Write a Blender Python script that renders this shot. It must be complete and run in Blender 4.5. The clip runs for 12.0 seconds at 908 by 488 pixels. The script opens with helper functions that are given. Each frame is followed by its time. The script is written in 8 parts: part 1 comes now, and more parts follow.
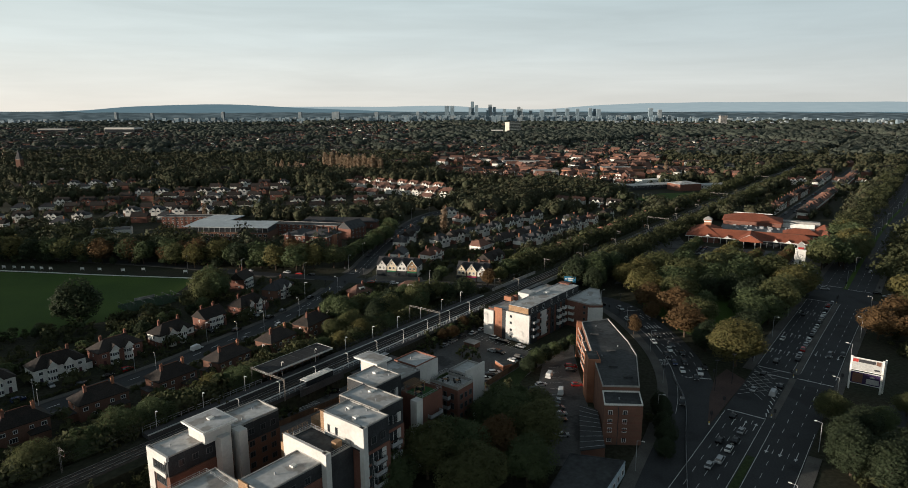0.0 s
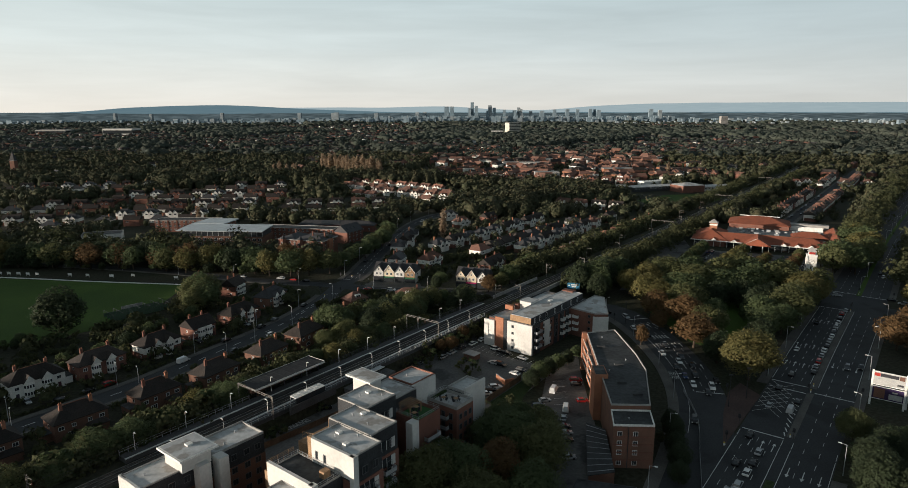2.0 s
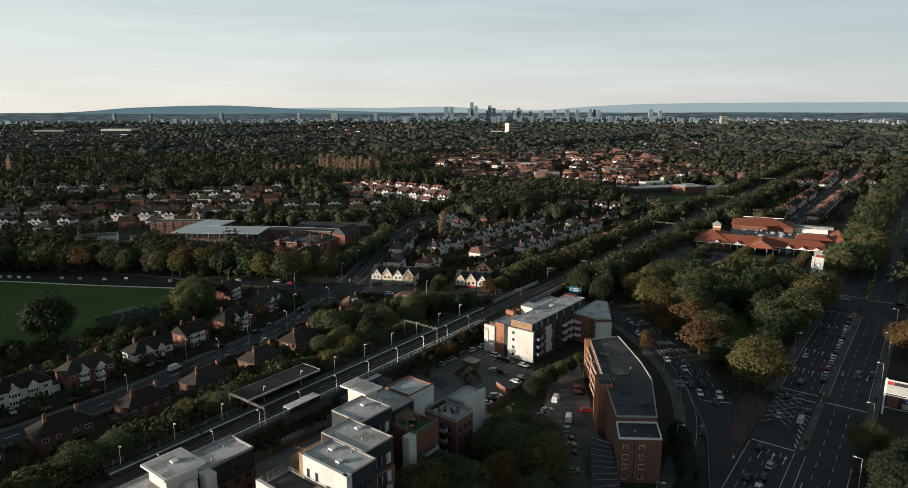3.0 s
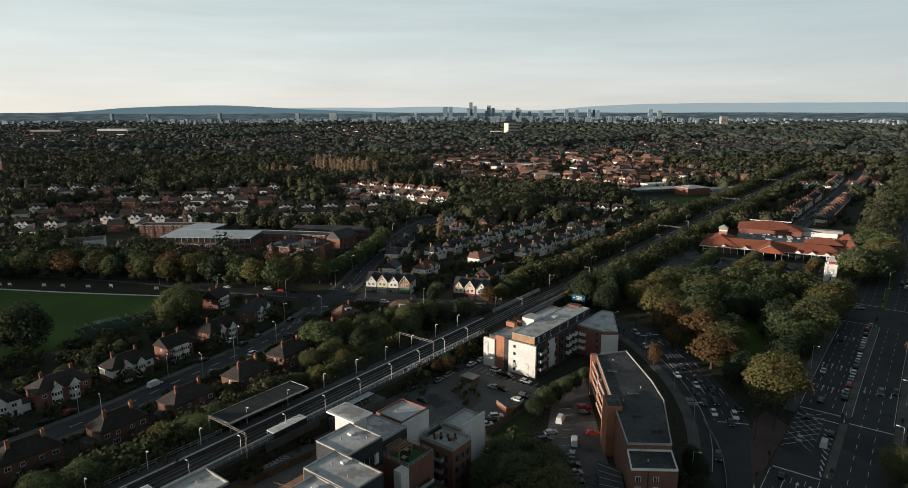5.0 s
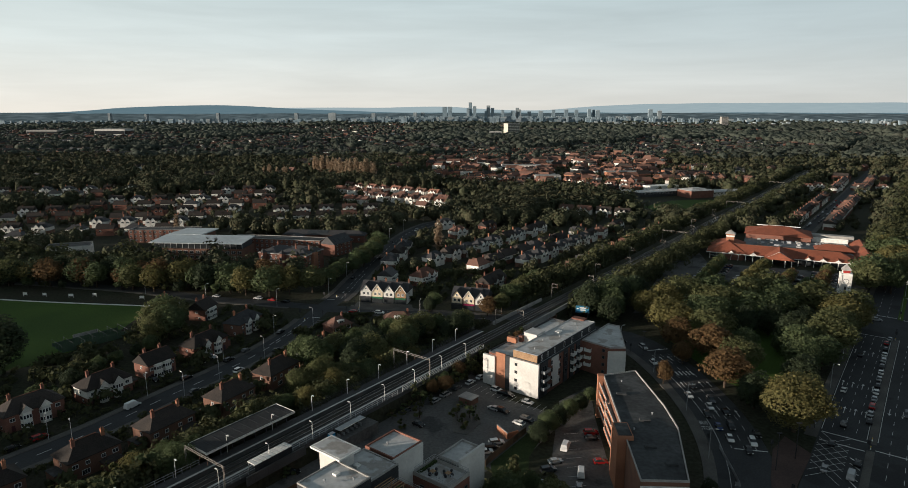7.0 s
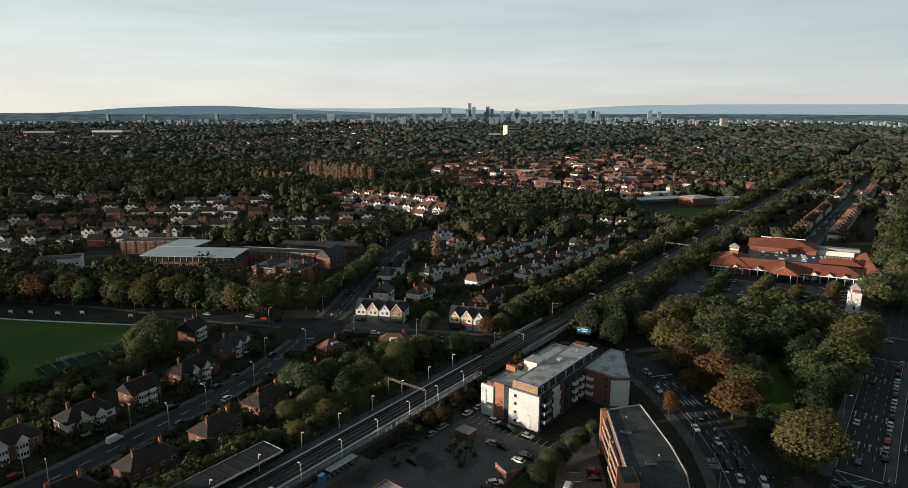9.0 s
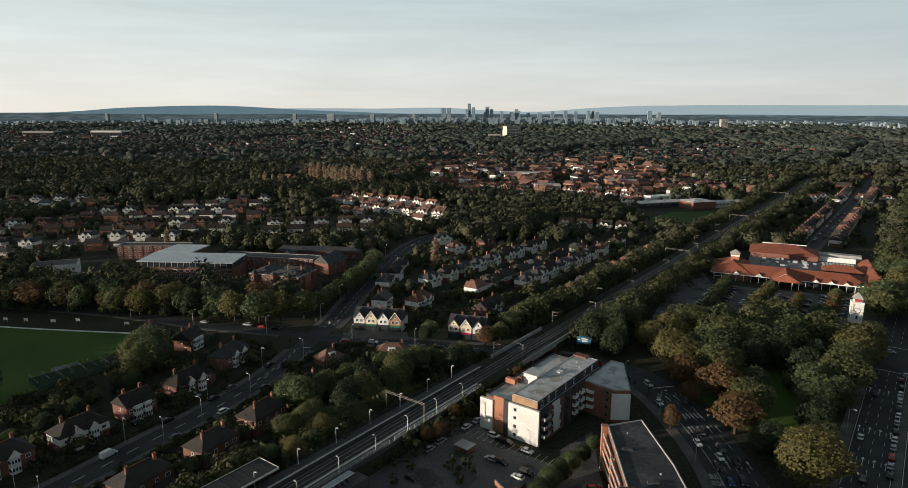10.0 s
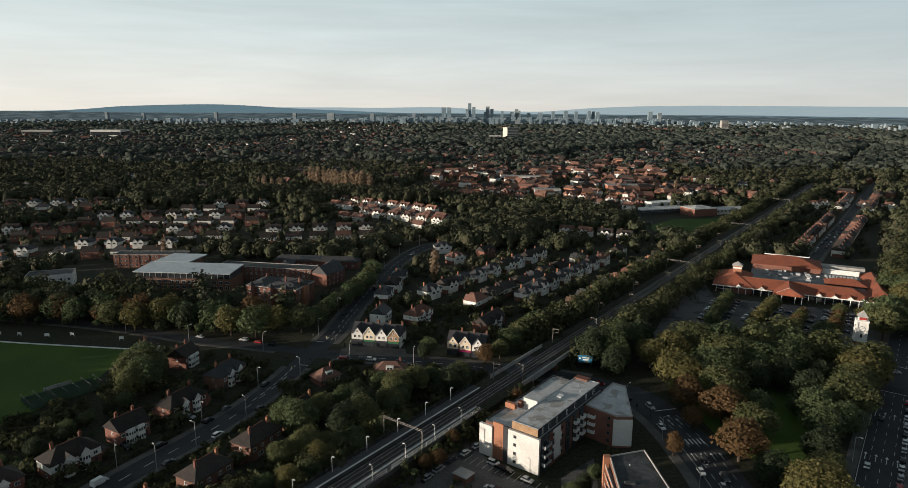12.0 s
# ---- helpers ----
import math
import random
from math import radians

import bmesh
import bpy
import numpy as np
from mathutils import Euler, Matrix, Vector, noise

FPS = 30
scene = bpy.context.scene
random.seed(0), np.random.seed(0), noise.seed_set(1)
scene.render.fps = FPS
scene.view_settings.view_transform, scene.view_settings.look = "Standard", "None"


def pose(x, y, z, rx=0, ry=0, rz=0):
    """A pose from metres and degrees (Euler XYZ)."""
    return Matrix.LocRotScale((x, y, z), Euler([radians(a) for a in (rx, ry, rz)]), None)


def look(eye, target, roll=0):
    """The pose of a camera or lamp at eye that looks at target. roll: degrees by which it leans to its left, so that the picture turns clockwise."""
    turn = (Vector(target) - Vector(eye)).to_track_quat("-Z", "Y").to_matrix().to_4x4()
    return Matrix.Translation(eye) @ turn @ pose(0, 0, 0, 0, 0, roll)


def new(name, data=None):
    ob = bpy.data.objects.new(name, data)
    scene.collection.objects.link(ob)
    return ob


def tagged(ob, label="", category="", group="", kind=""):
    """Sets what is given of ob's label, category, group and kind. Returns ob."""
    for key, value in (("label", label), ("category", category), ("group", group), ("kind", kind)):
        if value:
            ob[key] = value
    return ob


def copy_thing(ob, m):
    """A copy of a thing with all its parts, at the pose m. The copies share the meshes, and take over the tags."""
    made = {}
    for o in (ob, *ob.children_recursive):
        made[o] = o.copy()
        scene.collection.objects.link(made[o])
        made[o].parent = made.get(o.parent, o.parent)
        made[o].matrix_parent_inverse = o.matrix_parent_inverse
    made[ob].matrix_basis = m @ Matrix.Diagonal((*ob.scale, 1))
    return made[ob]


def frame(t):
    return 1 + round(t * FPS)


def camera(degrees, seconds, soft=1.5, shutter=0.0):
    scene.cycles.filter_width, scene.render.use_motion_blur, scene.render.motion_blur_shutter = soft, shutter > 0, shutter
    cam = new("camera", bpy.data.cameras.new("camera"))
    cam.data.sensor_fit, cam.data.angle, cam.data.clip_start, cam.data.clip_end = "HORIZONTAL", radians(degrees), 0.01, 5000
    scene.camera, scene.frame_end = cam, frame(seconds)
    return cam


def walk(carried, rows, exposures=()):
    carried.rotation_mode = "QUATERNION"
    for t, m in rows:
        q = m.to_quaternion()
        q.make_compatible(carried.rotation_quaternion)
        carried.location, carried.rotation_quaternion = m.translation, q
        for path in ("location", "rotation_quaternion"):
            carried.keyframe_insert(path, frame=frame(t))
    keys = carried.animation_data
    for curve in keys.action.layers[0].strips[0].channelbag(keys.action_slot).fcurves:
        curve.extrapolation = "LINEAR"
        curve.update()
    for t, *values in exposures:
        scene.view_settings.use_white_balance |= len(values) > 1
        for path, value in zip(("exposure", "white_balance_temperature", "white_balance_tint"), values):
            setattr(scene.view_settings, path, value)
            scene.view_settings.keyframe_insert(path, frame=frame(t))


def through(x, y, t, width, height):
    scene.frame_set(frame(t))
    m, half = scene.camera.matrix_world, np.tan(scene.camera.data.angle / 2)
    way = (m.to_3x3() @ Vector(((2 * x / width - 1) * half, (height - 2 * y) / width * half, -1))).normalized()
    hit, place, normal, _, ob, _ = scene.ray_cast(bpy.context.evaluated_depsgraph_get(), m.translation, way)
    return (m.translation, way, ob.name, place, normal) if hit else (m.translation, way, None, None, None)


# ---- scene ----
cam = camera(71.0, 12.0, soft=0.8)
PATH = [
    (0, (0.63, 1.47, 95.71), (-9.32, 196.78, 53.83), -0.08),
    (0.5, (0.64, 4.16, 95.72), (-9.37, 199.46, 53.85), -0.09),
    (1, (0.58, 7.07, 95.70), (-9.43, 202.40, 53.87), -0.11),
    (1.5, (0.49, 10.19, 95.67), (-9.48, 205.53, 53.92), -0.12),
    (2, (0.41, 13.49, 95.62), (-9.52, 208.85, 53.95), -0.13),
    (2.5, (0.34, 16.94, 95.56), (-9.55, 212.31, 53.95), -0.14),
    (3, (0.29, 20.40, 95.58), (-9.56, 215.78, 53.98), -0.14),
    (5, (0.13, 34.68, 95.70), (-9.43, 230.07, 54.09), -0.12),
    (5.5, (0.12, 38.33, 95.66), (-9.41, 233.71, 54.03), -0.12),
    (6, (0.11, 42.01, 95.62), (-9.39, 237.39, 53.98), -0.11),
    (6.5, (0.08, 45.64, 95.89), (-9.38, 241.03, 54.23), -0.10),
    (7, (0.05, 49.13, 96.73), (-9.33, 244.52, 55.08), -0.08),
    (7.5, (0.04, 52.36, 98.13), (-9.26, 247.77, 56.55), -0.05),
    (9.5, (0.32, 61.62, 104.99), (-8.73, 257.01, 63.29), 0.05),
    (10, (0.25, 63.31, 106.61), (-8.70, 258.70, 64.87), 0.11),
    (10.5, (0.15, 64.94, 108.28), (-8.72, 260.31, 66.45), 0.18),
    (11, (0.05, 66.41, 109.95), (-8.75, 261.78, 68.06), 0.25),
    (11.5, (-0.00, 67.74, 111.70), (-8.80, 263.09, 69.72), 0.31),
    (12, (0.08, 69.09, 113.52), (-8.79, 264.40, 71.39), 0.34),
]
walk(cam, [(t, look(eye, target, roll)) for t, eye, target, roll in PATH], [(0.0, 0.11, 6350, 8), (12.0, 0.11, 6350, 8)])

# ---------------------------------------------------------------- light
SUN_AZ, SUN_EL = radians(198), radians(6.3)      # where the low sun stands, from +x towards +y
sun_way = Vector((math.cos(SUN_AZ) * math.cos(SUN_EL), math.sin(SUN_AZ) * math.cos(SUN_EL), math.sin(SUN_EL)))
sun = new("sun", bpy.data.lights.new("sun", "SUN"))
sun.data.energy, sun.data.angle, sun.data.color = 6.4, radians(0.6), (1.0, 0.85, 0.70)
sun.matrix_world = look(sun_way * 100, (0, 0, 0))

world = bpy.data.worlds.new("evening_sky")
scene.world = world
world.use_nodes = True
wn, wl = world.node_tree.nodes, world.node_tree.links
wn.clear()


def wnode(kind, **inputs):
    n = wn.new(kind)
    for k, v in inputs.items():
        n.inputs[k].default_value = v
    return n


def wmath(op, a, b=None):
    n = wn.new("ShaderNodeMath")
    n.operation = op
    for k, v in enumerate((a, b)):
        if v is None:
            continue
        if isinstance(v, (int, float)):
            n.inputs[k].default_value = v
        else:
            wl.new(v, n.inputs[k])
    return n.outputs[0]


sky = wn.new("ShaderNodeTexSky")
sky.sky_type, sky.sun_disc = "NISHITA", False
sky.sun_elevation, sky.sun_rotation = SUN_EL, radians(90) - SUN_AZ
sky.air_density, sky.dust_density, sky.ozone_density = 1.0, 2.0, 1.5
coord = wn.new("ShaderNodeTexCoord")
sep = wn.new("ShaderNodeSeparateXYZ")
wl.new(coord.outputs["Generated"], sep.inputs[0])
# thin high cloud: long streaks, thick towards the horizon, thinning out overhead
mapping = wn.new("ShaderNodeMapping")
mapping.inputs["Scale"].default_value = (1.6, 1.6, 16.0)
mapping.inputs["Rotation"].default_value = (0.05, 0.02, 0.3)
wl.new(coord.outputs["Generated"], mapping.inputs[0])
streak = wnode("ShaderNodeTexNoise", Scale=2.2, Detail=6.0, Roughness=0.55, Distortion=0.4)
wl.new(mapping.outputs[0], streak.inputs["Vector"])
height = wmath("MAXIMUM", sep.outputs["Z"], 0.0)
ramp = wn.new("ShaderNodeValToRGB")
ramp.color_ramp.elements[0].position, ramp.color_ramp.elements[0].color = 0.0, (0.88, 0.84, 0.785, 1)
ramp.color_ramp.elements[1].position, ramp.color_ramp.elements[1].color = 0.75, (0.145, 0.18, 0.205, 1)
for at, c in ((0.035, (0.86, 0.865, 0.84, 1)), (0.09, (0.74, 0.805, 0.82, 1)), (0.17, (0.61, 0.71, 0.745, 1)), (0.30, (0.32, 0.385, 0.42, 1))):
    e = ramp.color_ramp.elements.new(at)
    e.color = c
wl.new(height, ramp.inputs[0])
bright = wmath("ADD", wmath("MULTIPLY", streak.outputs["Fac"], 0.34), 0.83)
# a little warmer and brighter towards the sun's side
side = wn.new("ShaderNodeMix")
side.data_type, side.blend_type = "RGBA", "MULTIPLY"
side.inputs[0].default_value = 1.0
glow = wn.new("ShaderNodeValToRGB")
glow.color_ramp.elements[0].position, glow.color_ramp.elements[0].color = 0.0, (1.05, 1.02, 0.97, 1)
glow.color_ramp.elements[1].position, glow.color_ramp.elements[1].color = 1.0, (0.70, 0.725, 0.735, 1)
wl.new(wmath("ADD", wmath("MULTIPLY", sep.outputs["X"], 0.7), 0.5), glow.inputs[0])
wl.new(ramp.outputs[0], side.inputs[6])
wl.new(glow.outputs[0], side.inputs[7])
veil = wn.new("ShaderNodeBackground")
wl.new(side.outputs[2], veil.inputs[0])
wl.new(bright, veil.inputs[1])
clear = wn.new("ShaderNodeBackground")
clear.inputs[1].default_value = 0.05
wl.new(sky.outputs[0], clear.inputs[0])
mixer = wn.new("ShaderNodeMixShader")
mixer.inputs[0].default_value = 0.9
wl.new(clear.outputs[0], mixer.inputs[1])
wl.new(veil.outputs[0], mixer.inputs[2])
wout = wn.new("ShaderNodeOutputWorld")
wl.new(mixer.outputs[0], wout.inputs[0])

# ---------------------------------------------------------------- materials
def mat(name, c1, c2=None, scale=0.3, rough=0.85, metal=0.0, grain=6.0, amount=0.25, bump=0.0, rand=0.0, spec=0.15, ramp=None, island=False, deep=0.05, lumps=None, stain=None, through=0.0):
    """A procedural surface: two tones in large patches, fine grain over it, and a spread from thing to thing."""
    m = bpy.data.materials.new(name)
    m.use_nodes = True
    nt = m.node_tree
    b = nt.nodes["Principled BSDF"]
    geo = nt.nodes.new("ShaderNodeNewGeometry")

    def noise_at(s, detail=4.0):
        n = nt.nodes.new("ShaderNodeTexNoise")
        n.inputs["Scale"].default_value, n.inputs["Detail"].default_value = s, detail
        nt.links.new(geo.outputs["Position"], n.inputs["Vector"])
        return n.outputs["Fac"]

    def mixed(a, bb, fac, kind="MIX"):
        n = nt.nodes.new("ShaderNodeMix")
        n.data_type, n.blend_type = "RGBA", kind
        for k, v in ((0, fac), (6, a), (7, bb)):
            if isinstance(v, (float, int)):
                n.inputs[k].default_value = v
            elif isinstance(v, tuple):
                n.inputs[k].default_value = (*v, 1)
            else:
                nt.links.new(v, n.inputs[k])
        return n.outputs[2]

    def stretch(fac, lo, hi, to0, to1):
        n = nt.nodes.new("ShaderNodeMapRange")
        for k, v in ((1, lo), (2, hi), (3, to0), (4, to1)):
            n.inputs[k].default_value = v
        nt.links.new(fac, n.inputs[0])
        return n.outputs[0]

    big = noise_at(scale)
    col = mixed(c1, c2 or tuple(0.7 * v for v in c1), stretch(big, 0.35, 0.65, 0, 1))
    if ramp:
        source = geo.outputs["Random Per Island"] if island else nt.nodes.new("ShaderNodeObjectInfo").outputs["Random"]
        r = nt.nodes.new("ShaderNodeValToRGB")
        r.color_ramp.elements[0].color = (*ramp[0], 1)
        r.color_ramp.elements[1].color = (*ramp[-1], 1)
        for k, c in enumerate(ramp[1:-1]):
            r.color_ramp.elements.new((k + 1) / (len(ramp) - 1)).color = (*c, 1)
        nt.links.new(source, r.inputs[0])
        col = mixed(r.outputs[0], col, 0.35)
    if stain:
        col = mixed(col, stain[0], stretch(noise_at(stain[1], 5.0), stain[2], stain[2] + 0.05, 0, stain[3]))
    fine = stretch(noise_at(grain, 6.0), 0.3, 0.7, 1 - amount, 1 + amount)
    g = nt.nodes.new("ShaderNodeCombineColor")
    for k in range(3):
        nt.links.new(fine, g.inputs[k])
    col = mixed(col, g.outputs[0], 1.0, "MULTIPLY")
    if rand:
        source = geo.outputs["Random Per Island"] if island else nt.nodes.new("ShaderNodeObjectInfo").outputs["Random"]
        v = stretch(source, 0, 1, 1 - rand, 1 + rand)
        g2 = nt.nodes.new("ShaderNodeCombineColor")
        for k in range(3):
            nt.links.new(v, g2.inputs[k])
        col = mixed(col, g2.outputs[0], 1.0, "MULTIPLY")
    nt.links.new(col, b.inputs["Base Color"])
    b.inputs["Roughness"].default_value, b.inputs["Metallic"].default_value = rough, metal
    b.inputs["Specular IOR Level"].default_value = spec
    if bump:
        bp = nt.nodes.new("ShaderNodeBump")
        bp.inputs["Strength"].default_value, bp.inputs["Distance"].default_value = bump, deep
        nt.links.new(noise_at(lumps or grain, 3.0), bp.inputs["Height"])
        nt.links.new(bp.outputs[0], b.inputs["Normal"])
    if through:
        # thin leaves let part of the light through
        t = nt.nodes.new("ShaderNodeBsdfTranslucent")
        nt.links.new(col, t.inputs["Color"])
        x = nt.nodes.new("ShaderNodeMixShader")
        x.inputs[0].default_value = through
        nt.links.new(b.outputs[0], x.inputs[1])
        nt.links.new(t.outputs[0], x.inputs[2])
        nt.links.new(x.outputs[0], nt.nodes["Material Output"].inputs["Surface"])
    return m


M = {}
M["ground"] = mat("garden_ground", (0.030, 0.034, 0.020), (0.042, 0.039, 0.027), 0.05, 0.95, grain=0.8, amount=0.4)
M["grass"] = mat("grass", (0.066, 0.110, 0.022), (0.048, 0.086, 0.018), 0.03, 0.95, grain=1.5, amount=0.22, bump=0.3)
M["felt"] = mat("black_roof_felt", (0.03, 0.031, 0.033), (0.04, 0.041, 0.043), 0.15, 0.8, grain=1.5, amount=0.25)
M["artgrass"] = mat("artificial_grass", (0.05, 0.12, 0.04), (0.04, 0.10, 0.035), 0.4, 0.95, grain=4, amount=0.2)
M["asphalt"] = mat("asphalt", (0.050, 0.052, 0.055), (0.038, 0.040, 0.043), 0.08, 0.8, grain=2.0, amount=0.2, stain=((0.029, 0.030, 0.032), 0.06, 0.58, 0.8))
M["asphalt2"] = mat("worn_asphalt", (0.125, 0.122, 0.118), (0.095, 0.092, 0.09), 0.1, 0.88, grain=1.2, amount=0.22, stain=((0.045, 0.045, 0.046), 0.08, 0.58, 0.8))
M["paving"] = mat("paving", (0.12, 0.115, 0.105), (0.085, 0.08, 0.076), 0.15, 0.9, grain=3.0, amount=0.2)
M["redpaving"] = mat("red_paving", (0.085, 0.058, 0.052), (0.068, 0.048, 0.044), 0.15, 0.9, grain=3.0, amount=0.2)
M["paint"] = mat("road_paint", (0.66, 0.66, 0.64), (0.46, 0.46, 0.44), 0.8, 0.7, grain=4, amount=0.25)
M["yellow"] = mat("yellow_paint", (0.6, 0.42, 0.08), (0.45, 0.33, 0.08), 0.8, 0.7)
M["ballast"] = mat("ballast", (0.085, 0.072, 0.062), (0.055, 0.048, 0.043), 0.5, 0.95, grain=3, amount=0.35, bump=0.5)
M["steel"] = mat("rail_steel", (0.55, 0.52, 0.49), (0.42, 0.38, 0.35), 0.8, 0.3, 0.85)
M["galv"] = mat("galvanised_steel", (0.42, 0.43, 0.44), (0.33, 0.34, 0.35), 0.5, 0.5, 0.3)
M["weathered"] = mat("weathered_steel", (0.24, 0.225, 0.205), (0.18, 0.165, 0.15), 0.6, 0.65, 0.2)
M["darksteel"] = mat("dark_steel", (0.06, 0.06, 0.065), (0.04, 0.04, 0.045), 0.5, 0.5, 0.3)
M["concrete"] = mat("concrete", (0.36, 0.35, 0.33), (0.27, 0.26, 0.25), 0.3, 0.9, grain=3, amount=0.15)
M["platform"] = mat("platform_surface", (0.085, 0.085, 0.086), (0.065, 0.065, 0.066), 0.2, 0.9, grain=3, amount=0.2)
M["whiteline"] = mat("platform_edge_white", (0.6, 0.59, 0.56), (0.5, 0.49, 0.47), 0.5, 0.8)
M["brick"] = mat("red_brick", (0.195, 0.092, 0.068), (0.15, 0.074, 0.057), 0.25, 0.9, grain=5, amount=0.22, rand=0.15)
# orange brick; on sun-facing walls the warm light is put into the colour
M["litorangebrick"] = mat("sunlit_orange_brick", (0.36, 0.165, 0.098), (0.27, 0.125, 0.08), 0.25, 0.9, grain=5, amount=0.2)
M["brownbrick"] = mat("brown_brick", (0.18, 0.095, 0.068), (0.14, 0.078, 0.058), 0.25, 0.9, grain=5, amount=0.2)
M["white"] = mat("white_render", (0.62, 0.605, 0.575), (0.53, 0.515, 0.49), 0.2, 0.85, grain=1.5, amount=0.07)
M["stone"] = mat("pale_stone", (0.56, 0.52, 0.44), (0.48, 0.45, 0.39), 0.2, 0.85, grain=1.5, amount=0.1)
M["cream"] = mat("cream_render", (0.68, 0.58, 0.43), (0.6, 0.5, 0.37), 0.3, 0.85, grain=1.5, amount=0.1)
M["housewhite"] = mat("pebbledash", (0.72, 0.70, 0.65), (0.6, 0.58, 0.54), 0.25, 0.9, grain=3, amount=0.12, rand=0.15)
M["slate"] = mat("slate_cladding", (0.048, 0.051, 0.055), (0.034, 0.036, 0.039), 0.3, 0.6, grain=3, amount=0.25)
M["timber"] = mat("timber_cladding", (0.34, 0.22, 0.13), (0.27, 0.17, 0.10), 0.4, 0.8, grain=4, amount=0.25)
M["flatroof"] = mat("grey_membrane_roof", (0.50, 0.505, 0.505), (0.40, 0.40, 0.395), 0.16, 0.6, grain=0.9, amount=0.14, stain=((0.26, 0.235, 0.21), 0.17, 0.56, 0.75))
M["metalroof"] = mat("pale_metal_roof", (0.44, 0.48, 0.50), (0.37, 0.40, 0.42), 0.12, 0.45, 0.2, grain=0.6, amount=0.1)
M["storeroof"] = mat("grey_felt_roof", (0.2, 0.21, 0.22), (0.15, 0.155, 0.16), 0.1, 0.7, grain=0.8, amount=0.2)
M["darkroof"] = mat("bitumen_roof", (0.036, 0.038, 0.040), (0.058, 0.061, 0.063), 0.1, 0.75, grain=0.8, amount=0.25, stain=((0.085, 0.088, 0.09), 0.12, 0.58, 0.6))
M["tileroof"] = mat("brown_roof_tiles", (0.042, 0.034, 0.030), (0.030, 0.026, 0.024), 0.4, 0.75, grain=3, amount=0.3, rand=0.3)
M["storetile"] = mat("orange_red_roof_tiles", (0.27, 0.088, 0.052), (0.21, 0.073, 0.046), 0.2, 0.85, grain=2.5, amount=0.2)
M["redtile"] = mat("red_roof_tiles", (0.18, 0.092, 0.068), (0.12, 0.07, 0.056), 0.3, 0.85, grain=3, amount=0.25, rand=0.25, ramp=[(0.22, 0.10, 0.072), (0.09, 0.062, 0.052), (0.17, 0.096, 0.074), (0.12, 0.07, 0.057), (0.24, 0.115, 0.08)])
M["slatetile"] = mat("slate_roof", (0.055, 0.055, 0.058), (0.042, 0.042, 0.045), 0.4, 0.6, grain=3, amount=0.3, rand=0.2)
M["ridge"] = mat("ridge_tiles", (0.16, 0.075, 0.05), (0.11, 0.06, 0.045), 0.5, 0.85)
M["bluebox"] = mat("blue_paint", (0.03, 0.28, 0.5), (0.025, 0.22, 0.42), 0.8, 0.5)
M["frame"] = mat("white_upvc", (0.72, 0.72, 0.70), (0.62, 0.62, 0.60), 1.0, 0.5)
M["greyframe"] = mat("grey_frame", (0.12, 0.125, 0.13), (0.1, 0.1, 0.105), 1.0, 0.5)
M["trimwhite"] = mat("white_trim", (0.75, 0.74, 0.71), (0.62, 0.61, 0.58), 0.5, 0.6)
M["glass"] = mat("window_glass", (0.025, 0.03, 0.034), (0.04, 0.043, 0.046), 0.4, 0.08, spec=0.6)
M["tyre"] = mat("rubber", (0.02, 0.02, 0.02), (0.03, 0.03, 0.03), 2.0, 0.9)
M["bark"] = mat("bark", (0.07, 0.052, 0.038), (0.045, 0.035, 0.028), 1.0, 0.95, grain=6, amount=0.3)
M["door"] = mat("painted_door", (0.09, 0.03, 0.028), (0.03, 0.045, 0.07), 0.02, 0.5)
M["redsign"] = mat("red_poster", (0.4, 0.05, 0.04), (0.3, 0.04, 0.035), 0.5, 0.5)
M["fence"] = mat("fence_timber", (0.15, 0.10, 0.065), (0.10, 0.07, 0.05), 0.5, 0.9, grain=4, amount=0.25, rand=0.2)
M["hedge"] = mat("hedge", (0.035, 0.055, 0.02), (0.05, 0.07, 0.025), 0.6, 0.95, grain=3, amount=0.4, rand=0.2)
LEAF = {
    "green": [(0.073, 0.096, 0.048), (0.086, 0.112, 0.053), (0.101, 0.125, 0.057), (0.077, 0.103, 0.050)],
    "olive": [(0.105, 0.112, 0.050), (0.123, 0.127, 0.056), (0.096, 0.109, 0.049), (0.138, 0.131, 0.057)],
    "gold": [(0.134, 0.123, 0.048), (0.117, 0.114, 0.046), (0.154, 0.130, 0.051), (0.108, 0.110, 0.046)],
    "rust": [(0.135, 0.082, 0.040), (0.112, 0.074, 0.039), (0.152, 0.092, 0.043), (0.100, 0.072, 0.038)],
    "tan": [(0.290, 0.211, 0.141), (0.317, 0.233, 0.158), (0.255, 0.194, 0.136), (0.229, 0.176, 0.128)],
    "dark": [(0.037, 0.053, 0.029), (0.051, 0.066, 0.034), (0.044, 0.057, 0.033), (0.055, 0.068, 0.037)],
}
for key, tones in LEAF.items():
    m = mat("leaves_" + key, tones[0], tones[2], 0.35, 0.8, grain=0.5, amount=0.22, ramp=tones, island=True, spec=0.15, through=0.38)
    M["leaf_" + key] = m
FARMIX = [(0.041, 0.051, 0.031), (0.049, 0.059, 0.036), (0.061, 0.066, 0.038), (0.049, 0.057, 0.034), (0.075, 0.066, 0.040), (0.044, 0.054, 0.033), (0.079, 0.068, 0.041)]
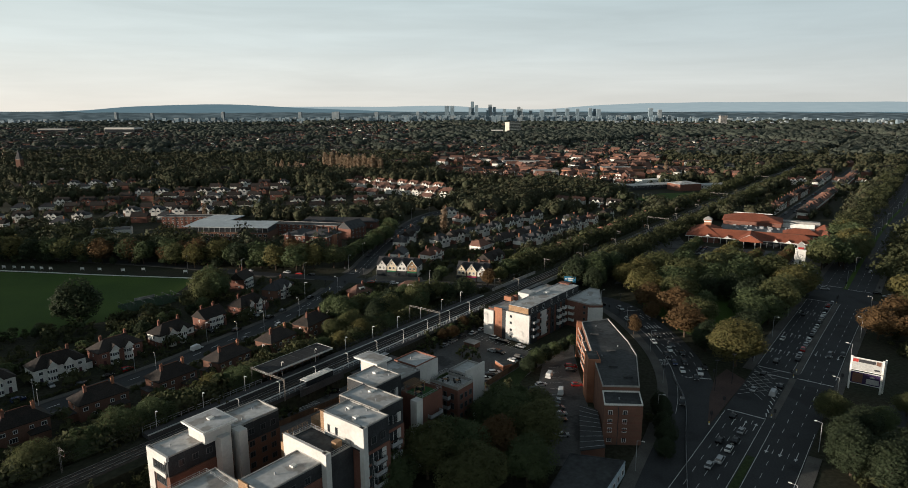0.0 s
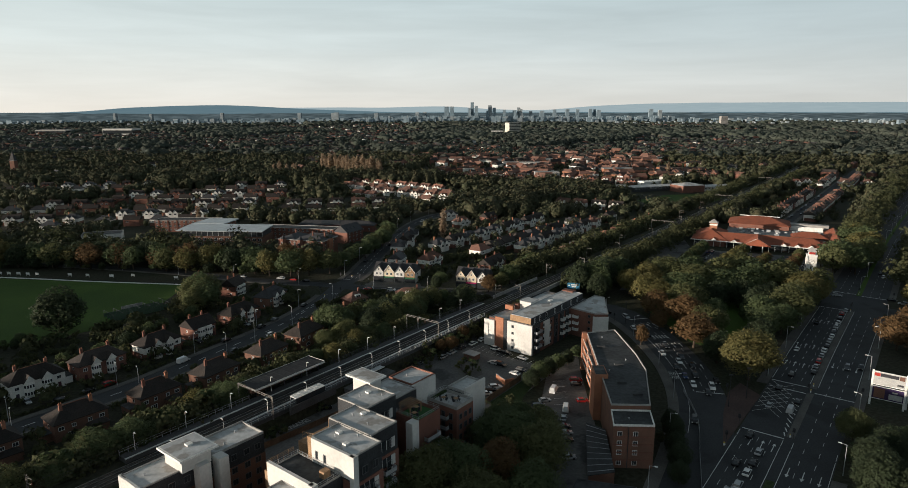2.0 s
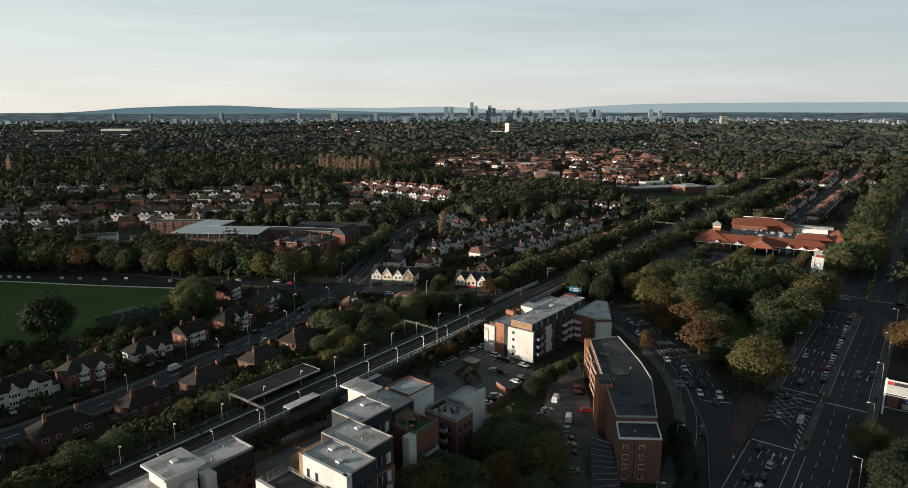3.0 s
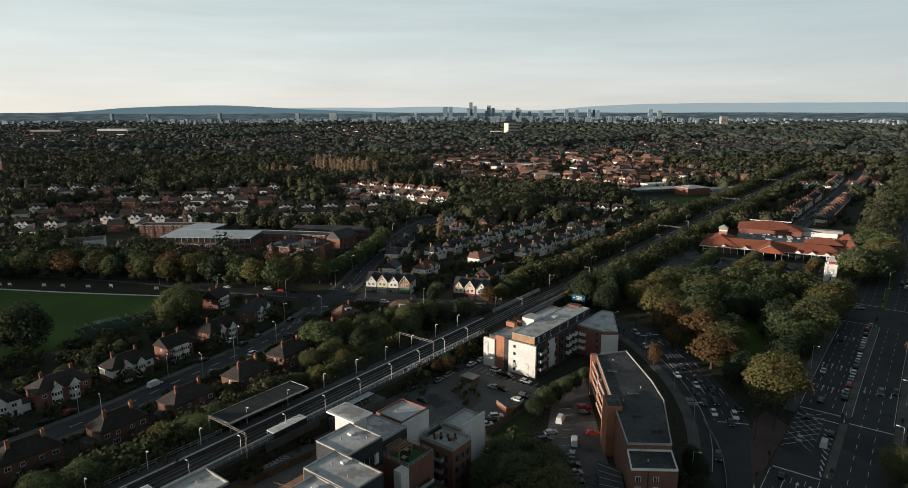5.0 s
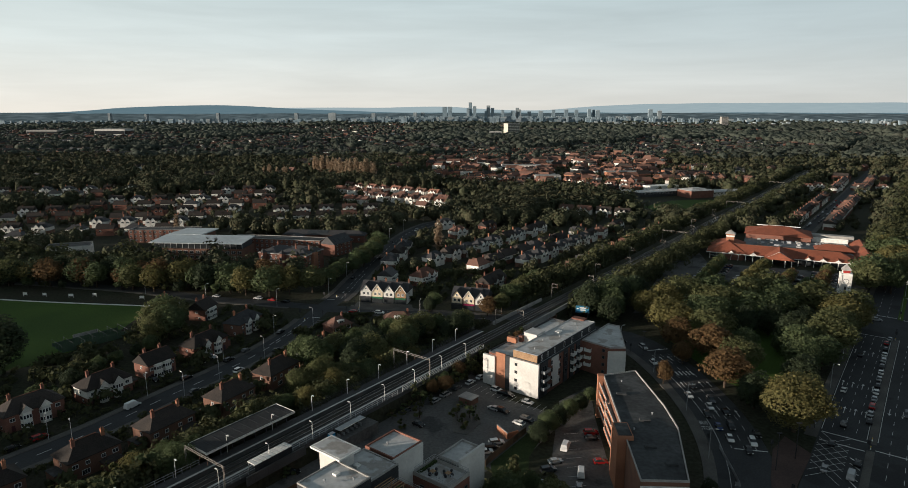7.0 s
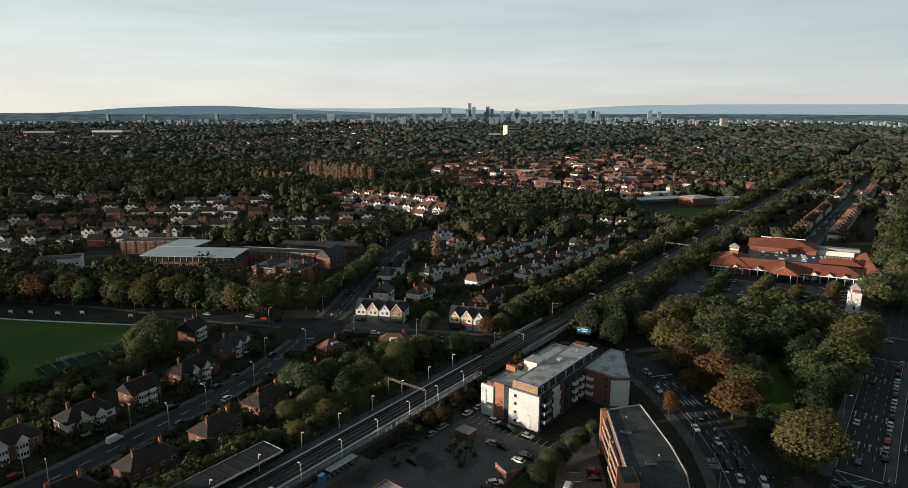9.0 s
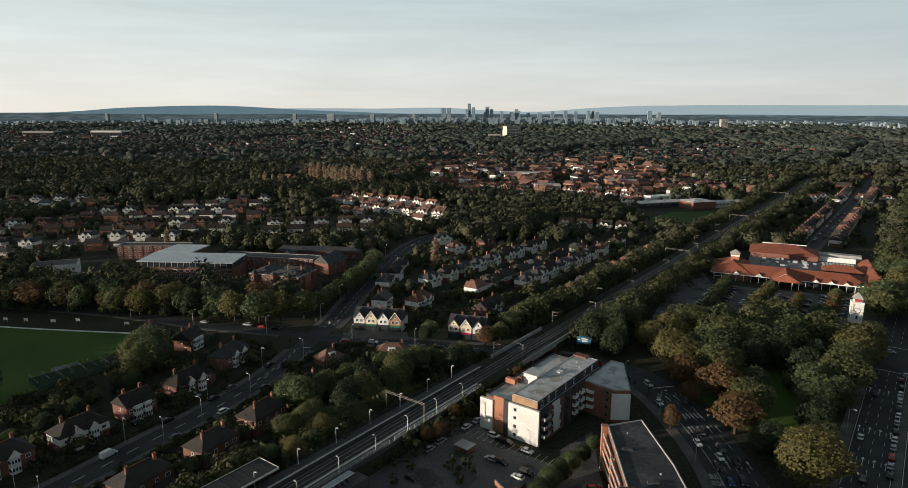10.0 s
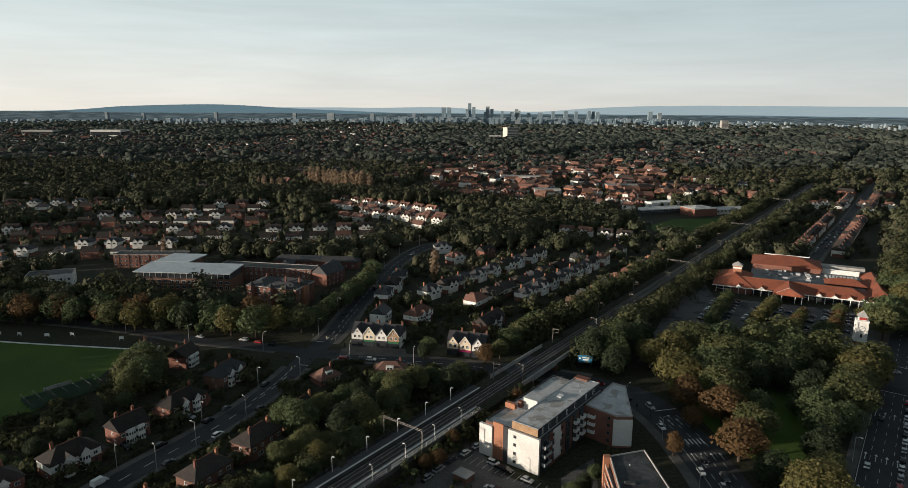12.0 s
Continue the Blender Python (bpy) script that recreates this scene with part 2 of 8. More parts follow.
M["farleaf"] = mat("far_foliage", (0.036, 0.043, 0.020), (0.054, 0.049, 0.024), 0.012, 0.9, grain=0.7, amount=0.4, ramp=FARMIX, island=True, bump=0.8, deep=1.2, lumps=0.7)
M["beltleaf"] = mat("belt_foliage", (0.051, 0.058, 0.028), (0.066, 0.064, 0.030), 0.03, 0.85, grain=0.5, amount=0.25, ramp=[(0.055, 0.066, 0.035), (0.066, 0.076, 0.037), (0.081, 0.083, 0.039), (0.059, 0.070, 0.036)], island=True, spec=0.15, through=0.35)
# toned bluer than the nearer foliage: the haze of distance is in this colour
M["hazewood"] = mat("distant_woods_haze", (0.042, 0.052, 0.039), (0.048, 0.053, 0.039), 0.004, 0.95, grain=0.2, amount=0.4, ramp=[(0.042, 0.053, 0.046), (0.052, 0.062, 0.052), (0.059, 0.067, 0.056), (0.046, 0.057, 0.048), (0.064, 0.064, 0.055)], island=True, bump=0.6, deep=1.6, lumps=0.3, spec=0.1)
CARS = {"white": (0.72, 0.72, 0.71), "silver": (0.38, 0.39, 0.40), "black": (0.014, 0.014, 0.016), "grey": (0.085, 0.088, 0.095), "blue": (0.02, 0.04, 0.12), "red": (0.32, 0.018, 0.018)}
for key, c in CARS.items():
    M["car_" + key] = mat("car_paint_" + key, c, tuple(0.92 * v for v in c), 0.6, 0.25, 0.1, amount=0.05, spec=0.5)


# ---------------------------------------------------------------- mesh building
class Shape:
    """Collects corners and faces, then links them as one mesh."""

    def __init__(self):
        self.v, self.f, self.mi = [], [], []

    def poly(self, pts, m=0):
        n = len(self.v)
        self.v += [tuple(p) for p in pts]
        self.f.append(tuple(range(n, n + len(pts))))
        self.mi.append(m)

    def faces(self, pts, faces, m=0):
        n = len(self.v)
        self.v += [tuple(p) for p in pts]
        for f in faces:
            self.f.append(tuple(n + i for i in f))
            self.mi.append(m)

    def prism(self, outline, z0, z1, m=0, top=True):
        """Upright prism over an outline that runs counterclockwise."""
        k = len(outline)
        pts = [(x, y, z0) for x, y in outline] + [(x, y, z1) for x, y in outline]
        fs = [(i, (i + 1) % k, k + (i + 1) % k, k + i) for i in range(k)] + [tuple(reversed(range(k)))]
        if top:
            fs.append(tuple(range(k, 2 * k)))
        self.faces(pts, fs, m)

    def box(self, x0, y0, z0, x1, y1, z1, m=0):
        self.prism([(x0, y0), (x1, y0), (x1, y1), (x0, y1)], z0, z1, m)

    def beam(self, a, b, w, h=None, m=0):
        """A bar of square section from a to b."""
        a, b = Vector(a), Vector(b)
        h = h or w
        way = (b - a).normalized()
        side = way.cross(Vector((0, 0, 1)))
        side = Vector((1, 0, 0)) if side.length < 1e-4 else side.normalized()
        up = side.cross(way)
        c = [side * (w / 2 * i) + up * (h / 2 * j) for i, j in ((-1, -1), (1, -1), (1, 1), (-1, 1))]
        self.faces([a + q for q in c] + [b + q for q in c], [(0, 1, 5, 4), (1, 2, 6, 5), (2, 3, 7, 6), (3, 0, 4, 7), (3, 2, 1, 0), (4, 5, 6, 7)], m)

    def tube(self, a, b, r0, r1, n=8, m=0):
        a, b = Vector(a), Vector(b)
        way = (b - a).normalized()
        side = way.orthogonal().normalized()
        up = way.cross(side)
        ring = [side * math.cos(2 * math.pi * i / n) + up * math.sin(2 * math.pi * i / n) for i in range(n)]
        self.faces([a + q * r0 for q in ring] + [b + q * r1 for q in ring],
                   [(i, (i + 1) % n, n + (i + 1) % n, n + i) for i in range(n)] + [tuple(reversed(range(n))), tuple(range(n, 2 * n))], m)

    def hip(self, x0, y0, x1, y1, z0, z1, over=0.4, inset=None, m=0, thick=0.18):
        """Hipped roof along the longer side, with eaves that stand out; inset 0 makes gables."""
        x0, y0, x1, y1 = x0 - over, y0 - over, x1 + over, y1 + over
        if (x1 - x0) >= (y1 - y0):
            i = (y1 - y0) / 2 if inset is None else inset
            r = [(x0 + i, (y0 + y1) / 2, z1), (x1 - i, (y0 + y1) / 2, z1)]
            sides = [(4, 5, 9, 8), (5, 6, 9), (6, 7, 8, 9), (7, 4, 8)]
        else:
            i = (x1 - x0) / 2 if inset is None else inset
            r = [((x0 + x1) / 2, y0 + i, z1), ((x0 + x1) / 2, y1 - i, z1)]
            sides = [(4, 5, 8), (5, 6, 9, 8), (6, 7, 9), (7, 4, 8, 9)]
        c = [(x0, y0), (x1, y0), (x1, y1), (x0, y1)]
        pts = [(x, y, z0 - thick) for x, y in c] + [(x, y, z0) for x, y in c] + r
        self.faces(pts, sides + [(0, 1, 5, 4), (1, 2, 6, 5), (2, 3, 7, 6), (3, 0, 4, 7), (3, 2, 1, 0)], m)

    def mesh(self, name, *mats):
        d = bpy.data.meshes.new(name)
        d.from_pydata(self.v, [], self.f)
        for k in mats:
            d.materials.append(M[k])
        if any(self.mi):
            d.polygons.foreach_set("material_index", self.mi)
        d.update()
        return d


def part(name, data, parent, label="", at=None):
    """Links a mesh as one part of a thing or of a part."""
    ob = new(name, data)
    ob.parent = parent
    if at is not None:
        ob.matrix_basis = at
    if label:
        ob["label"] = label
    return ob


def thing(name, label, category, group="", m=None):
    ob = tagged(new(name), label, category, group)
    ob.empty_display_size = 0.5
    if m is not None:
        ob.matrix_basis = m
    return ob


def structure(name, data, label="", category=""):
    return tagged(new(name, data), label, category, kind="structure")


def smooth_line(pts, step=6.0):
    """A curve through the given points, as evenly spaced points."""
    p = [Vector((*q, 0)) for q in pts]
    p = [2 * p[0] - p[1]] + p + [2 * p[-1] - p[-2]]
    out = []
    for i in range(1, len(p) - 2):
        n = max(1, int((p[i + 1] - p[i]).length / step))
        for k in range(n):
            t = k / n
            out.append(0.5 * (2 * p[i] + (p[i + 1] - p[i - 1]) * t + (2 * p[i - 1] - 5 * p[i] + 4 * p[i + 1] - p[i + 2]) * t * t
                              + (3 * p[i] - p[i - 1] - 3 * p[i + 1] + p[i + 2]) * t ** 3))
    out.append(p[-2])
    return out


def normals(line):
    """The way to the left at every point of a line."""
    out = []
    for i in range(len(line)):
        d = (line[min(i + 1, len(line) - 1)] - line[max(i - 1, 0)]).normalized()
        out.append(Vector((-d.y, d.x, 0)))
    return out


def ribbon(shape, line, d0, d1, z0, z1, m=0):
    """A strip with thickness along a line, from d0 to d1 to its left."""
    nn = normals(line)
    pts = []
    for p, n in zip(line, nn):
        a, b = p + n * d0, p + n * d1
        pts += [(a.x, a.y, z0), (b.x, b.y, z0), (b.x, b.y, z1), (a.x, a.y, z1)]
    fs = [(3, 2, 1, 0)]
    for i in range(len(line) - 1):
        a, b = 4 * i, 4 * i + 4
        fs += [(a + 3, b + 3, b + 2, a + 2), (a, b, b + 3, a + 3), (b + 1, a + 1, a + 2, b + 2)]
    e = 4 * (len(line) - 1)
    fs.append((e, e + 1, e + 2, e + 3))
    shape.faces(pts, fs, m)


def along(line, s):
    """The point, heading and left way s metres along a line."""
    for a, b in zip(line, line[1:]):
        d = (b - a).length
        if s <= d or b is line[-1]:
            w = (b - a).normalized()
            return a + w * s, math.degrees(math.atan2(w.y, w.x)), Vector((-w.y, w.x, 0))
        s -= d


def length_of(line):
    return sum((b - a).length for a, b in zip(line, line[1:]))

# ---------------------------------------------------------------- ground, fields and roads
sh = Shape()
xs = [-5200, -2600, -1300, -600, -300, 0, 300, 600, 1300, 2600, 5200]
ys = [-1200, -300, 0, 200, 400, 700, 1100, 1700, 2600, 3700, 4990]
for i in range(10):
    for j in range(10):
        sh.poly([(xs[i], ys[j], 0), (xs[i + 1], ys[j], 0), (xs[i + 1], ys[j + 1], 0), (xs[i], ys[j + 1], 0)])
structure("ground", sh.mesh("ground", "ground"), "dark earth and garden ground of the suburb", "ground")


def area(name, outline, z, key, label, category, z0=-0.02):
    s = Shape()
    s.prism(outline, z0, z, 0)
    return structure(name, s.mesh(name, key), label, category)


area("cricket_field", [(-520, 130), (-260, 200), (-201, 247), (-173, 272), (-161, 303), (-165, 347), (-288, 356), (-520, 376)], 0.04, "grass", "mown green grass of a cricket ground", "field")
area("park_lawn", [(103, 250), (152, 318), (196, 372), (112, 370), (86, 345), (78, 318), (86, 270)], 0.04, "grass", "shaded lawn of a small park", "lawn")
area("school_field", [(168, 640), (205, 655), (262, 700), (250, 745), (200, 735), (160, 690)], 0.04, "grass", "green school playing field", "field")
area("car_park", [(-91.5, 151), (-66, 151), (-40, 192), (-8, 200), (12, 213), (27, 238), (9, 250), (1, 263), (-3.2, 277)], 0.03, "asphalt2", "worn asphalt car park beside the railway", "car park")
area("side_lane", [(18, 160), (33.5, 160), (36, 238), (38, 262), (26, 250), (20, 215)], 0.034, "asphalt2", "narrow asphalt lane with parked cars", "lane")
area("store_car_park", [(72, 346), (88, 352), (110, 371), (200, 374), (222, 426), (143, 452), (150, 500), (134, 486), (116, 446)], 0.03, "asphalt2", "asphalt car park of a supermarket", "car park")

WEST = smooth_line([(-235, 20), (-195, 105), (-167, 150), (-146, 180), (-122, 217), (-107.7, 248), (-95.5, 274), (-87.5, 298), (-82.5, 322), (-80, 346)])
NORTH = smooth_line([(-80, 345), (-75, 372), (-73.5, 402), (-70, 454), (-64, 514), (-55, 560), (-40, 592), (-8, 612)])
EAST = smooth_line([(-83, 348), (-50, 343.5), (-10, 337), (21, 331), (45, 324), (64, 314)])
FIELDROAD = smooth_line([(-82, 349), (-110, 355), (-140, 361), (-200, 378), (-320, 398)])
BRANCH = smooth_line([(40, 322), (62, 312), (71, 292), (76, 264), (77, 236), (73, 208), (63, 180), (50, 152), (38, 126), (25, 96)])
KING = smooth_line([(-4, 52), (64.7, 152), (133, 253), (180, 321), (264, 443), (345, 556), (431, 672), (600, 915), (820, 1250)], 9.0)
CROSS = smooth_line([(96, 368), (140, 362), (166, 345), (184, 322), (210, 303), (262, 264), (330, 210)])
TERRACE = smooth_line([(236, 528), (281, 597), (406, 782), (545, 992), (620, 1105)], 12.0)
SLIP = smooth_line([(147, 205), (128, 192), (121, 176), (122, 155), (132, 120)])
ROADS = [("road_west", WEST, -4.5, 4.5, 0.030), ("road_north", NORTH, -5, 5, 0.036), ("road_east", EAST, -5, 5, 0.042), ("road_field", FIELDROAD, -4, 4, 0.048),
         ("road_branch", BRANCH, -9, 7, 0.040), ("road_dual", KING, -13, 13.5, 0.048), ("road_cross", CROSS, -6, 6, 0.056), ("road_terrace", TERRACE, -3.8, 3.8, 0.03), ("road_slip", SLIP, -4, 4, 0.03)]
for name, line, a, b, z in ROADS:
    sh = Shape()
    ribbon(sh, line, a, b, -0.05, z)
    structure(name, sh.mesh(name, "asphalt"), "dark asphalt road with worn white markings", "road")


def piece(line, s0, s1, step=5.0):
    n = max(2, int((s1 - s0) / step))
    return [along(line, s0 + (s1 - s0) * i / n)[0] for i in range(n + 1)]


def pavement(line, s0, s1, a, b, key="paving"):
    sh = Shape()
    ribbon(sh, piece(line, s0, s1), a, b, -0.05, 0.15)
    structure("pavement", sh.mesh("pavement", key), "grey paved footway with a stone kerb", "pavement")


LW, LN, LE, LB, LK = (length_of(q) for q in (WEST, NORTH, EAST, BRANCH, KING))
for a, b in ((4.5, 7.2), (-7.2, -4.5)):
    pavement(WEST, 0, LW - 16, a, b)
    pavement(NORTH, 16, LN, a + 0.5 * (1 if a > 0 else -1), b + 0.5 * (1 if a > 0 else -1))
    pavement(EAST, 16, LE - 20, a + 0.5 * (1 if a > 0 else -1), b + 0.5 * (1 if a > 0 else -1))
    pavement(TERRACE, 10, 500, a - 0.7 * (1 if a > 0 else -1), b - 1.2 * (1 if a > 0 else -1))
pavement(FIELDROAD, 14, 230, 4, 6)
pavement(BRANCH, 26, LB - 30, -12.5, -9)
pavement(KING, 205, 318, 13.5, 17)
pavement(KING, 350, LK - 5, 13.5, 16)
pavement(KING, 0, 150, -16.5, -13)
pavement(KING, 200, 315, -16, -13)
pavement(KING, 352, LK - 5, -16, -13)
for s0, s1 in ((60, 140), (168, 205), (210, 318), (350, 700), (720, 1200)):
    sh = Shape()
    ribbon(sh, piece(KING, s0, s1), -1.2, 0.9, -0.05, 0.17)
    structure("central_reserve", sh.mesh("central_reserve", "hedge" if s0 < 100 else "grass" if s0 > 300 else "paving"), "raised central strip between the carriageways", "traffic island")
area("corner_island", [(69, 184), (94, 219), (91, 229), (84, 221), (77, 206)], 0.15, "redpaving", "triangular corner island with reddish paving", "traffic island")
area("mini_roundabout", [(102.5 + 2.6 * math.cos(0.5 * k), 378.6 + 2.6 * math.sin(0.5 * k)) for k in range(12)], 0.14, "paving", "small kerbed roundabout at the car park entrance", "roundabout")
area("shop_forecourt", [(-66, 346.5), (-34, 345), (-36, 355), (-64, 359)], 0.14, "paving", "paved forecourt in front of the shops", "pavement")

# painted markings, each road's as one piece of stuff
def dashes(shape, line, s0, s1, d, on, off, w=0.14, z=0.062):
    s = s0
    while s < s1:
        ribbon(shape, piece(line, s, min(s + on, s1), 2.5), d - w / 2, d + w / 2, z - 0.01, z)
        s += on + off


def marks(name, build, key="paint"):
    sh = Shape()
    build(sh)
    tagged(new(name, sh.mesh(name, key)), "worn painted lines on the asphalt", "road markings", kind="stuff")


def west_marks(sh):
    dashes(sh, WEST, 20, LW - 24, 0, 4, 5, 0.22)
    dashes(sh, WEST, LW - 50, LW - 14, 1.4, 3, 2, 0.25)
    dashes(sh, WEST, LW - 13, LW - 12.6, -2.2, 0.4, 4, 4.0)


def north_marks(sh):
    dashes(sh, NORTH, 20, LN, 0.6, 4, 5, 0.22)
    dashes(sh, NORTH, 20, 70, -2.0, 3, 3, 0.2)
    dashes(sh, NORTH, 17, 17.4, 2.4, 0.4, 9, 4.6)
    dashes(sh, EAST, 18, LE - 30, 0, 4, 5, 0.2)
    dashes(sh, EAST, 18, 18.4, -2.4, 0.4, 9, 4.6)


def dual_marks(sh):
    for d in (4.2, 7.4, 10.6):
        dashes(sh, KING, 40, 165, d, 3, 4.5, 0.12)
        dashes(sh, KING, 215, 318, d, 3, 4.5, 0.12)
    for d in (-4.6, -8.6):
        dashes(sh, KING, 40, 318, d, 3, 4.5, 0.12)
    for d in (5.0, -5.0, 9.0, -9.0):
        dashes(sh, KING, 352, 900, d, 3, 5, 0.12)
    for s in (204, 210, 318, 352, 166):
        dashes(sh, KING, s, s + 0.45, 7, 0.45, 9, 11.5)
    for s in (206, 350):
        dashes(sh, KING, s, s + 0.45, -7, 0.45, 9, 11.5)
    for d in (1.3, 13.1, -1.5, -12.6):
        dashes(sh, KING, 30, 165, d, 130, 1, 0.16)
        dashes(sh, KING, 212, 318, d, 106, 1, 0.16)
    # hatched wedge where the lanes part, and the box junction
    for k in range(9):
        a, _, n = along(KING, 168 + 3.4 * k)
        w = 0.6 + 0.28 * k
        q = a + n * 1.4
        p = along(KING, 170.5 + 3.4 * k)[0] + n * (1.4 + w)
        sh.beam((q.x, q.y, 0.056), (p.x, p.y, 0.056), 0.35, 0.02)
    for k in range(6):
        for a0, d0, a1, d1 in ((180 + 4.0 * k, 5, 190 + 4.0 * k, 13), (180 + 4.0 * k, 13, 190 + 4.0 * k, 5)):
            a, _, n = along(KING, a0)
            b, _, n2 = along(KING, a1)
            p, q = a + n * d0, b + n2 * d1
            sh.beam((p.x, p.y, 0.058), (q.x, q.y, 0.058), 0.12, 0.012)
    # lane arrows
    for s, ds in ((156, (2.8, 5.8, 9)), (140, (5.8, 9)), (228, (3, 6, 9, 12)), (252, (3, 6, 9, 12)), (290, (3, 6, 9, 12))):
        for d in ds:
            a, h, n = along(KING, s)
            f = Vector((n.y, -n.x, 0))
            c = a + n * d
            p = c + f * 4
            sh.beam((c.x, c.y, 0.056), (p.x, p.y, 0.056), 0.22, 0.012)
            tip, l, r = p + f * 1.6, p + n * 0.55, p - n * 0.55
            sh.poly([(l.x, l.y, 0.062), (r.x, r.y, 0.062), (tip.x, tip.y, 0.062)])
    for s, ds in ((150, (-3, -6.6, -10.6)), (240, (-3, -6.6, -10.6))):
        for d in ds:
            a, h, n = along(KING, s)
            f = Vector((-n.y, n.x, 0))
            c = a + n * d
            p = c + f * 4
            sh.beam((c.x, c.y, 0.056), (p.x, p.y, 0.056), 0.22, 0.012)
            tip, l, r = p + f * 1.6, p + n * 0.55, p - n * 0.55
            sh.poly([(r.x, r.y, 0.062), (l.x, l.y, 0.062), (tip.x, tip.y, 0.062)])


def branch_marks(sh):
    for d in (-3.0, 0.5, 3.8):
        dashes(sh, BRANCH, 45, 118, d, 3, 3.5, 0.12, 0.056)
    dashes(sh, BRANCH, 60, 150, -5.8, 90, 1, 0.15, 0.056)
    for s in (40, 118):
        dashes(sh, BRANCH, s, s + 0.45, 2.2, 0.45, 9, 9.0, 0.056)
    for d in (-1.2, 0.2, 1.6, 3.0, 4.4):
        dashes(sh, BRANCH, 62, 65.5, d - 1, 3.5, 9, 0.55, 0.056)
    for s in (52, 76, 98):
        for d in (-4.4, -1.2, 2.2, 5.2):
            a, h, n = along(BRANCH, s)
            f = Vector((-n.y, n.x, 0))
            c = a + n * d
            p = c + f * 3.4
            sh.beam((c.x, c.y, 0.052), (p.x, p.y, 0.052), 0.22, 0.012)
            tip, l, r = p + f * 1.5, p + n * 0.5, p - n * 0.5
            sh.poly([(r.x, r.y, 0.058), (l.x, l.y, 0.058), (tip.x, tip.y, 0.058)])


marks("road_markings", west_marks)
marks("road_markings", north_marks)
marks("road_markings", dual_marks)
marks("road_markings", branch_marks)

# ---------------------------------------------------------------- railway on its embankment
RU, RL = Vector((0.575, 0.818, 0)), Vector((-0.818, 0.575, 0))
RH = math.degrees(math.atan2(RU.y, RU.x)) + 1.58


def rail(s, d, z=0.0):
    """A place by the railway: s metres along from where it crosses x = 0, d metres to the left."""
    p = Vector((0, 300.3, z)) + RU * s + RL * (d + 0.0275 * (s - 51))
    return (p.x, p.y, p.z)


def by_rail(x, y):
    """How far along the railway and to its left a place lies."""
    p = Vector((x, y - 300.3, 0))
    s = p.dot(RU)
    return s, p.dot(RL) - 0.0275 * (s - 51)


def beside(s, d, z=0.0):
    """The same by the straight line that the car park is laid out on."""
    p = Vector((0, 300.3, z)) + RU * s + RL * d
    return (p.x, p.y, p.z)


RAILTOP = 4.6


def rail_strip(shape, s0, s1, profile, m=0, step=20.0):
    """Sweeps a profile of (d, z) along the railway."""
    n = max(1, int((s1 - s0) / step))
    k = len(profile)
    pts = [rail(s0 + (s1 - s0) * i / n, d, z) for i in range(n + 1) for d, z in profile]
    fs = [(k * i + (j + 1) % k, k * i + j, k * i + k + j, k * i + k + (j + 1) % k) for i in range(n) for j in range(k)]
    fs += [tuple(range(k)), tuple(reversed(range(n * k, n * k + k)))]
    shape.faces(pts, fs, m)


for s0, s1 in ((-330, 24), (46, 1400)):
    sh = Shape()
    rail_strip(sh, s0, s1, [(13, -0.05), (-9.6, -0.05), (-8.5, 4.1), (7, 4.1)])
    structure("embankment", sh.mesh("embankment", "ground"), "earth railway embankment under grass and scrub", "embankment")
sh = Shape()
rail_strip(sh, -330, 1400, [(2.3, 4.0), (-4.7, 4.0), (-4.2, 4.36), (1.8, 4.36)])
structure("track_bed", sh.mesh("track_bed", "ballast"), "brown ballast bed of a double railway line", "track bed")
sh = Shape()
sleeper = Shape()
for c in (0.5, -2.9):
    for g in (-0.75, 0.75):
        rail_strip(sh, -330, 900, [(c + g + 0.05, 4.44), (c + g - 0.05, 4.44), (c + g - 0.04, RAILTOP), (c + g + 0.04, RAILTOP)], step=60)
    s = -170.0
    while s < 230:
        a, b = rail(s, c - 1.25, 4.42), rail(s, c + 1.25, 4.42)
        sleeper.beam(a, b, 0.26, 0.14)
        s += 0.75
tagged(new("rails", sh.mesh("rails", "steel")), "four steel running rails of the double track", "rails", kind="structure")
tagged(new("sleepers", sleeper.mesh("sleepers", "platform")), "grey concrete sleepers under the rails", "sleepers", kind="stuff")

# the bridge over the road
bridge = thing("railway_bridge", "steel and brick railway bridge over the road", "bridge")
sh = Shape()
rail_strip(sh, 22, 48, [(5.5, 3.1), (-8, 3.1), (-8, 4.05), (5.5, 4.05)])
part("deck", sh.mesh("deck", "darksteel"), bridge)
for d in (5.6, -8.4):
    sh = Shape()
    rail_strip(sh, 14, 66 if d < 0 else 58, [(d + 0.2, 3.0), (d - 0.2, 3.0), (d - 0.2, 5.7), (d + 0.2, 5.7)])
    part("parapet", sh.mesh("parapet", "concrete"), bridge, "grey steel parapet")
    for s in np.arange(15, 58, 3.0):
        sh = Shape()
        sh.beam(rail(s, d, 3.0), rail(s, d, 5.75), 0.56, 0.14)
        part("stiffener", sh.mesh("stiffener", "galv"), bridge)
for s in (24, 45.5):
    sh = Shape()
    sh.prism([rail(s, -9)[:2], rail(s + 0.9, -9)[:2], rail(s + 0.9, 7)[:2], rail(s, 7)[:2]], -0.05, 3.1)
    part("abutment", sh.mesh("abutment", "brownbrick"), bridge)


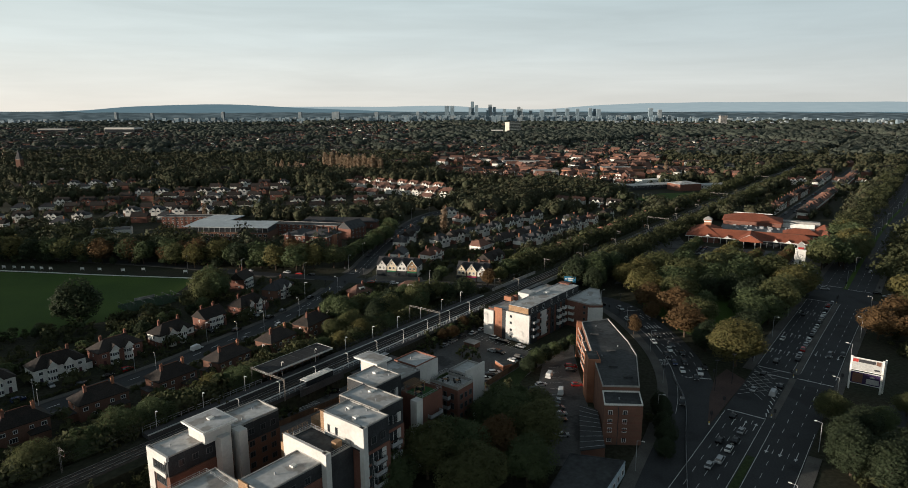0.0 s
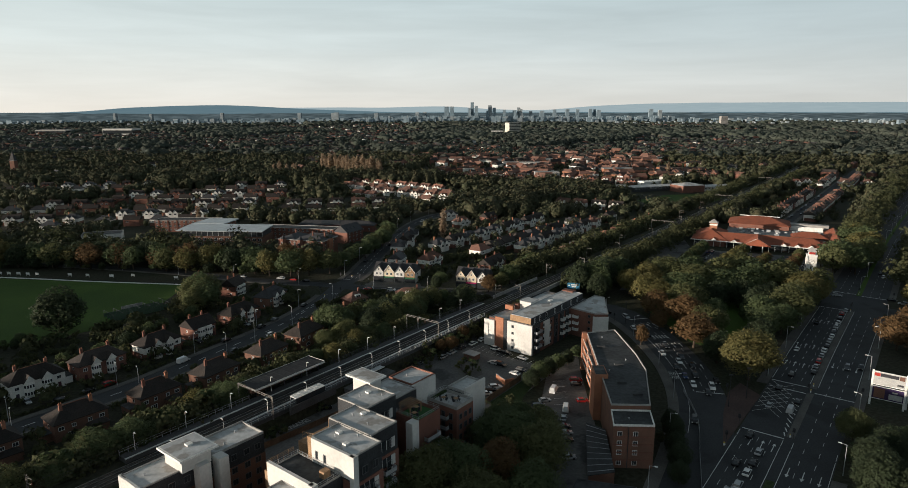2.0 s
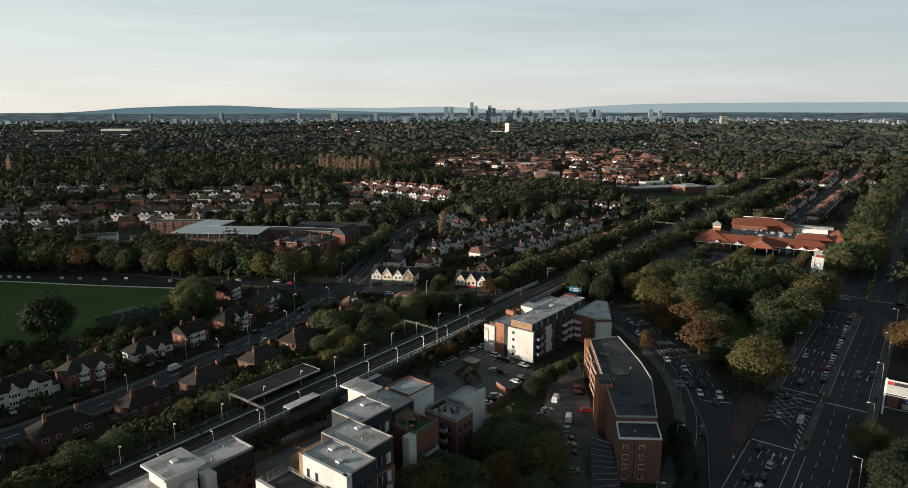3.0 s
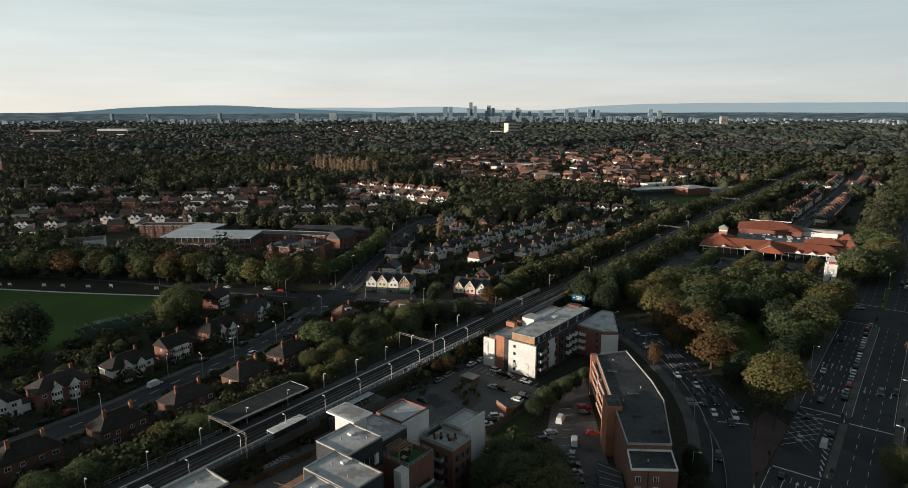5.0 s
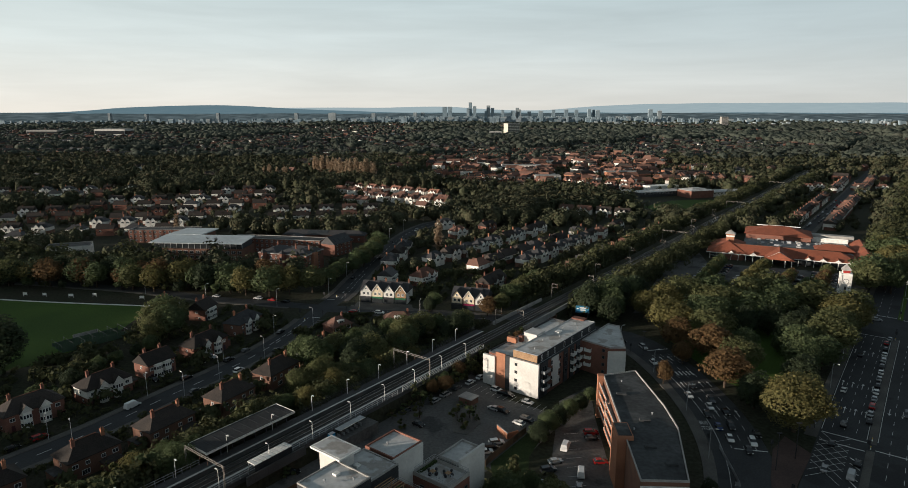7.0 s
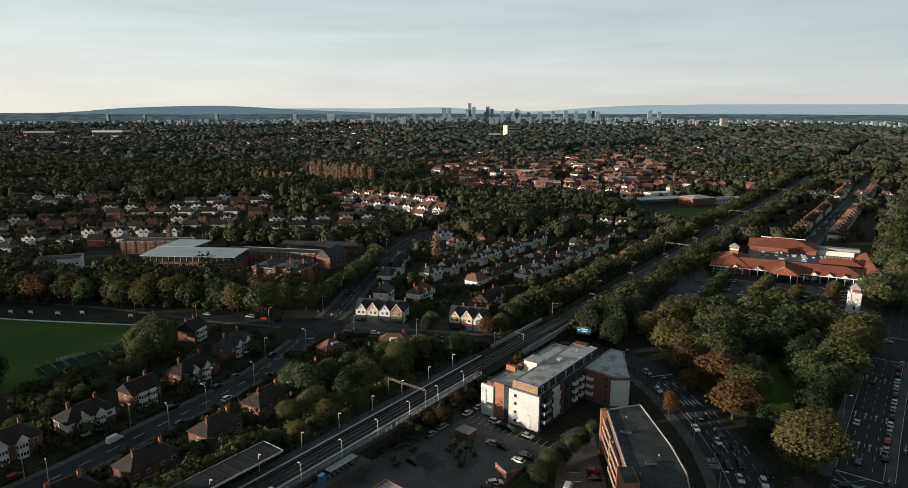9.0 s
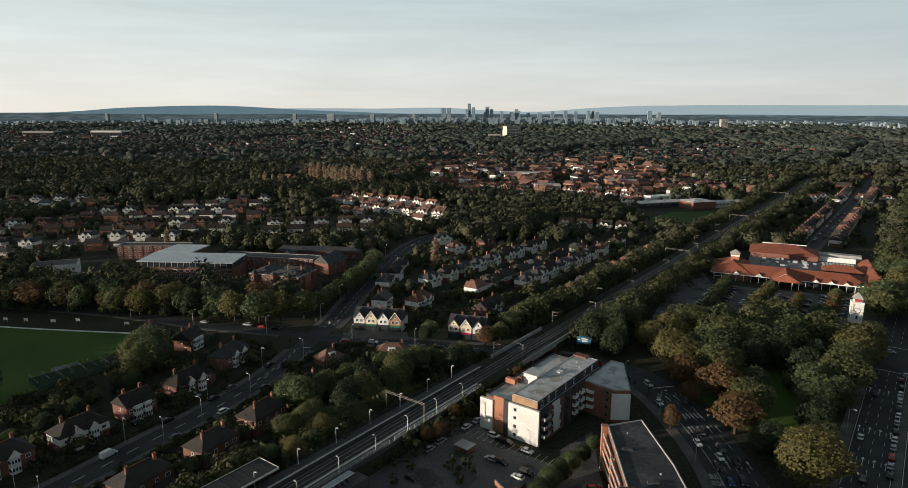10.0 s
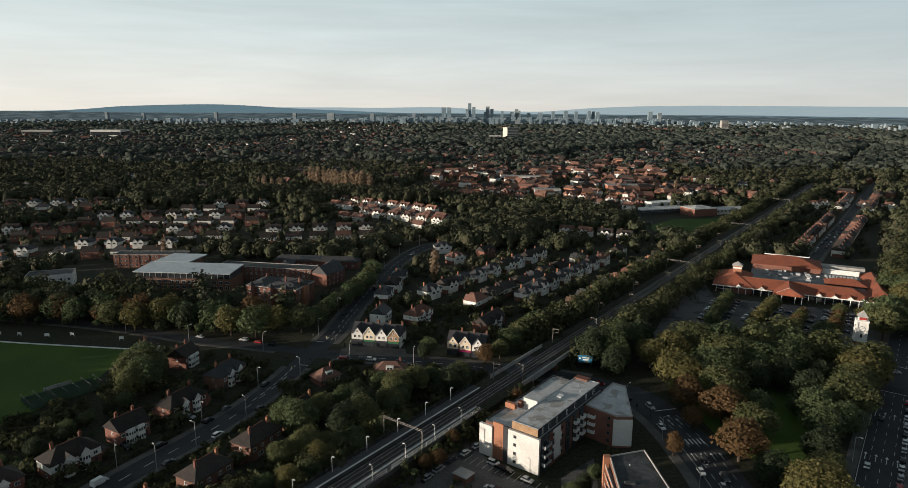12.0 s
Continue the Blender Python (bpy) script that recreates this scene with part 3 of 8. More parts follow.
def platform(name, s0, s1, d0, d1, label, edge):
    sh = Shape()
    rail_strip(sh, s0, s1, [(max(d0, d1), 3.6), (min(d0, d1), 3.6), (min(d0, d1), 5.45), (max(d0, d1), 5.45)])
    p = structure(name, sh.mesh(name, "platform"), label, "platform")
    sh = Shape()
    a, b = (edge, edge + 0.65) if edge > 0 else (edge - 0.65, edge)
    rail_strip(sh, s0, s1, [(b, 5.3), (a, 5.3), (a, 5.47), (b, 5.47)])
    part("edge_coping", sh.mesh("edge_coping", "whiteline"), p, "pale coping along the platform edge")
    return p


platform("platform_west", -168, 2, 2.5, 6.2, "long dark railway platform with a pale coping", 2.5)
platform("platform_east", -172, -12, -5.0, -8.4, "narrow railway platform with a pale coping", -5.0)


def railing(name, s0, s1, d, z, high, key, label, gap=2.0, rails=(1.0, 0.55)):
    """A fence along the railway with posts and rails."""
    f = thing(name, label, "fence", m=Matrix.Translation(rail(s0, d, z)))
    post = Shape()
    post.box(-0.06, -0.06, 0, 0.06, 0.06, high)
    pm = post.mesh("post", key)
    n = int((s1 - s0) / gap)
    for i in range(n + 1):
        part("post", pm, f, at=Matrix.Translation(Vector(rail(s0 + gap * i, d)) - Vector(rail(s0, d))))
    for r in rails:
        sh = Shape()
        sh.beam((0, 0, high * r), Vector(rail(s0 + gap * n, d)) - Vector(rail(s0, d)) + Vector((0, 0, high * r)), 0.10)
        part("rail", sh.mesh("rail", key), f)
    return f


railing("platform_fence", -170, -64, -8.3, 5.45, 1.4, "galv", "galvanised fence at the back of the platform", 2.4, (1.0, 0.55))
railing("platform_fence", -62, -13, -8.3, 5.45, 1.5, "trimwhite", "white post-and-rail fence at the back of the platform", 2.4, (1.0, 0.62, 0.3))
railing("platform_fence", -168, -127, 5.9, 5.45, 1.5, "galv", "galvanised fence at the back of the platform", 2.4, (1.0, 0.55))
railing("platform_fence", -93, 1, 5.9, 5.45, 1.6, "darksteel", "dark steel fence at the back of the platform", 2.4, (1.0, 0.66, 0.33))


def canopy_west():
    c = thing("platform_canopy", "long flat platform canopy with dark felt and a white fascia", "canopy", m=pose(*rail(-126, 3.9, 5.45), 0, 0, RH))
    sh = Shape()
    sh.box(0, 0, 3.2, 29, 8.4, 3.5)
    part("roof", sh.mesh("roof", "felt"), c)
    for y in (-0.06, 8.4):
        sh = Shape()
        sh.box(-0.1, y, 2.95, 29.1, y + 0.06, 3.62)
        part("fascia", sh.mesh("fascia", "trimwhite"), c, "white fascia board")
    for x in (-0.08, 29.0):
        sh = Shape()
        sh.box(x, 0, 2.95, x + 0.08, 8.4, 3.62)
        part("fascia", sh.mesh("fascia", "trimwhite"), c)
    sh = Shape()
    sh.box(2, 4.6, 0, 27, 6.9, 3.2)
    part("waiting_room", sh.mesh("waiting_room", "brownbrick"), c)
    post = Shape()
    post.box(-0.12, -0.12, 0, 0.12, 0.12, 3.2)
    pm = post.mesh("column", "darksteel")
    for i in range(8):
        part("column", pm, c, at=Matrix.Translation((1.5 + i * 3.7, 1.8, 0)))
    w = Shape()
    w.box(-0.9, -0.04, 0.9, 0.9, 0.0, 2.4)
    wm = w.mesh("window", "glass")
    for i in range(6):
        part("window", wm, c, at=Matrix.Translation((4 + i * 4, 4.57, 0)))
    for i in range(10):
        sh = Shape()
        sh.box(3 * i + 0.05, 0.2, 3.5, 3 * i + 0.15, 8.2, 3.56)
        part("roof_seam", sh.mesh("roof_seam", "slate"), c)


canopy_west()


def shelter():
    c = thing("platform_shelter", "glazed waiting shelter with a pale ribbed roof", "shelter", m=pose(*rail(-121, -6.9, 5.45), 0, 0, RH))
    for i in range(9):
        sh = Shape()
        sh.box(i * 1.35, -3.0, 2.6, i * 1.35 + 1.1, 0.2, 2.72)
        part("roof_panel", sh.mesh("roof_panel", "trimwhite"), c)
    sh = Shape()
    sh.box(0, -2.9, 2.45, 12.1, 0.1, 2.6)
    part("roof_frame", sh.mesh("roof_frame", "galv"), c)
    sh = Shape()
    sh.box(0.1, -2.8, 0, 12, -2.72, 2.45)
    part("back_glass", sh.mesh("back_glass", "glass"), c)
    for x in (0.1, 4, 8, 11.9):
        sh = Shape()
        sh.box(x, -0.1, 0, x + 0.1, 0, 2.5)
        part("post", sh.mesh("post", "galv"), c)
    sh = Shape()
    sh.box(-3, -3.6, -1.6, 16, -3.2, 0.9)
    part("ramp_wall", sh.mesh("ramp_wall", "platform"), c)


shelter()


def forecourt():
    s = Shape()
    s.prism([beside(-100, -12.4)[:2], beside(-100, -17)[:2], beside(-79, -17)[:2], beside(-79, -12.4)[:2]], -0.05, 3.6)
    structure("forecourt", s.mesh("forecourt", "asphalt2"), "raised asphalt forecourt behind the platform", "forecourt")
    c = thing("cycle_shelter", "open cycle shelter with a pale curved roof edge", "shelter", m=pose(*beside(-93, -14.2, 3.6), 0, 0, RH))
    for k in range(6):
        slab(c, "roof_panel", 1.75 * k, -1.1, 2.2, 1.75 * k + 1.7, 1.1, 2.3, "galv")
        slab(c, "post", 1.75 * k + 0.8, 0.9, 0, 1.75 * k + 0.9, 1.0, 2.2, "darksteel")
        slab(c, "rack", 1.75 * k + 0.3, -0.9, 0, 1.75 * k + 0.36, 0.5, 0.9, "galv")
    slab(c, "fascia", 0, -1.2, 2.15, 10.5, -1.1, 2.4, "trimwhite", "white fascia board")
    b = thing("cabinet", "tall bright blue steel equipment cabinet", "cabinet", m=pose(*beside(-95.5, -14.6, 3.6), 0, 0, RH))
    slab(b, "body", -0.9, -0.6, 0, 0.9, 0.6, 2.4, "bluebox", "bright blue steel body")
    slab(b, "cap", -0.95, -0.65, 2.4, 0.95, 0.65, 2.5, "galv")


def lamp_post(name, high, arm, label, key="galv", two=False):
    t = thing(name, label, "lamp post")
    sh = Shape()
    sh.tube((0, 0, 0), (0, 0, high), 0.11, 0.07, 8)
    part("pole", sh.mesh("pole", key), t)
    for k in ((1, -1) if two else (1,)):
        sh = Shape()
        sh.beam((0, 0, high - 0.05), (k * arm, 0, high + 0.15), 0.08)
        part("arm", sh.mesh("arm", key), t)
        sh = Shape()
        sh.box(min(k * arm, k * (arm + 0.8)), -0.16, high + 0.08, max(k * arm, k * (arm + 0.8)), 0.16, high + 0.24)
        part("lamp_head", sh.mesh("lamp_head", "trimwhite"), t, "pale lamp head")
    return t


plamp = lamp_post("platform_lamp", 5.0, 0.3, "white platform lamp post with a short arm", "trimwhite")
plamp["group"] = "lamps along the platforms"
first = True
for d, ss, turn in ((5.4, range(-164, -3, 15), 0), (-7.7, range(-160, -12, 15), 180)):
    for s in ss:
        m = pose(*rail(s, d, 5.45), 0, 0, RH - 90 + turn)
        if first:
            plamp.matrix_basis = m
            first = False
        else:
            copy_thing(plamp, m)
street = lamp_post("street_lamp", 9.0, 1.2, "tall grey street lamp with a single arm")
street["group"] = "street lamps"
street.matrix_basis = pose(-96, 262, 0.1, 0, 0, 160)
STREETS = [(WEST, 6.2, 20, LW - 20, 34, 250), (WEST, -6.2, 35, LW - 20, 38, 70), (NORTH, 6.6, 25, LN, 36, 250), (EAST, -6.6, 25, 70, 30, 90), (BRANCH, -10.5, 30, 200, 32, 90), (KING, 15, 214, 316, 33, 270),
           (KING, -15, 40, 316, 38, 90), (KING, 0, 356, 900, 40, 270), (FIELDROAD, 5, 20, 200, 40, 250)]
for line, d, s0, s1, gap, turn in STREETS:
    s = s0
    while s < s1:
        a, h, n = along(line, s)
        p = a + n * d
        copy_thing(street, pose(p.x, p.y, 0.1, 0, 0, h + turn))
        s += gap


def mast(portal, span=10.0):
    t = thing("overhead_line_mast", "galvanised overhead-line mast beside the track" if not portal else "galvanised overhead-line portal across both tracks", "overhead line mast")
    for y in ((0, -span) if portal else (0,)):
        sh = Shape()
        for x in (-0.16, 0.16):
            sh.beam((x, y, 0), (x, y, 7.4), 0.1)
        for k in range(9):
            sh.beam((-0.16 if k % 2 else 0.16, y, k * 0.8), (0.16 if k % 2 else -0.16, y, k * 0.8 + 0.8), 0.05)
        part("post", sh.mesh("post", "weathered"), t)
    sh = Shape()
    if portal:
        for z in (6.9, 7.5):
            sh.beam((0, 0, z), (0, -span, z), 0.12)
        for k in range(12):
            y = -span * k / 12
            sh.beam((0, y, 6.9 if k % 2 else 7.5), (0, y - span / 12, 7.5 if k % 2 else 6.9), 0.06)
    else:
        sh.beam((0, 0, 6.6), (0, -3.2, 7.2), 0.1)
        sh.beam((0, 0, 5.2), (0, -2.6, 5.6), 0.07)
        sh.beam((0, 0, 7.3), (0, -3.2, 7.2), 0.05)
    part("boom", sh.mesh("boom", "weathered"), t)
    for y in ((-6.4, -9.8) if portal else (-3.0,)):
        sh = Shape()
        sh.beam((0, y, 7.0), (0, y, 5.3), 0.06)
        sh.tube((0, y, 6.0), (0, y, 6.3), 0.1, 0.1, 6)
        part("insulator", sh.mesh("insulator", "brownbrick"), t)
    return t


portal = mast(True, 16.6)
portal.matrix_basis = pose(*rail(-47.5, 8.6, 4.5), 0, 0, RH)
portal["group"] = "overhead line masts"
copy_thing(portal, pose(*rail(-130, 7.0, 4.5), 0, 0, RH))
for s in (240, 420, 620):
    copy_thing(portal, pose(*rail(s, 7.0, 4.2), 0, 0, RH))
single = mast(False)
single["group"] = "overhead line masts"
single.matrix_basis = pose(*rail(14, 4.2, 4.2), 0, 0, RH)
for s in (66, 118, 170, 300, 360, -190):
    copy_thing(single, pose(*rail(s, 4.2, 4.2), 0, 0, RH))
for s in (20, 92, 144, 205, 270, 330):
    copy_thing(single, pose(*rail(s, -6.4, 4.2), 0, 0, RH + 180))
sh = Shape()
for d in (0.5, -2.9):
    for z in (9.9, 11.0):
        sh.beam(rail(-330, d, z), rail(900, d, z), 0.035)
tagged(new("overhead_wires", sh.mesh("overhead_wires", "darksteel")), "thin contact wires above the tracks", "overhead wires", kind="structure")

# ---------------------------------------------------------------- parts that buildings share
WINDOWS = {}


def window(parent, x, y, z, turn=0.0, w=1.2, h=1.3, frame_key="frame", bars=1, proud=0.06):
    """A framed window on a wall that faces -y when turn is 0; x, y, z is the middle of its sill."""
    key = (w, h, frame_key, bars)
    if key not in WINDOWS:
        f, p = Shape(), Shape()
        t = 0.12
        xs = [-w / 2, -w / 2 + t]
        for b in range(bars):
            bx = -w / 2 + w * (b + 1) / (bars + 1)
            xs += [bx - 0.04, bx + 0.04]
        xs += [w / 2 - t, w / 2]
        zs = [0, t, h - t, h]
        n = len(xs)
        grid = [(x, -proud, z) for z in zs for x in xs]
        fs = [(j * n + i, j * n + i + 1, j * n + n + i + 1, j * n + n + i) for j in range(3) for i in range(n - 1) if j != 1 or i % 2 == 0]
        k = len(grid)
        rim = [(-w / 2, 0.05, 0), (w / 2, 0.05, 0), (w / 2, 0.05, h), (-w / 2, 0.05, h)]
        fs += [(k, k + 1, n - 1, 0), (k + 1, k + 2, 4 * n - 1, n - 1), (k + 2, k + 3, 3 * n, 4 * n - 1), (k + 3, k, 0, 3 * n)]
        f.faces(grid + rim, fs)
        p.box(-w / 2 + t, -0.025, t, w / 2 - t, 0.03, h - t)
        WINDOWS[key] = (f.mesh("window", frame_key), p.mesh("pane", "glass"))
    fm, pm = WINDOWS[key]
    ob = part("window", fm, parent, at=pose(x, y, z, 0, 0, turn))
    part("pane", pm, ob)
    return ob


def slab(parent, name, x0, y0, z0, x1, y1, z1, key, label=""):
    s = Shape()
    s.box(x0, y0, z0, x1, y1, z1)
    return part(name, s.mesh(name, key), parent, label)


def volume(parent, outline, z0, z1, wall, roof, rim=0.35, coping="concrete", thick=0.3, label=""):
    """A flat-roofed storey block: walls, a roof deck, and a raised parapet with its coping."""
    s = Shape()
    s.prism(outline, z0, z1 - 0.02, 0)
    part("wall", s.mesh("wall", wall), parent, label)
    n = len(outline)
    c = Vector((sum(p[0] for p in outline) / n, sum(p[1] for p in outline) / n))
    inner = []
    for i in range(n):
        a, b, d = Vector(outline[i - 1]), Vector(outline[i]), Vector(outline[(i + 1) % n])
        e0, e1 = (b - a).normalized(), (d - b).normalized()
        n0, n1 = Vector((-e0.y, e0.x)), Vector((-e1.y, e1.x))
        k = (n0 + n1) / max(0.3, 1 + n0.dot(n1))
        inner.append(tuple(b + k * thick))
    s = Shape()
    s.prism(inner, z1 - 0.015, z1 + 0.06)
    part("roof", s.mesh("roof", roof), parent, "flat roof deck")
    if rim:
        s = Shape()
        for i in range(n):
            j = (i + 1) % n
            s.faces([(*outline[i], z1 - 0.02), (*outline[j], z1 - 0.02), (*inner[j], z1 - 0.02), (*inner[i], z1 - 0.02),
                     (*outline[i], z1 + rim), (*outline[j], z1 + rim), (*inner[j], z1 + rim), (*inner[i], z1 + rim)],
                    [(0, 1, 5, 4), (2, 3, 7, 6), (4, 5, 6, 7)])
        part("parapet", s.mesh("parapet", coping), parent)


def rect(x0, y0, x1, y1):
    return [(x0, y0), (x1, y0), (x1, y1), (x0, y1)]


def balcony(parent, x, y, z, turn, w=3.0, d=1.4, key="greyframe", front="galv"):
    s = Shape()
    s.box(-w / 2, -d, -0.18, w / 2, 0, 0)
    b = part("balcony", s.mesh("balcony", key), parent, at=pose(x, y, z, 0, 0, turn))
    s = Shape()
    s.box(-w / 2, -d, 0.08, w / 2, -d + 0.05, 1.1)
    s.box(-w / 2, -d + 0.05, 0.08, -w / 2 + 0.05, 0, 1.1)
    s.box(w / 2 - 0.05, -d + 0.05, 0.08, w / 2, 0, 1.1)
    part("balustrade", s.mesh("balustrade", front), b)
    return b


def roof_vent(parent, x, y, z, r=0.3):
    s = Shape()
    s.tube((x, y, z), (x, y, z + 0.5), r * 0.6, r * 0.6, 8)
    s.tube((x, y, z + 0.5), (x, y, z + 0.62), r, r * 0.4, 8)
    part("roof_vent", s.mesh("roof_vent", "galv"), parent)


AX = -35.1     # heading of the buildings that stand square to the railway; local y runs along the line, x away from it

forecourt()

# ---------------------------------------------------------------- stepped flats beside the station
flats = thing("apartment_building", "modern stepped block of flats with pale flat roofs, slate and brick", "building", m=pose(0, 0, 0, 0, 0, AX))
volume(flats, rect(-141.2, 64.8, -132.6, 80), 0, 17.8, "slate", "flatroof", 0.3, "concrete")
volume(flats, rect(-141.2, 80, -132.2, 95), 0, 17.9, "slate", "flatroof", 0.55, "concrete")
# shade on the lower front is put into a darker brick
slab(flats, "plinth", -141.3, 64.7, 0, -132.1, 95.1, 13.0, "brownbrick", "brick lower storeys with shade painted in")
volume(flats, rect(-138.6, 73.5, -131.4, 80.5), 17.7, 20.88, "white", "flatroof", 0.0)
slab(flats, "roof_canopy", -140.2, 72.6, 20.9, -130.2, 81.8, 21.4, "trimwhite", "oversailing pale roof slab")
slab(flats, "roof_deck", -139.7, 73.1, 21.4, -130.7, 81.3, 21.45, "flatroof")
slab(flats, "roof_hatch", -136.2, 77, 21.45, -134.8, 78.4, 21.85, "trimwhite")
slab(flats, "white_fin", -132.2, 76.5, 0, -129.6, 79.3, 18.6, "white", "tall white rendered fin wall")
slab(flats, "white_fin", -132.0, 81.0, 0, -129.0, 83.4, 18.6, "white", "tall white rendered fin wall")
slab(flats, "white_panel", -141.5, 64.4, 0, -138.8, 65.2, 18.1, "white", "white rendered corner panel")
slab(flats, "white_panel", -138.8, 64.4, 17.0, -132.4, 65.0, 18.2, "white")
for z in (10.2, 13.6):
    slab(flats, "spandrel", -138.8, 64.4, z + 2.4, -133.4, 64.9, z + 3.4, "white")
    window(flats, -136.0, 64.7, z, 0, 4.6, 2.4, "greyframe", 3)
for s in (68, 71.5, 75, 86.5, 90, 93):
    for z in (2.2, 5.2, 8.2, 11.2, 14.6):
        window(flats, -132.1 if s > 80 else -132.5, s, z, 90, 1.6, 1.6, "greyframe", 1)
for w, s in ((-137, 68), (-135, 86), (-138, 91), (-134, 74.5)):
    roof_vent(flats, w, s, 17.9)

flats2 = thing("apartment_building", "large modern block of flats stepping up in pale roofed tiers", "building", m=pose(0, 0, 0, 0, 0, AX))
# lowest tier and its terrace
volume(flats2, rect(-125, 50, -104, 72), 0, 14.5, "brick", "flatroof", 0.6, "concrete")
volume(flats2, rect(-112.2, 70, -103.6, 85.4), 0, 17.6, "slate", "flatroof", 0.35, "concrete")
slab(flats2, "timber_panel", -112.4, 69.7, 13.5, -109.0, 70.0, 18.0, "timber", "warm timber cladding")
slab(flats2, "brick_base", -112.3, 69.9, 0, -103.5, 85.5, 14.2, "brick")
volume(flats2, rect(-117, 85.4, -102.4, 93.7), 0, 18.6, "slate", "darkroof", 0.3, "concrete")
slab(flats2, "white_wall", -117.2, 85.2, 14.8, -102.2, 86.0, 20.4, "white", "tall white rendered wall")
slab(flats2, "white_wall", -103.2, 84.9, 8.5, -101.6, 86.4, 20.4, "white")
slab(flats2, "white_wall", -111.9, 93.3, 18.6, -98.5, 94.0, 24.3, "white", "white rendered wall above the terrace")
slab(flats2, "white_wall", -99.6, 93.2, 9, -98.2, 94.6, 24.3, "white")
slab(flats2, "timber_panel", -113.4, 93.5, 17.0, -112.0, 94.3, 24.2, "timber")
for w in (-110.2, -107.5):
    window(flats2, w, 93.3, 19.6, 0, 0.9, 2.1, "greyframe", 0)
volume(flats2, rect(-112.6, 94.0, -98.7, 102), 0, 23.9, "slate", "flatroof", 0.35, "concrete")
volume(flats2, rect(-116.0, 102, -102.0, 110.6), 0, 24.1, "slate", "flatroof", 0.35, "concrete")
volume(flats2, rect(-122.4, 110.6, -112.2, 121), 0, 24.1, "slate", "flatroof", 0.35, "concrete")
volume(flats2, rect(-124.5, 121, -114.0, 131), 0, 21.6, "slate", "flatroof", 0.35, "concrete")
slab(flats2, "brick_base", -112.8, 93.9, 0, -98.4, 102.1, 17.6, "brick", "red brick lower storeys")
slab(flats2, "brick_base", -116.2, 102.1, 0, -101.8, 110.7, 17.6, "brick")
slab(flats2, "brick_base", -122.5, 110.7, 0, -112.0, 121.1, 17.6, "brick")
# roof pavilion, low roof gardens and the far wings
slab(flats2, "stair_house", -128.6, 121.6, 18, -122.0, 125.6, 24.7, "white", "white rendered stair house")
slab(flats2, "roof_canopy", -130.2, 120.4, 24.7, -120.8, 126.6, 25.15, "trimwhite", "oversailing pale roof slab")
slab(flats2, "roof_deck", -129.7, 120.9, 25.15, -121.3, 126.1, 25.2, "flatroof")
volume(flats2, rect(-125.4, 131, -121, 134), 0, 20.3, "brick", "flatroof", 0.35, "concrete")
volume(flats2, rect(-112.5, 121, -104.5, 129.5), 0, 18.4, "brick", "artgrass", 0.9, "brick")
volume(flats2, rect(-125.2, 132, -116.4, 141.6), 0, 21.4, "brick", "flatroof", 0.45, "brick")
slab(flats2, "white_wall", -116.4, 131.6, 12, -115.9, 141.4, 21.6, "white")
volume(flats2, rect(-115.8, 137.6, -105.4, 145.2), 0, 15.3, "brick", "flatroof", 0.9, "concrete")
volume(flats2, rect(-114.6, 145.2, -108.6, 154.6), 0, 16.6, "slate", "flatroof", 0.6, "concrete")
slab(flats2, "white_wall", -108.6, 145.3, 0, -108.0, 154.8, 18.1, "white", "tall white end wall")
slab(flats2, "white_wall", -106.6, 118.5, 0, -104.4, 121, 19.4, "white")
for s in (96.5, 99.6, 104, 107.5):
    for z in (2.0, 5.0, 8.0, 11.0, 14.0, 19.2):
        window(flats2, -98.3 if s < 102 else -101.7, s, z, 90, 1.7, 1.9, "greyframe", 1)
for s in (113.5, 117.5):
    for z in (11.0, 14.0, 19.4):
        window(flats2, -111.9, s, z, 90, 1.9, 1.9, "greyframe", 1)
for s in (73, 77, 81):
    for z in (5.0, 8.0, 11.0, 14.6):
        window(flats2, -103.4, s, z, 90, 1.6, 1.6, "greyframe", 1)
for w in (-113.0, -110.0, -107.3):
    for z in (3.0, 6.0, 9.0, 12.0):
        window(flats2, w, 137.5, z, 0, 1.3, 1.9, "greyframe", 1)
for s in (139.3, 141.5, 143.7):
    for z in (3.0, 6.0, 9.0, 12.0):
        window(flats2, -105.3, s, z, 90, 1.3, 1.7, "greyframe", 1)
for z in (4.0, 7.0, 10.0, 13.0):
    balcony(flats2, -110.0, 137.5, z - 1, 0, 4.2, 1.3)
    balcony(flats2, -104.4, 125.5, z, 90, 5.0, 1.3)
for s, w in ((98, -99), (106, -101.5)):
    for z in (8.0, 11.0, 14.0):
        balcony(flats2, w + 0.6, s, z, 90, 3.6, 1.2)
for w, s, z in ((-108, 97, 24.4), (-104, 100, 24.4), (-112, 106, 24.5), (-106, 105, 24.5), (-118, 114, 24.5), (-114, 118, 24.5), (-122, 136, 21.5), (-108, 76, 17.7), (-110, 140, 15.4), (-108, 142, 15.4)):
    roof_vent(flats2, w, s, z)
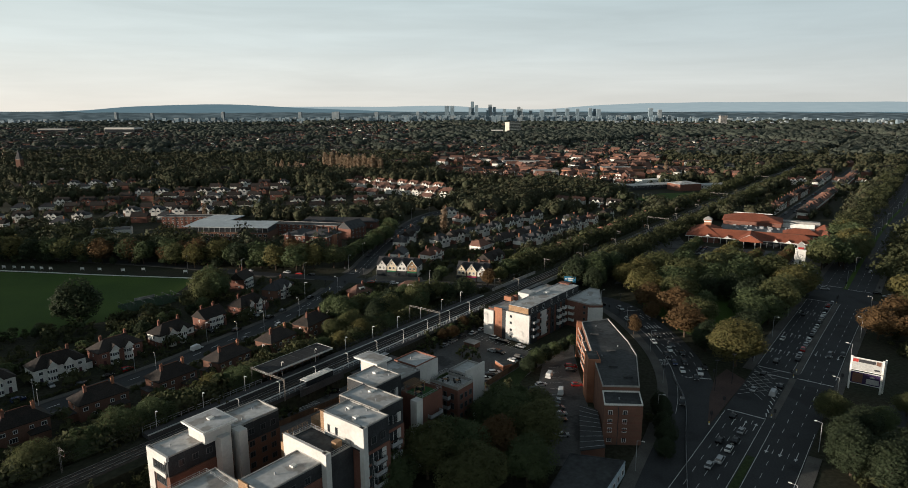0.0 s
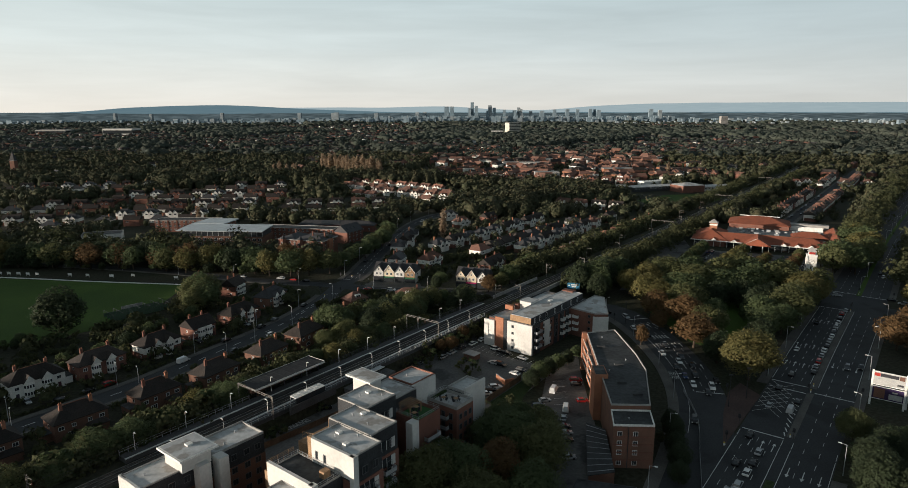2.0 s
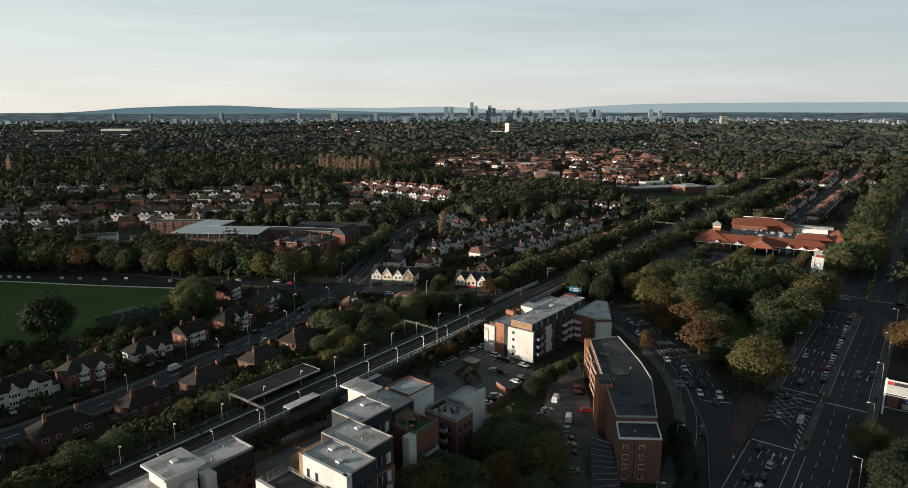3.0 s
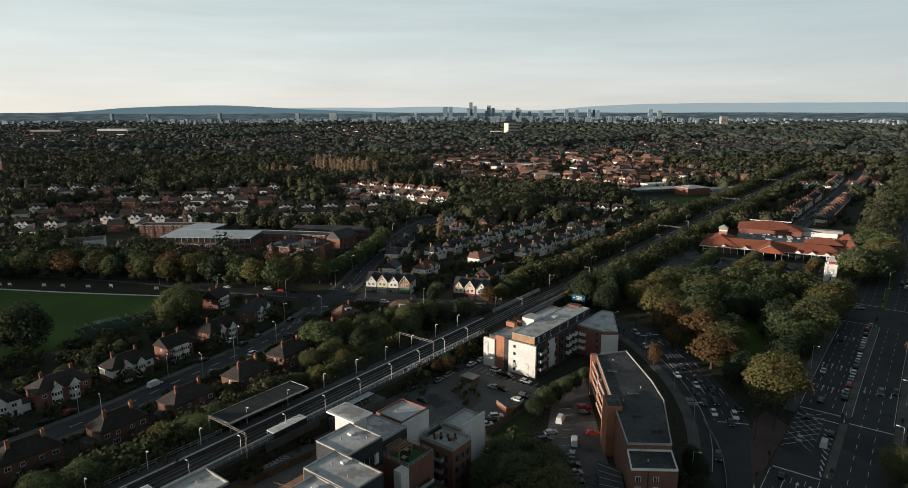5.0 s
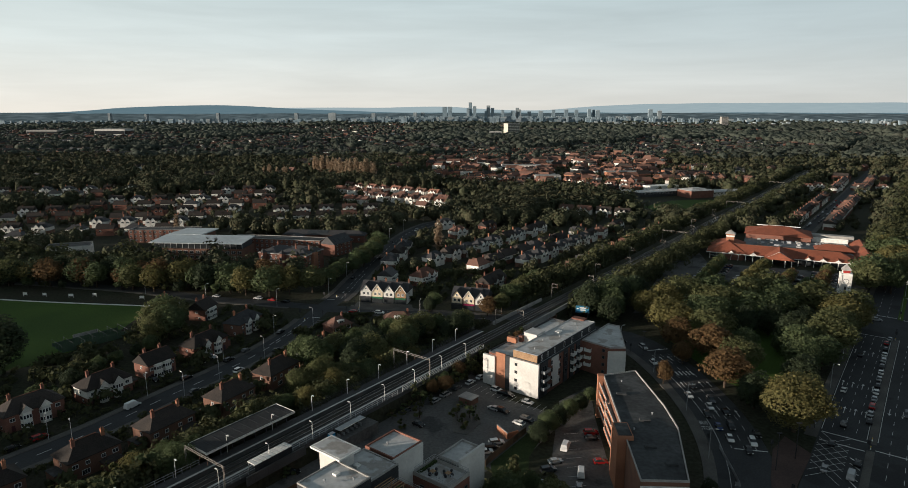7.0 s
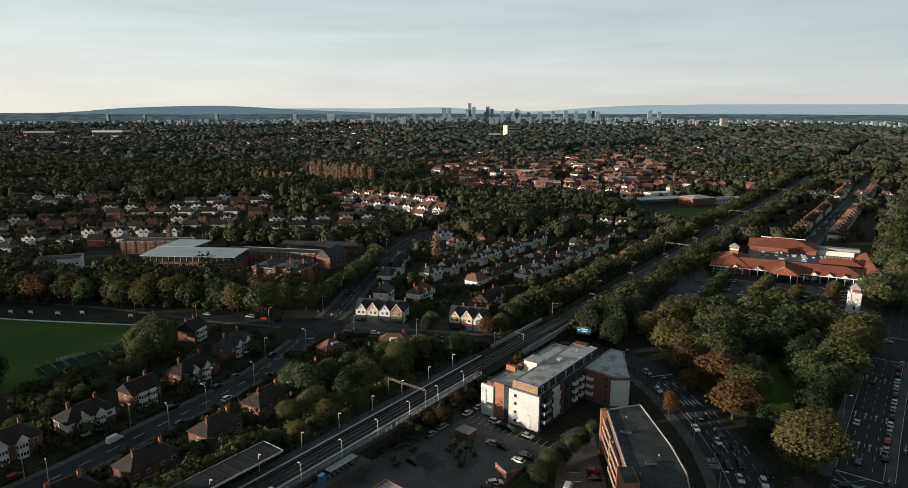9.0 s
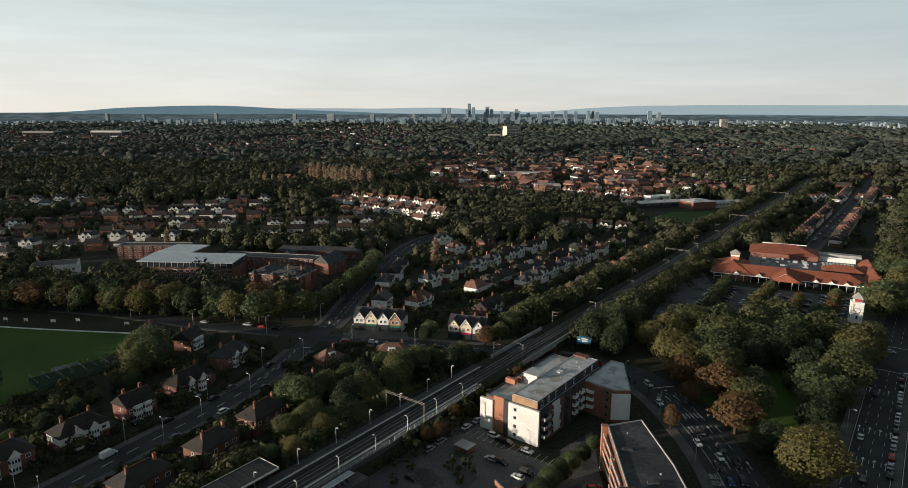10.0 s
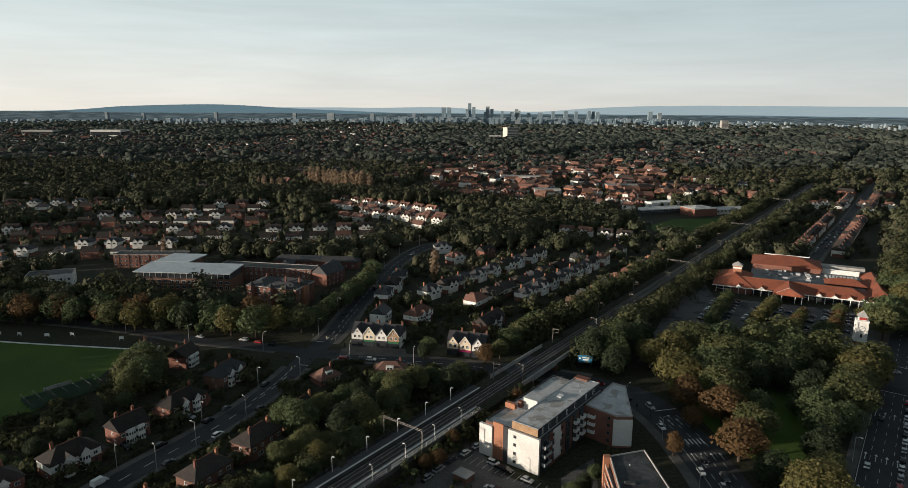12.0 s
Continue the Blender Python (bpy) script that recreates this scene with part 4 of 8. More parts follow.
# recessed balconies with dark glazing down the slate faces
for s0, w0, zs in ((97.0, -98.35, (5.6, 8.6, 11.6, 14.6)), (105.8, -101.75, (5.6, 8.6, 11.6, 14.6, 19.0)), (115.8, -111.95, (8.6, 11.6, 14.6, 19.0)), (77.5, -103.45, (4.6, 7.6, 10.6))):
    for z in zs:
        slab(flats2, "balcony_recess", w0 - 0.06, s0 - 2.3, z, w0 + 0.05, s0 + 2.3, z + 2.3, "glass", "dark glazed balcony doors")
        slab(flats2, "white_panel", w0 - 0.05, s0 + 2.4, z - 0.2, w0 + 0.08, s0 + 3.6, z + 2.3, "white", "narrow white render panel")
        for k in range(4):
            slab(flats2, "door_frame", w0 + 0.05, s0 - 2.3 + 1.5 * k, z, w0 + 0.09, s0 - 2.2 + 1.5 * k, z + 2.3, "frame")
# timber boarding on the faces that catch the sun
for x0, y0, y1, z0, z1 in ((-116.25, 102.1, 110.5, 17.7, 24.4), (-122.65, 110.8, 120.8, 18.0, 24.4), (-124.75, 121.2, 130.8, 17.5, 21.8)):
    for k in range(int((z1 - z0) / 0.45)):
        slab(flats2, "timber_board", x0, y0, z0 + 0.45 * k, x0 + 0.12, y1, z0 + 0.45 * k + 0.41, "timber", "warm timber board")
# pergola and benches on the grass terrace
for x, y in ((-112.0, 122.4), (-112.0, 126.6), (-108.6, 122.4), (-108.6, 126.6)):
    slab(flats2, "pergola_post", x - 0.1, y - 0.1, 18.4, x + 0.1, y + 0.1, 21.2, "timber")
for k in range(6):
    slab(flats2, "pergola_rafter", -112.4 + 0.78 * k, 122.0, 21.2, -112.3 + 0.78 * k, 127.0, 21.4, "timber")
# plant and patches on the pale roofs
for x, y, z in ((-109.0, 99.0, 24.0), (-104.0, 96.5, 24.0), (-111.0, 108.5, 24.2), (-118.5, 117.5, 24.2), (-120.5, 125.0, 21.7), (-107.5, 80.5, 17.7)):
    slab(flats2, "roof_hatch", x - 0.6, y - 0.6, z, x + 0.6, y + 0.6, z + 0.45, "trimwhite")
slab(flats2, "roof_box", -105.6, 90.0, 18.7, -104.0, 91.8, 20.3, "timber", "small timber roof box")
# roof-terrace railings
for a, b, z in (((-118.5, 86), (-118.5, 93.5), 18.7), ((-123.5, 100), (-116.5, 102), 18.0)):
    s = Shape()
    for k in range(6):
        t = k / 5
        s.beam((a[0] + (b[0] - a[0]) * t, a[1] + (b[1] - a[1]) * t, z - 1), (a[0] + (b[0] - a[0]) * t, a[1] + (b[1] - a[1]) * t, z + 1.1), 0.06)
    for h in (0.4, 0.75, 1.1):
        s.beam((*a, z + h), (*b, z + h), 0.05)
    part("terrace_rail", s.mesh("terrace_rail", "timber"), flats2)
def roof_rail(parent, outline, z, key="galv"):
    """A glazed steel rail round a roof terrace."""
    for (x0, y0), (x1, y1) in zip(outline, outline[1:] + outline[:1]):
        s = Shape()
        n = max(2, int(math.hypot(x1 - x0, y1 - y0) / 1.6))
        for k in range(n + 1):
            x, y = x0 + (x1 - x0) * k / n, y0 + (y1 - y0) * k / n
            s.beam((x, y, z), (x, y, z + 1.0), 0.06)
        for h in (0.5, 1.0):
            s.beam((x0, y0, z + h), (x1, y1, z + h), 0.06)
        part("terrace_rail", s.mesh("terrace_rail", key), parent)


roof_rail(flats2, rect(-115.6, 137.8, -105.6, 145.0), 16.1)
roof_rail(flats2, rect(-112.3, 121.2, -104.7, 129.3), 19.2)
roof_rail(flats2, rect(-116.8, 86.2, -102.6, 93.2), 18.8)
roof_rail(flats2, rect(-124.8, 50.2, -104.2, 69.6), 15.0)
for w, s0 in ((-112.4, 140.6), (-109.2, 142.2), (-108.6, 124.0), (-110.4, 126.8)):
    z = 15.35 if s0 > 130 else 18.45
    tb = slab(flats2, "terrace_table", w - 0.6, s0 - 0.6, z + 0.68, w + 0.6, s0 + 0.6, z + 0.74, "timber")
    slab(tb, "table_leg", w - 0.06, s0 - 0.06, z, w + 0.06, s0 + 0.06, z + 0.68, "darksteel")
    for dx, dy in ((1.0, 0), (-1.0, 0), (0, 1.0), (0, -1.0)):
        slab(flats2, "terrace_chair", w + dx - 0.25, s0 + dy - 0.25, z, w + dx + 0.25, s0 + dy + 0.25, z + 0.45, "darksteel")
        slab(flats2, "terrace_chair_back", w + dx * 1.22 - 0.22, s0 + dy * 1.22 - 0.22, z + 0.45, w + dx * 1.22 + 0.22, s0 + dy * 1.22 + 0.22, z + 0.9, "darksteel")
for s0 in range(138, 145):
    slab(flats2, "planter", -115.2, s0 + 0.1, 15.3, -114.6, s0 + 0.8, 16.0, "hedge")
slab(flats2, "terrace", -118.8, 85.6, 0, -117, 93.8, 17.6, "timber")
slab(flats2, "terrace", -124.0, 99, 0, -116.6, 110.4, 17.0, "timber")

# ---------------------------------------------------------------- five-storey flats beside the car park
block = thing("apartment_building", "five-storey flats in red brick and white render beside a car park", "building", m=pose(0, 0, 0, 0, 0, AX))
volume(block, rect(-149.6, 216.6, -128.8, 262), 0, 12.0, "brick", "flatroof", 0.55, "slate")
volume(block, rect(-139.4, 217.0, -130.0, 261), 12.0, 15.0, "slate", "flatroof", 0.18, "galv")
slab(block, "timber_panel", -139.5, 216.75, 12.6, -129.9, 216.97, 15.0, "timber", "warm timber cladding on the roof storey")
slab(block, "stair_house", -144.5, 232, 12, -139.2, 238, 16.0, "white", "white rendered stair house")
slab(block, "stair_house_roof", -144.7, 231.8, 16.0, -139.0, 238.2, 16.15, "flatroof")
slab(block, "brick_upstand", -149.4, 228, 12.5, -145.6, 229.4, 14.4, "litorangebrick")
slab(block, "brick_upstand", -146.0, 230.5, 12.5, -144.5, 232, 14.8, "brick")
slab(block, "brick_upstand", -139.2, 259, 12.0, -134, 262, 15.6, "brick")
slab(block, "white_panel", -151.4, 215.6, 0.2, -146.4, 216.6, 11.2, "white", "white rendered end panel")
slab(block, "white_panel", -140.2, 215.7, 0.2, -128.7, 216.55, 12.4, "white", "white rendered end panel")
slab(block, "dark_recess", -142.4, 216.3, 0, -140.25, 216.62, 12.5, "slate")
# sunlight is put into this panel's colour, brighter than the wall brick
slab(block, "brick_panel", -146.4, 216.2, 0, -142.4, 216.6, 12.9, "litorangebrick", "brick panel coloured sunlit orange")
for z in (1.2, 4.2, 7.2, 10.0):
    window(block, -137.6, 215.7, z, 0, 1.1, 1.1, "greyframe", 0)
slab(block, "dark_bay", -129.0, 216.8, 0, -128.5, 221.8, 12.4, "slate")
for z in (2.9, 5.9, 8.9):
    balcony(block, -128.5, 219.3, z, 90, 4.2, 1.3, "greyframe", "galv")
    window(block, -128.5, 219.3, z + 0.1, 90, 2.4, 2.2, "greyframe", 1)
for k in range(8):
    z = 1.3 + 1.35 * k
    off = 1.0 if (k // 2) % 2 else 0.0
    slab(block, "white_panel", -128.85, 225.6 - off, z, -128.55, 229.4 + (1.0 - off), z + 1.36, "white", "white stepped panel between the windows")
for s in (224.6, 230.6):
    for z in (1.6, 4.4, 7.2, 10.0):
        window(block, -128.55, s, z, 90, 1.0, 1.3, "greyframe", 0)
for s in (234.8, 239.6, 244.4):
    slab(block, "dark_bay", -128.95, s - 1.4, 0, -128.5, s + 1.4, 12.2, "slate")
    for z in (2.8, 5.8, 8.8):
        if s != 234.8:
            balcony(block, -128.5, s, z, 90, 2.6, 1.2, "trimwhite", "trimwhite")
        window(block, -128.5, s, z + 0.1, 90, 1.8, 2.1, "greyframe", 1)
volume(block, [(-129, 248), (-117, 246.6), (-112.6, 250), (-124, 271), (-129, 271)], 0, 11.6, "brick", "flatroof", 0.5, "concrete")
s = Shape()
s.prism([(-117.6, 246.1), (-112.2, 249.6), (-112.6, 250.2), (-117.9, 246.7)], 1.0, 10.6)
part("white_panel", s.mesh("white_panel", "white"), block, "blank white rendered panel")
for z in (1.4, 4.2, 7.0, 9.6):
    window(block, -119.6, 246.75, z, 6, 1.1, 1.2, "greyframe", 0)
for z in (2.8, 5.6, 8.4):
    balcony(block, -126.0, 247.6, z, 0, 2.6, 1.2, "trimwhite", "trimwhite")
for s in (220, 224, 229, 236, 242, 250, 256):
    window(block, -129.95, s, 12.5, 90, 1.0, 2.0, "frame", 0)
for w, s in ((-134, 222), (-136, 231), (-133, 238), (-136, 246), (-132, 250), (-135, 254)):
    roof_vent(block, w, s, 15.05, 0.25)
slab(block, "roof_plant", -136.6, 240.5, 15.05, -134.8, 243, 15.7, "trimwhite")

# ---------------------------------------------------------------- long brick block between the lane and the road
tall = thing("apartment_building", "long five-storey brick block with a dark flat roof and pale parapet", "building")
volume(tall, [(36, 181), (47, 181), (51.8, 206), (51.7, 219), (49.2, 243.6), (38.2, 239.6), (37.2, 212)], 0, 13.9, "brownbrick", "darkroof", 0.45, "concrete")
volume(tall, [(35, 172), (46, 172), (47, 181), (36, 181)], 0, 12.3, "brownbrick", "darkroof", 0.5, "trimwhite")
# tower and balcony fronts carry painted sunlight, the main walls stay dark
slab(tall, "stair_tower", 34.4, 199, 0, 38.5, 206.5, 15.2, "litorangebrick", "brick stair tower coloured sunlit orange")
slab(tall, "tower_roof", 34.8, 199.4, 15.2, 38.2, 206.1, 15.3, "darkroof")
for k in range(5):
    slab(tall, "brick_band", 34.9, 171.93, 2.2 + 2.3 * k, 46.05, 171.99, 2.55 + 2.3 * k, "brick")
for w in (36.8, 41.0):
    for z in (0.9, 3.9, 6.6, 9.3):
        window(tall, w, 172, z, 0, 1.3, 1.5, "frame", 1)
slab(tall, "drainpipe", 39.0, 171.85, 0, 39.15, 171.99, 12.2, "darksteel")
for z in (2.9, 5.7, 8.5, 11.3):
    for y0, y1 in ((212, 225), (226, 238)):
        slab(tall, "balcony", 36.2 + (y0 - 212) * 0.04, y0, z - 0.2, 38, y1, z, "concrete")
        slab(tall, "balcony_front", 36.1 + (y0 - 212) * 0.04, y0, z, 36.2 + (y0 - 212) * 0.04, y1, z + 1.0, "litorangebrick", "brick balcony front coloured sunlit orange")
        slab(tall, "balcony_rail", 36.05 + (y0 - 212) * 0.04, y0, z + 1.0, 36.25 + (y0 - 212) * 0.04, y1, z + 1.12, "trimwhite", "white balcony handrail")
slab(tall, "party_wall", 36.4, 238.4, 0, 38.3, 240.2, 14.4, "litorangebrick")
for z in (1.2, 4.0, 6.8, 9.6):
    for y in (184, 190, 196, 202):
        window(tall, 47 + (y - 181) * 0.192 + 0.05, y, z, 79, 1.4, 1.4, "frame", 1)
    for y in (209, 214, 224, 230, 236):
        window(tall, 51.8 if y < 219 else 51.75 - (y - 219) * 0.1, y, z, 90, 1.4, 1.4, "frame", 1)
for x, y in ((42, 196), (44, 210), (41, 226), (45, 188)):
    slab(tall, "roof_plant", x - 1.4, y - 0.5, 13.96, x + 1.4, y + 0.5, 14.5, "darkroof")
for x, y in ((40, 205), (47, 214), (43, 235), (40, 176)):
    roof_vent(tall, x, y, 13.9 if y > 181 else 12.3)
annex = thing("low_annex", "low annex with a dark felt roof and pale blue side wall", "building")
volume(annex, [(15.5, 140), (29, 140), (38, 156.4), (24, 159.4)], 0, 4.1, "brownbrick", "darkroof", 0.25, "slate")
M["paleblue"] = mat("pale_blue_render", (0.42, 0.5, 0.55), (0.36, 0.43, 0.48), 0.5, 0.8)
side = Vector((38 - 29, 156.4 - 140)).normalized()
for k in range(5):
    p = Vector((29, 140)) + side * (1.8 + 3.6 * k)
    window(annex, p.x + 0.22, p.y - 0.1, 1.2, 61, 1.7, 1.7, "frame", 1)
s = Shape()
s.beam((29.05, 139.95, 2.1), (38.05, 156.35, 2.1), 0.12, 4.1)
part("side_wall", s.mesh("side_wall", "paleblue"), annex, "pale blue side wall")
lean = thing("lean_to", "long dark-roofed lean-to along the foot of the brick block", "lean-to")
s = Shape()
s.faces([(27.6, 164, 0), (34.2, 164, 0), (35.8, 186, 0), (31.5, 192, 0), (27.6, 164, 2.4), (34.2, 164, 3.6), (35.8, 186, 3.6), (31.5, 192, 2.4)], [(0, 1, 5, 4), (1, 2, 6, 5), (2, 3, 7, 6), (3, 0, 4, 7)])
part("wall", s.mesh("wall", "brownbrick"), lean)
s = Shape()
s.faces([(27.3, 163.7, 2.42), (34.2, 163.7, 3.62), (35.8, 186.2, 3.62), (31.2, 192.4, 2.42), (27.3, 163.7, 2.6), (34.2, 163.7, 3.8), (35.8, 186.2, 3.8), (31.2, 192.4, 2.6)], [(0, 1, 5, 4), (1, 2, 6, 5), (2, 3, 7, 6), (3, 0, 4, 7), (4, 5, 6, 7)])
part("roof", s.mesh("roof", "slate"), lean)
for k in range(9):
    t = (k + 0.5) / 9
    a, b = Vector((27.3, 163.7, 2.64)).lerp(Vector((31.2, 192.4, 2.64)), t), Vector((34.2, 163.7, 3.84)).lerp(Vector((35.8, 186.2, 3.84)), t)
    s = Shape()
    s.beam(a, b, 0.12, 0.1)
    part("roof_rib", s.mesh("roof_rib", "galv"), lean)

# ---------------------------------------------------------------- supermarket with red tiled roofs
store = thing("supermarket", "large supermarket with red tiled hipped roofs and a small turret", "building", m=pose(147.9, 466.4, 0, 0, 0, -23.5))


def tiled(name, x0, y0, x1, y1, z0, z1, over=0.7, inset=None, label="red tiled hipped roof"):
    s = Shape()
    s.hip(x0, y0, x1, y1, z0, z1, over, inset)
    roof = part(name, s.mesh(name, "storetile"), store, label)
    long_x = x1 - x0 >= y1 - y0
    i = (min(x1 - x0, y1 - y0) / 2 if inset is None else inset) + 0.1
    a, b = ((x0 + i, (y0 + y1) / 2, z1), (x1 - i, (y0 + y1) / 2, z1)) if long_x else (((x0 + x1) / 2, y0 + i, z1), ((x0 + x1) / 2, y1 - i, z1))
    s = Shape()
    s.beam(a, b, 0.5, 0.3)
    part("ridge_tiles", s.mesh("ridge_tiles", "ridge"), roof)


slab(store, "wall", 0.8, 0.8, 0, 21, 37, 4.4, "brick", "low red brick wall")
slab(store, "wall", 21, 3.0, 0, 84, 78, 4.4, "brick", "low red brick wall")
slab(store, "flat_roof", 20, 16, 4.4, 84, 79, 5.7, "storeroof", "grey flat roof with plant")
tiled("roof", 0, 0, 86, 21, 4.6, 9.0)
tiled("roof", -0.4, -0.4, 23, 38, 4.64, 10.2)
tiled("roof", 20, 52, 62, 80, 9.2, 13.6)
slab(store, "back_wall", 20.5, 52.5, 4, 61.5, 79.5, 9.2, "brick", "red brick upper wall")
slab(store, "roof_edge", 27, 66.2, 13.4, 55, 66.9, 13.9, "trimwhite", "pale ridge flashing")
tiled("roof", 63, 25, 85, 37, 6.8, 9.8)
slab(store, "wall", 63.5, 25.5, 5, 84.5, 36.5, 6.8, "brick")
tiled("roof", 84, 6, 97, 66, 4.6, 9.6)
slab(store, "wall", 84.5, 6.5, 0, 96.5, 65.5, 4.6, "brick")
slab(store, "plant_screen", 62.5, 58, 5.6, 84, 58.6, 8.8, "trimwhite", "white louvred plant screen")
slab(store, "plant_screen", 62.5, 66, 5.6, 88, 72, 9.4, "concrete", "pale rendered plant room")
for k in range(9):
    slab(store, "roof_light", 64 + 2.1 * k, 42, 5.7, 65.3 + 2.1 * k, 52, 6.3, "trimwhite", "white roof light")
porch = Shape()
porch.hip(34, -8, 49.5, 11, 4.66, 9.4, 0.7, 0.0)
part("porch_roof", porch.mesh("porch_roof", "storetile"), store, "red tiled gabled porch roof")
s = Shape()
s.faces([(34.2, -7.6, 4.6), (49.3, -7.6, 4.6), (41.75, -7.6, 8.9), (34.2, -7.4, 4.6), (49.3, -7.4, 4.6), (41.75, -7.4, 8.9)], [(0, 1, 2), (5, 4, 3), (0, 3, 4, 1)])
part("porch_gable", s.mesh("porch_gable", "glass"), store, "glazed porch gable")
s = Shape()
s.beam((33.6, -7.8, 4.5), (41.75, -7.8, 9.3), 0.25, 0.5)
s.beam((49.9, -7.8, 4.5), (41.75, -7.8, 9.3), 0.25, 0.5)
s.beam((33.6, -7.8, 4.6), (49.9, -7.8, 4.6), 0.25, 0.5)
for x in (37.6, 41.75, 45.9):
    s.beam((x, -7.8, 4.6), (x, -7.8, 6.6 if x != 41.75 else 9.0), 0.2, 0.2)
part("porch_truss", s.mesh("porch_truss", "trimwhite"), store, "white timber truss in the porch gable")
for x in (34.6, 38.2, 45.3, 48.9):
    slab(store, "column", x - 0.2, -7.8, 0, x + 0.2, -7.4, 4.6, "trimwhite")
slab(store, "fascia", -1.2, -1.16, 4.1, 33.2, -1.1, 4.62, "trimwhite", "white fascia board")
slab(store, "fascia", 50.2, -0.78, 4.1, 86.7, -0.72, 4.62, "trimwhite")
slab(store, "fascia", -1.16, -1.1, 4.1, -1.1, 38.4, 4.62, "trimwhite")
slab(store, "shopfront", 22, 2.7, 0.2, 84, 2.98, 3.6, "glass", "dark shopfront glazing")
slab(store, "corner_glazing", 1.5, 0.5, 0.4, 9, 0.78, 3.8, "glass", "dark glazed corner")
slab(store, "corner_frame", 1.2, 0.42, 1.9, 9.3, 0.5, 2.2, "trimwhite")
for k in range(20):
    x = 1 + 4.3 * k
    if not 33 < x < 50:
        slab(store, "column", x, -0.4, 0, x + 0.3, -0.1, 4.2, "trimwhite")
for x in (14, 27, 58, 66, 74, 81):
    s = Shape()
    s.faces([(x - 2.0, -0.9, 4.7), (x + 2.0, -0.9, 4.7), (x, -0.9, 6.2), (x, 4.6, 6.2)], [(0, 1, 2)], 0)
    s.faces([(x - 2.3, -1.1, 4.65), (x, -1.1, 6.4), (x, 4.8, 6.4), (x + 2.3, -1.1, 4.65)], [(0, 1, 2), (1, 3, 2)], 1)
    part("gablet", s.mesh("gablet", "trimwhite", "storetile"), store, "small white gable in the eaves")
turret = slab(store, "turret", 9.4, 16.4, 7, 14.4, 21.4, 14.2, "litorangebrick", "brick turret")
slab(turret, "turret_band", 9.25, 16.25, 12.2, 14.55, 21.55, 13.2, "trimwhite")
s = Shape()
s.hip(9.4, 16.4, 14.4, 21.4, 14.2, 16.6, 0.7)
part("turret_roof", s.mesh("turret_roof", "concrete"), turret, "pale pyramid roof")
rr = random.Random(5)
for k in range(26):
    x, y = rr.uniform(24, 60), rr.uniform(24, 50)
    slab(store, "roof_plant", x, y, 5.7, x + rr.uniform(1, 3.5), y + rr.uniform(1, 2.4), 5.7 + rr.uniform(0.6, 1.7), rr.choice(["galv", "trimwhite", "concrete", "storeroof"]))

tower = thing("clock_tower", "white clock tower on a red brick base", "clock tower", m=pose(178, 361, 0, 0, 0, -20))
slab(tower, "base", -2.5, -2.5, 0, 2.5, 2.5, 7.4, "brick", "red brick base")
slab(tower, "band", -2.7, -2.7, 4.4, 2.7, 2.7, 5.2, "trimwhite")
slab(tower, "band", -2.7, -2.7, 7.4, 2.7, 2.7, 8.0, "trimwhite")
s = Shape()
s.faces([(-2.45, -2.45, 8.0), (2.45, -2.45, 8.0), (2.45, 2.45, 8.0), (-2.45, 2.45, 8.0), (-2.1, -2.1, 17.4), (2.1, -2.1, 17.4), (2.1, 2.1, 17.4), (-2.1, 2.1, 17.4)], [(0, 1, 5, 4), (1, 2, 6, 5), (2, 3, 7, 6), (3, 0, 4, 7), (4, 5, 6, 7)])
part("shaft", s.mesh("shaft", "white"), tower, "white painted shaft, narrowing upwards")
for dx, dy in ((-1, -1), (1, -1), (1, 1), (-1, 1)):
    slab(tower, "corner_pier", dx * 2.15 - 0.35, dy * 2.15 - 0.35, 8.0, dx * 2.15 + 0.35, dy * 2.15 + 0.35, 16.9, "white")
slab(tower, "cornice", -2.6, -2.6, 16.9, 2.6, 2.6, 17.5, "trimwhite")
slab(tower, "lantern", -1.6, -1.6, 17.5, 1.6, 1.6, 19.2, "trimwhite")
slab(tower, "sign_board", -1.5, -1.75, 17.7, 1.5, -1.6, 18.9, "redsign", "plain red and white sign")
s = Shape()
s.hip(-1.6, -1.6, 1.6, 1.6, 19.2, 22.0, 0.5)
part("roof", s.mesh("roof", "concrete"), tower, "pale pyramid roof")
for turn in (0, 90, 180, 270):
    s = Shape()
    s.tube((0, -2.2, 0), (0, -2.32, 0), 1.25, 1.25, 24)
    face = part("clock_face", s.mesh("clock_face", "darksteel"), tower, "dark-rimmed clock face", pose(0, -0.12, 13.6, 0, 0, 0) if turn == 0 else pose(*(0.12 * math.sin(math.radians(turn)), -0.12 * math.cos(math.radians(turn)), 13.6), 0, 0, turn))
    s = Shape()
    s.tube((0, -2.31, 0), (0, -2.36, 0), 1.1, 1.1, 24)
    part("dial", s.mesh("dial", "trimwhite"), face)
    s = Shape()
    s.beam((0, -2.39, 0), (0.5, -2.39, 0.45), 0.12, 0.05)
    s.beam((0, -2.40, 0), (-0.1, -2.40, 0.95), 0.09, 0.05)
    part("clock_pointer", s.mesh("clock_pointer", "darksteel"), face)
    window(tower, *((pose(0, 0, 0, 0, 0, turn) @ Vector((0, -2.4, 9.4)))), turn, 0.8, 1.7, "darksteel", 0)

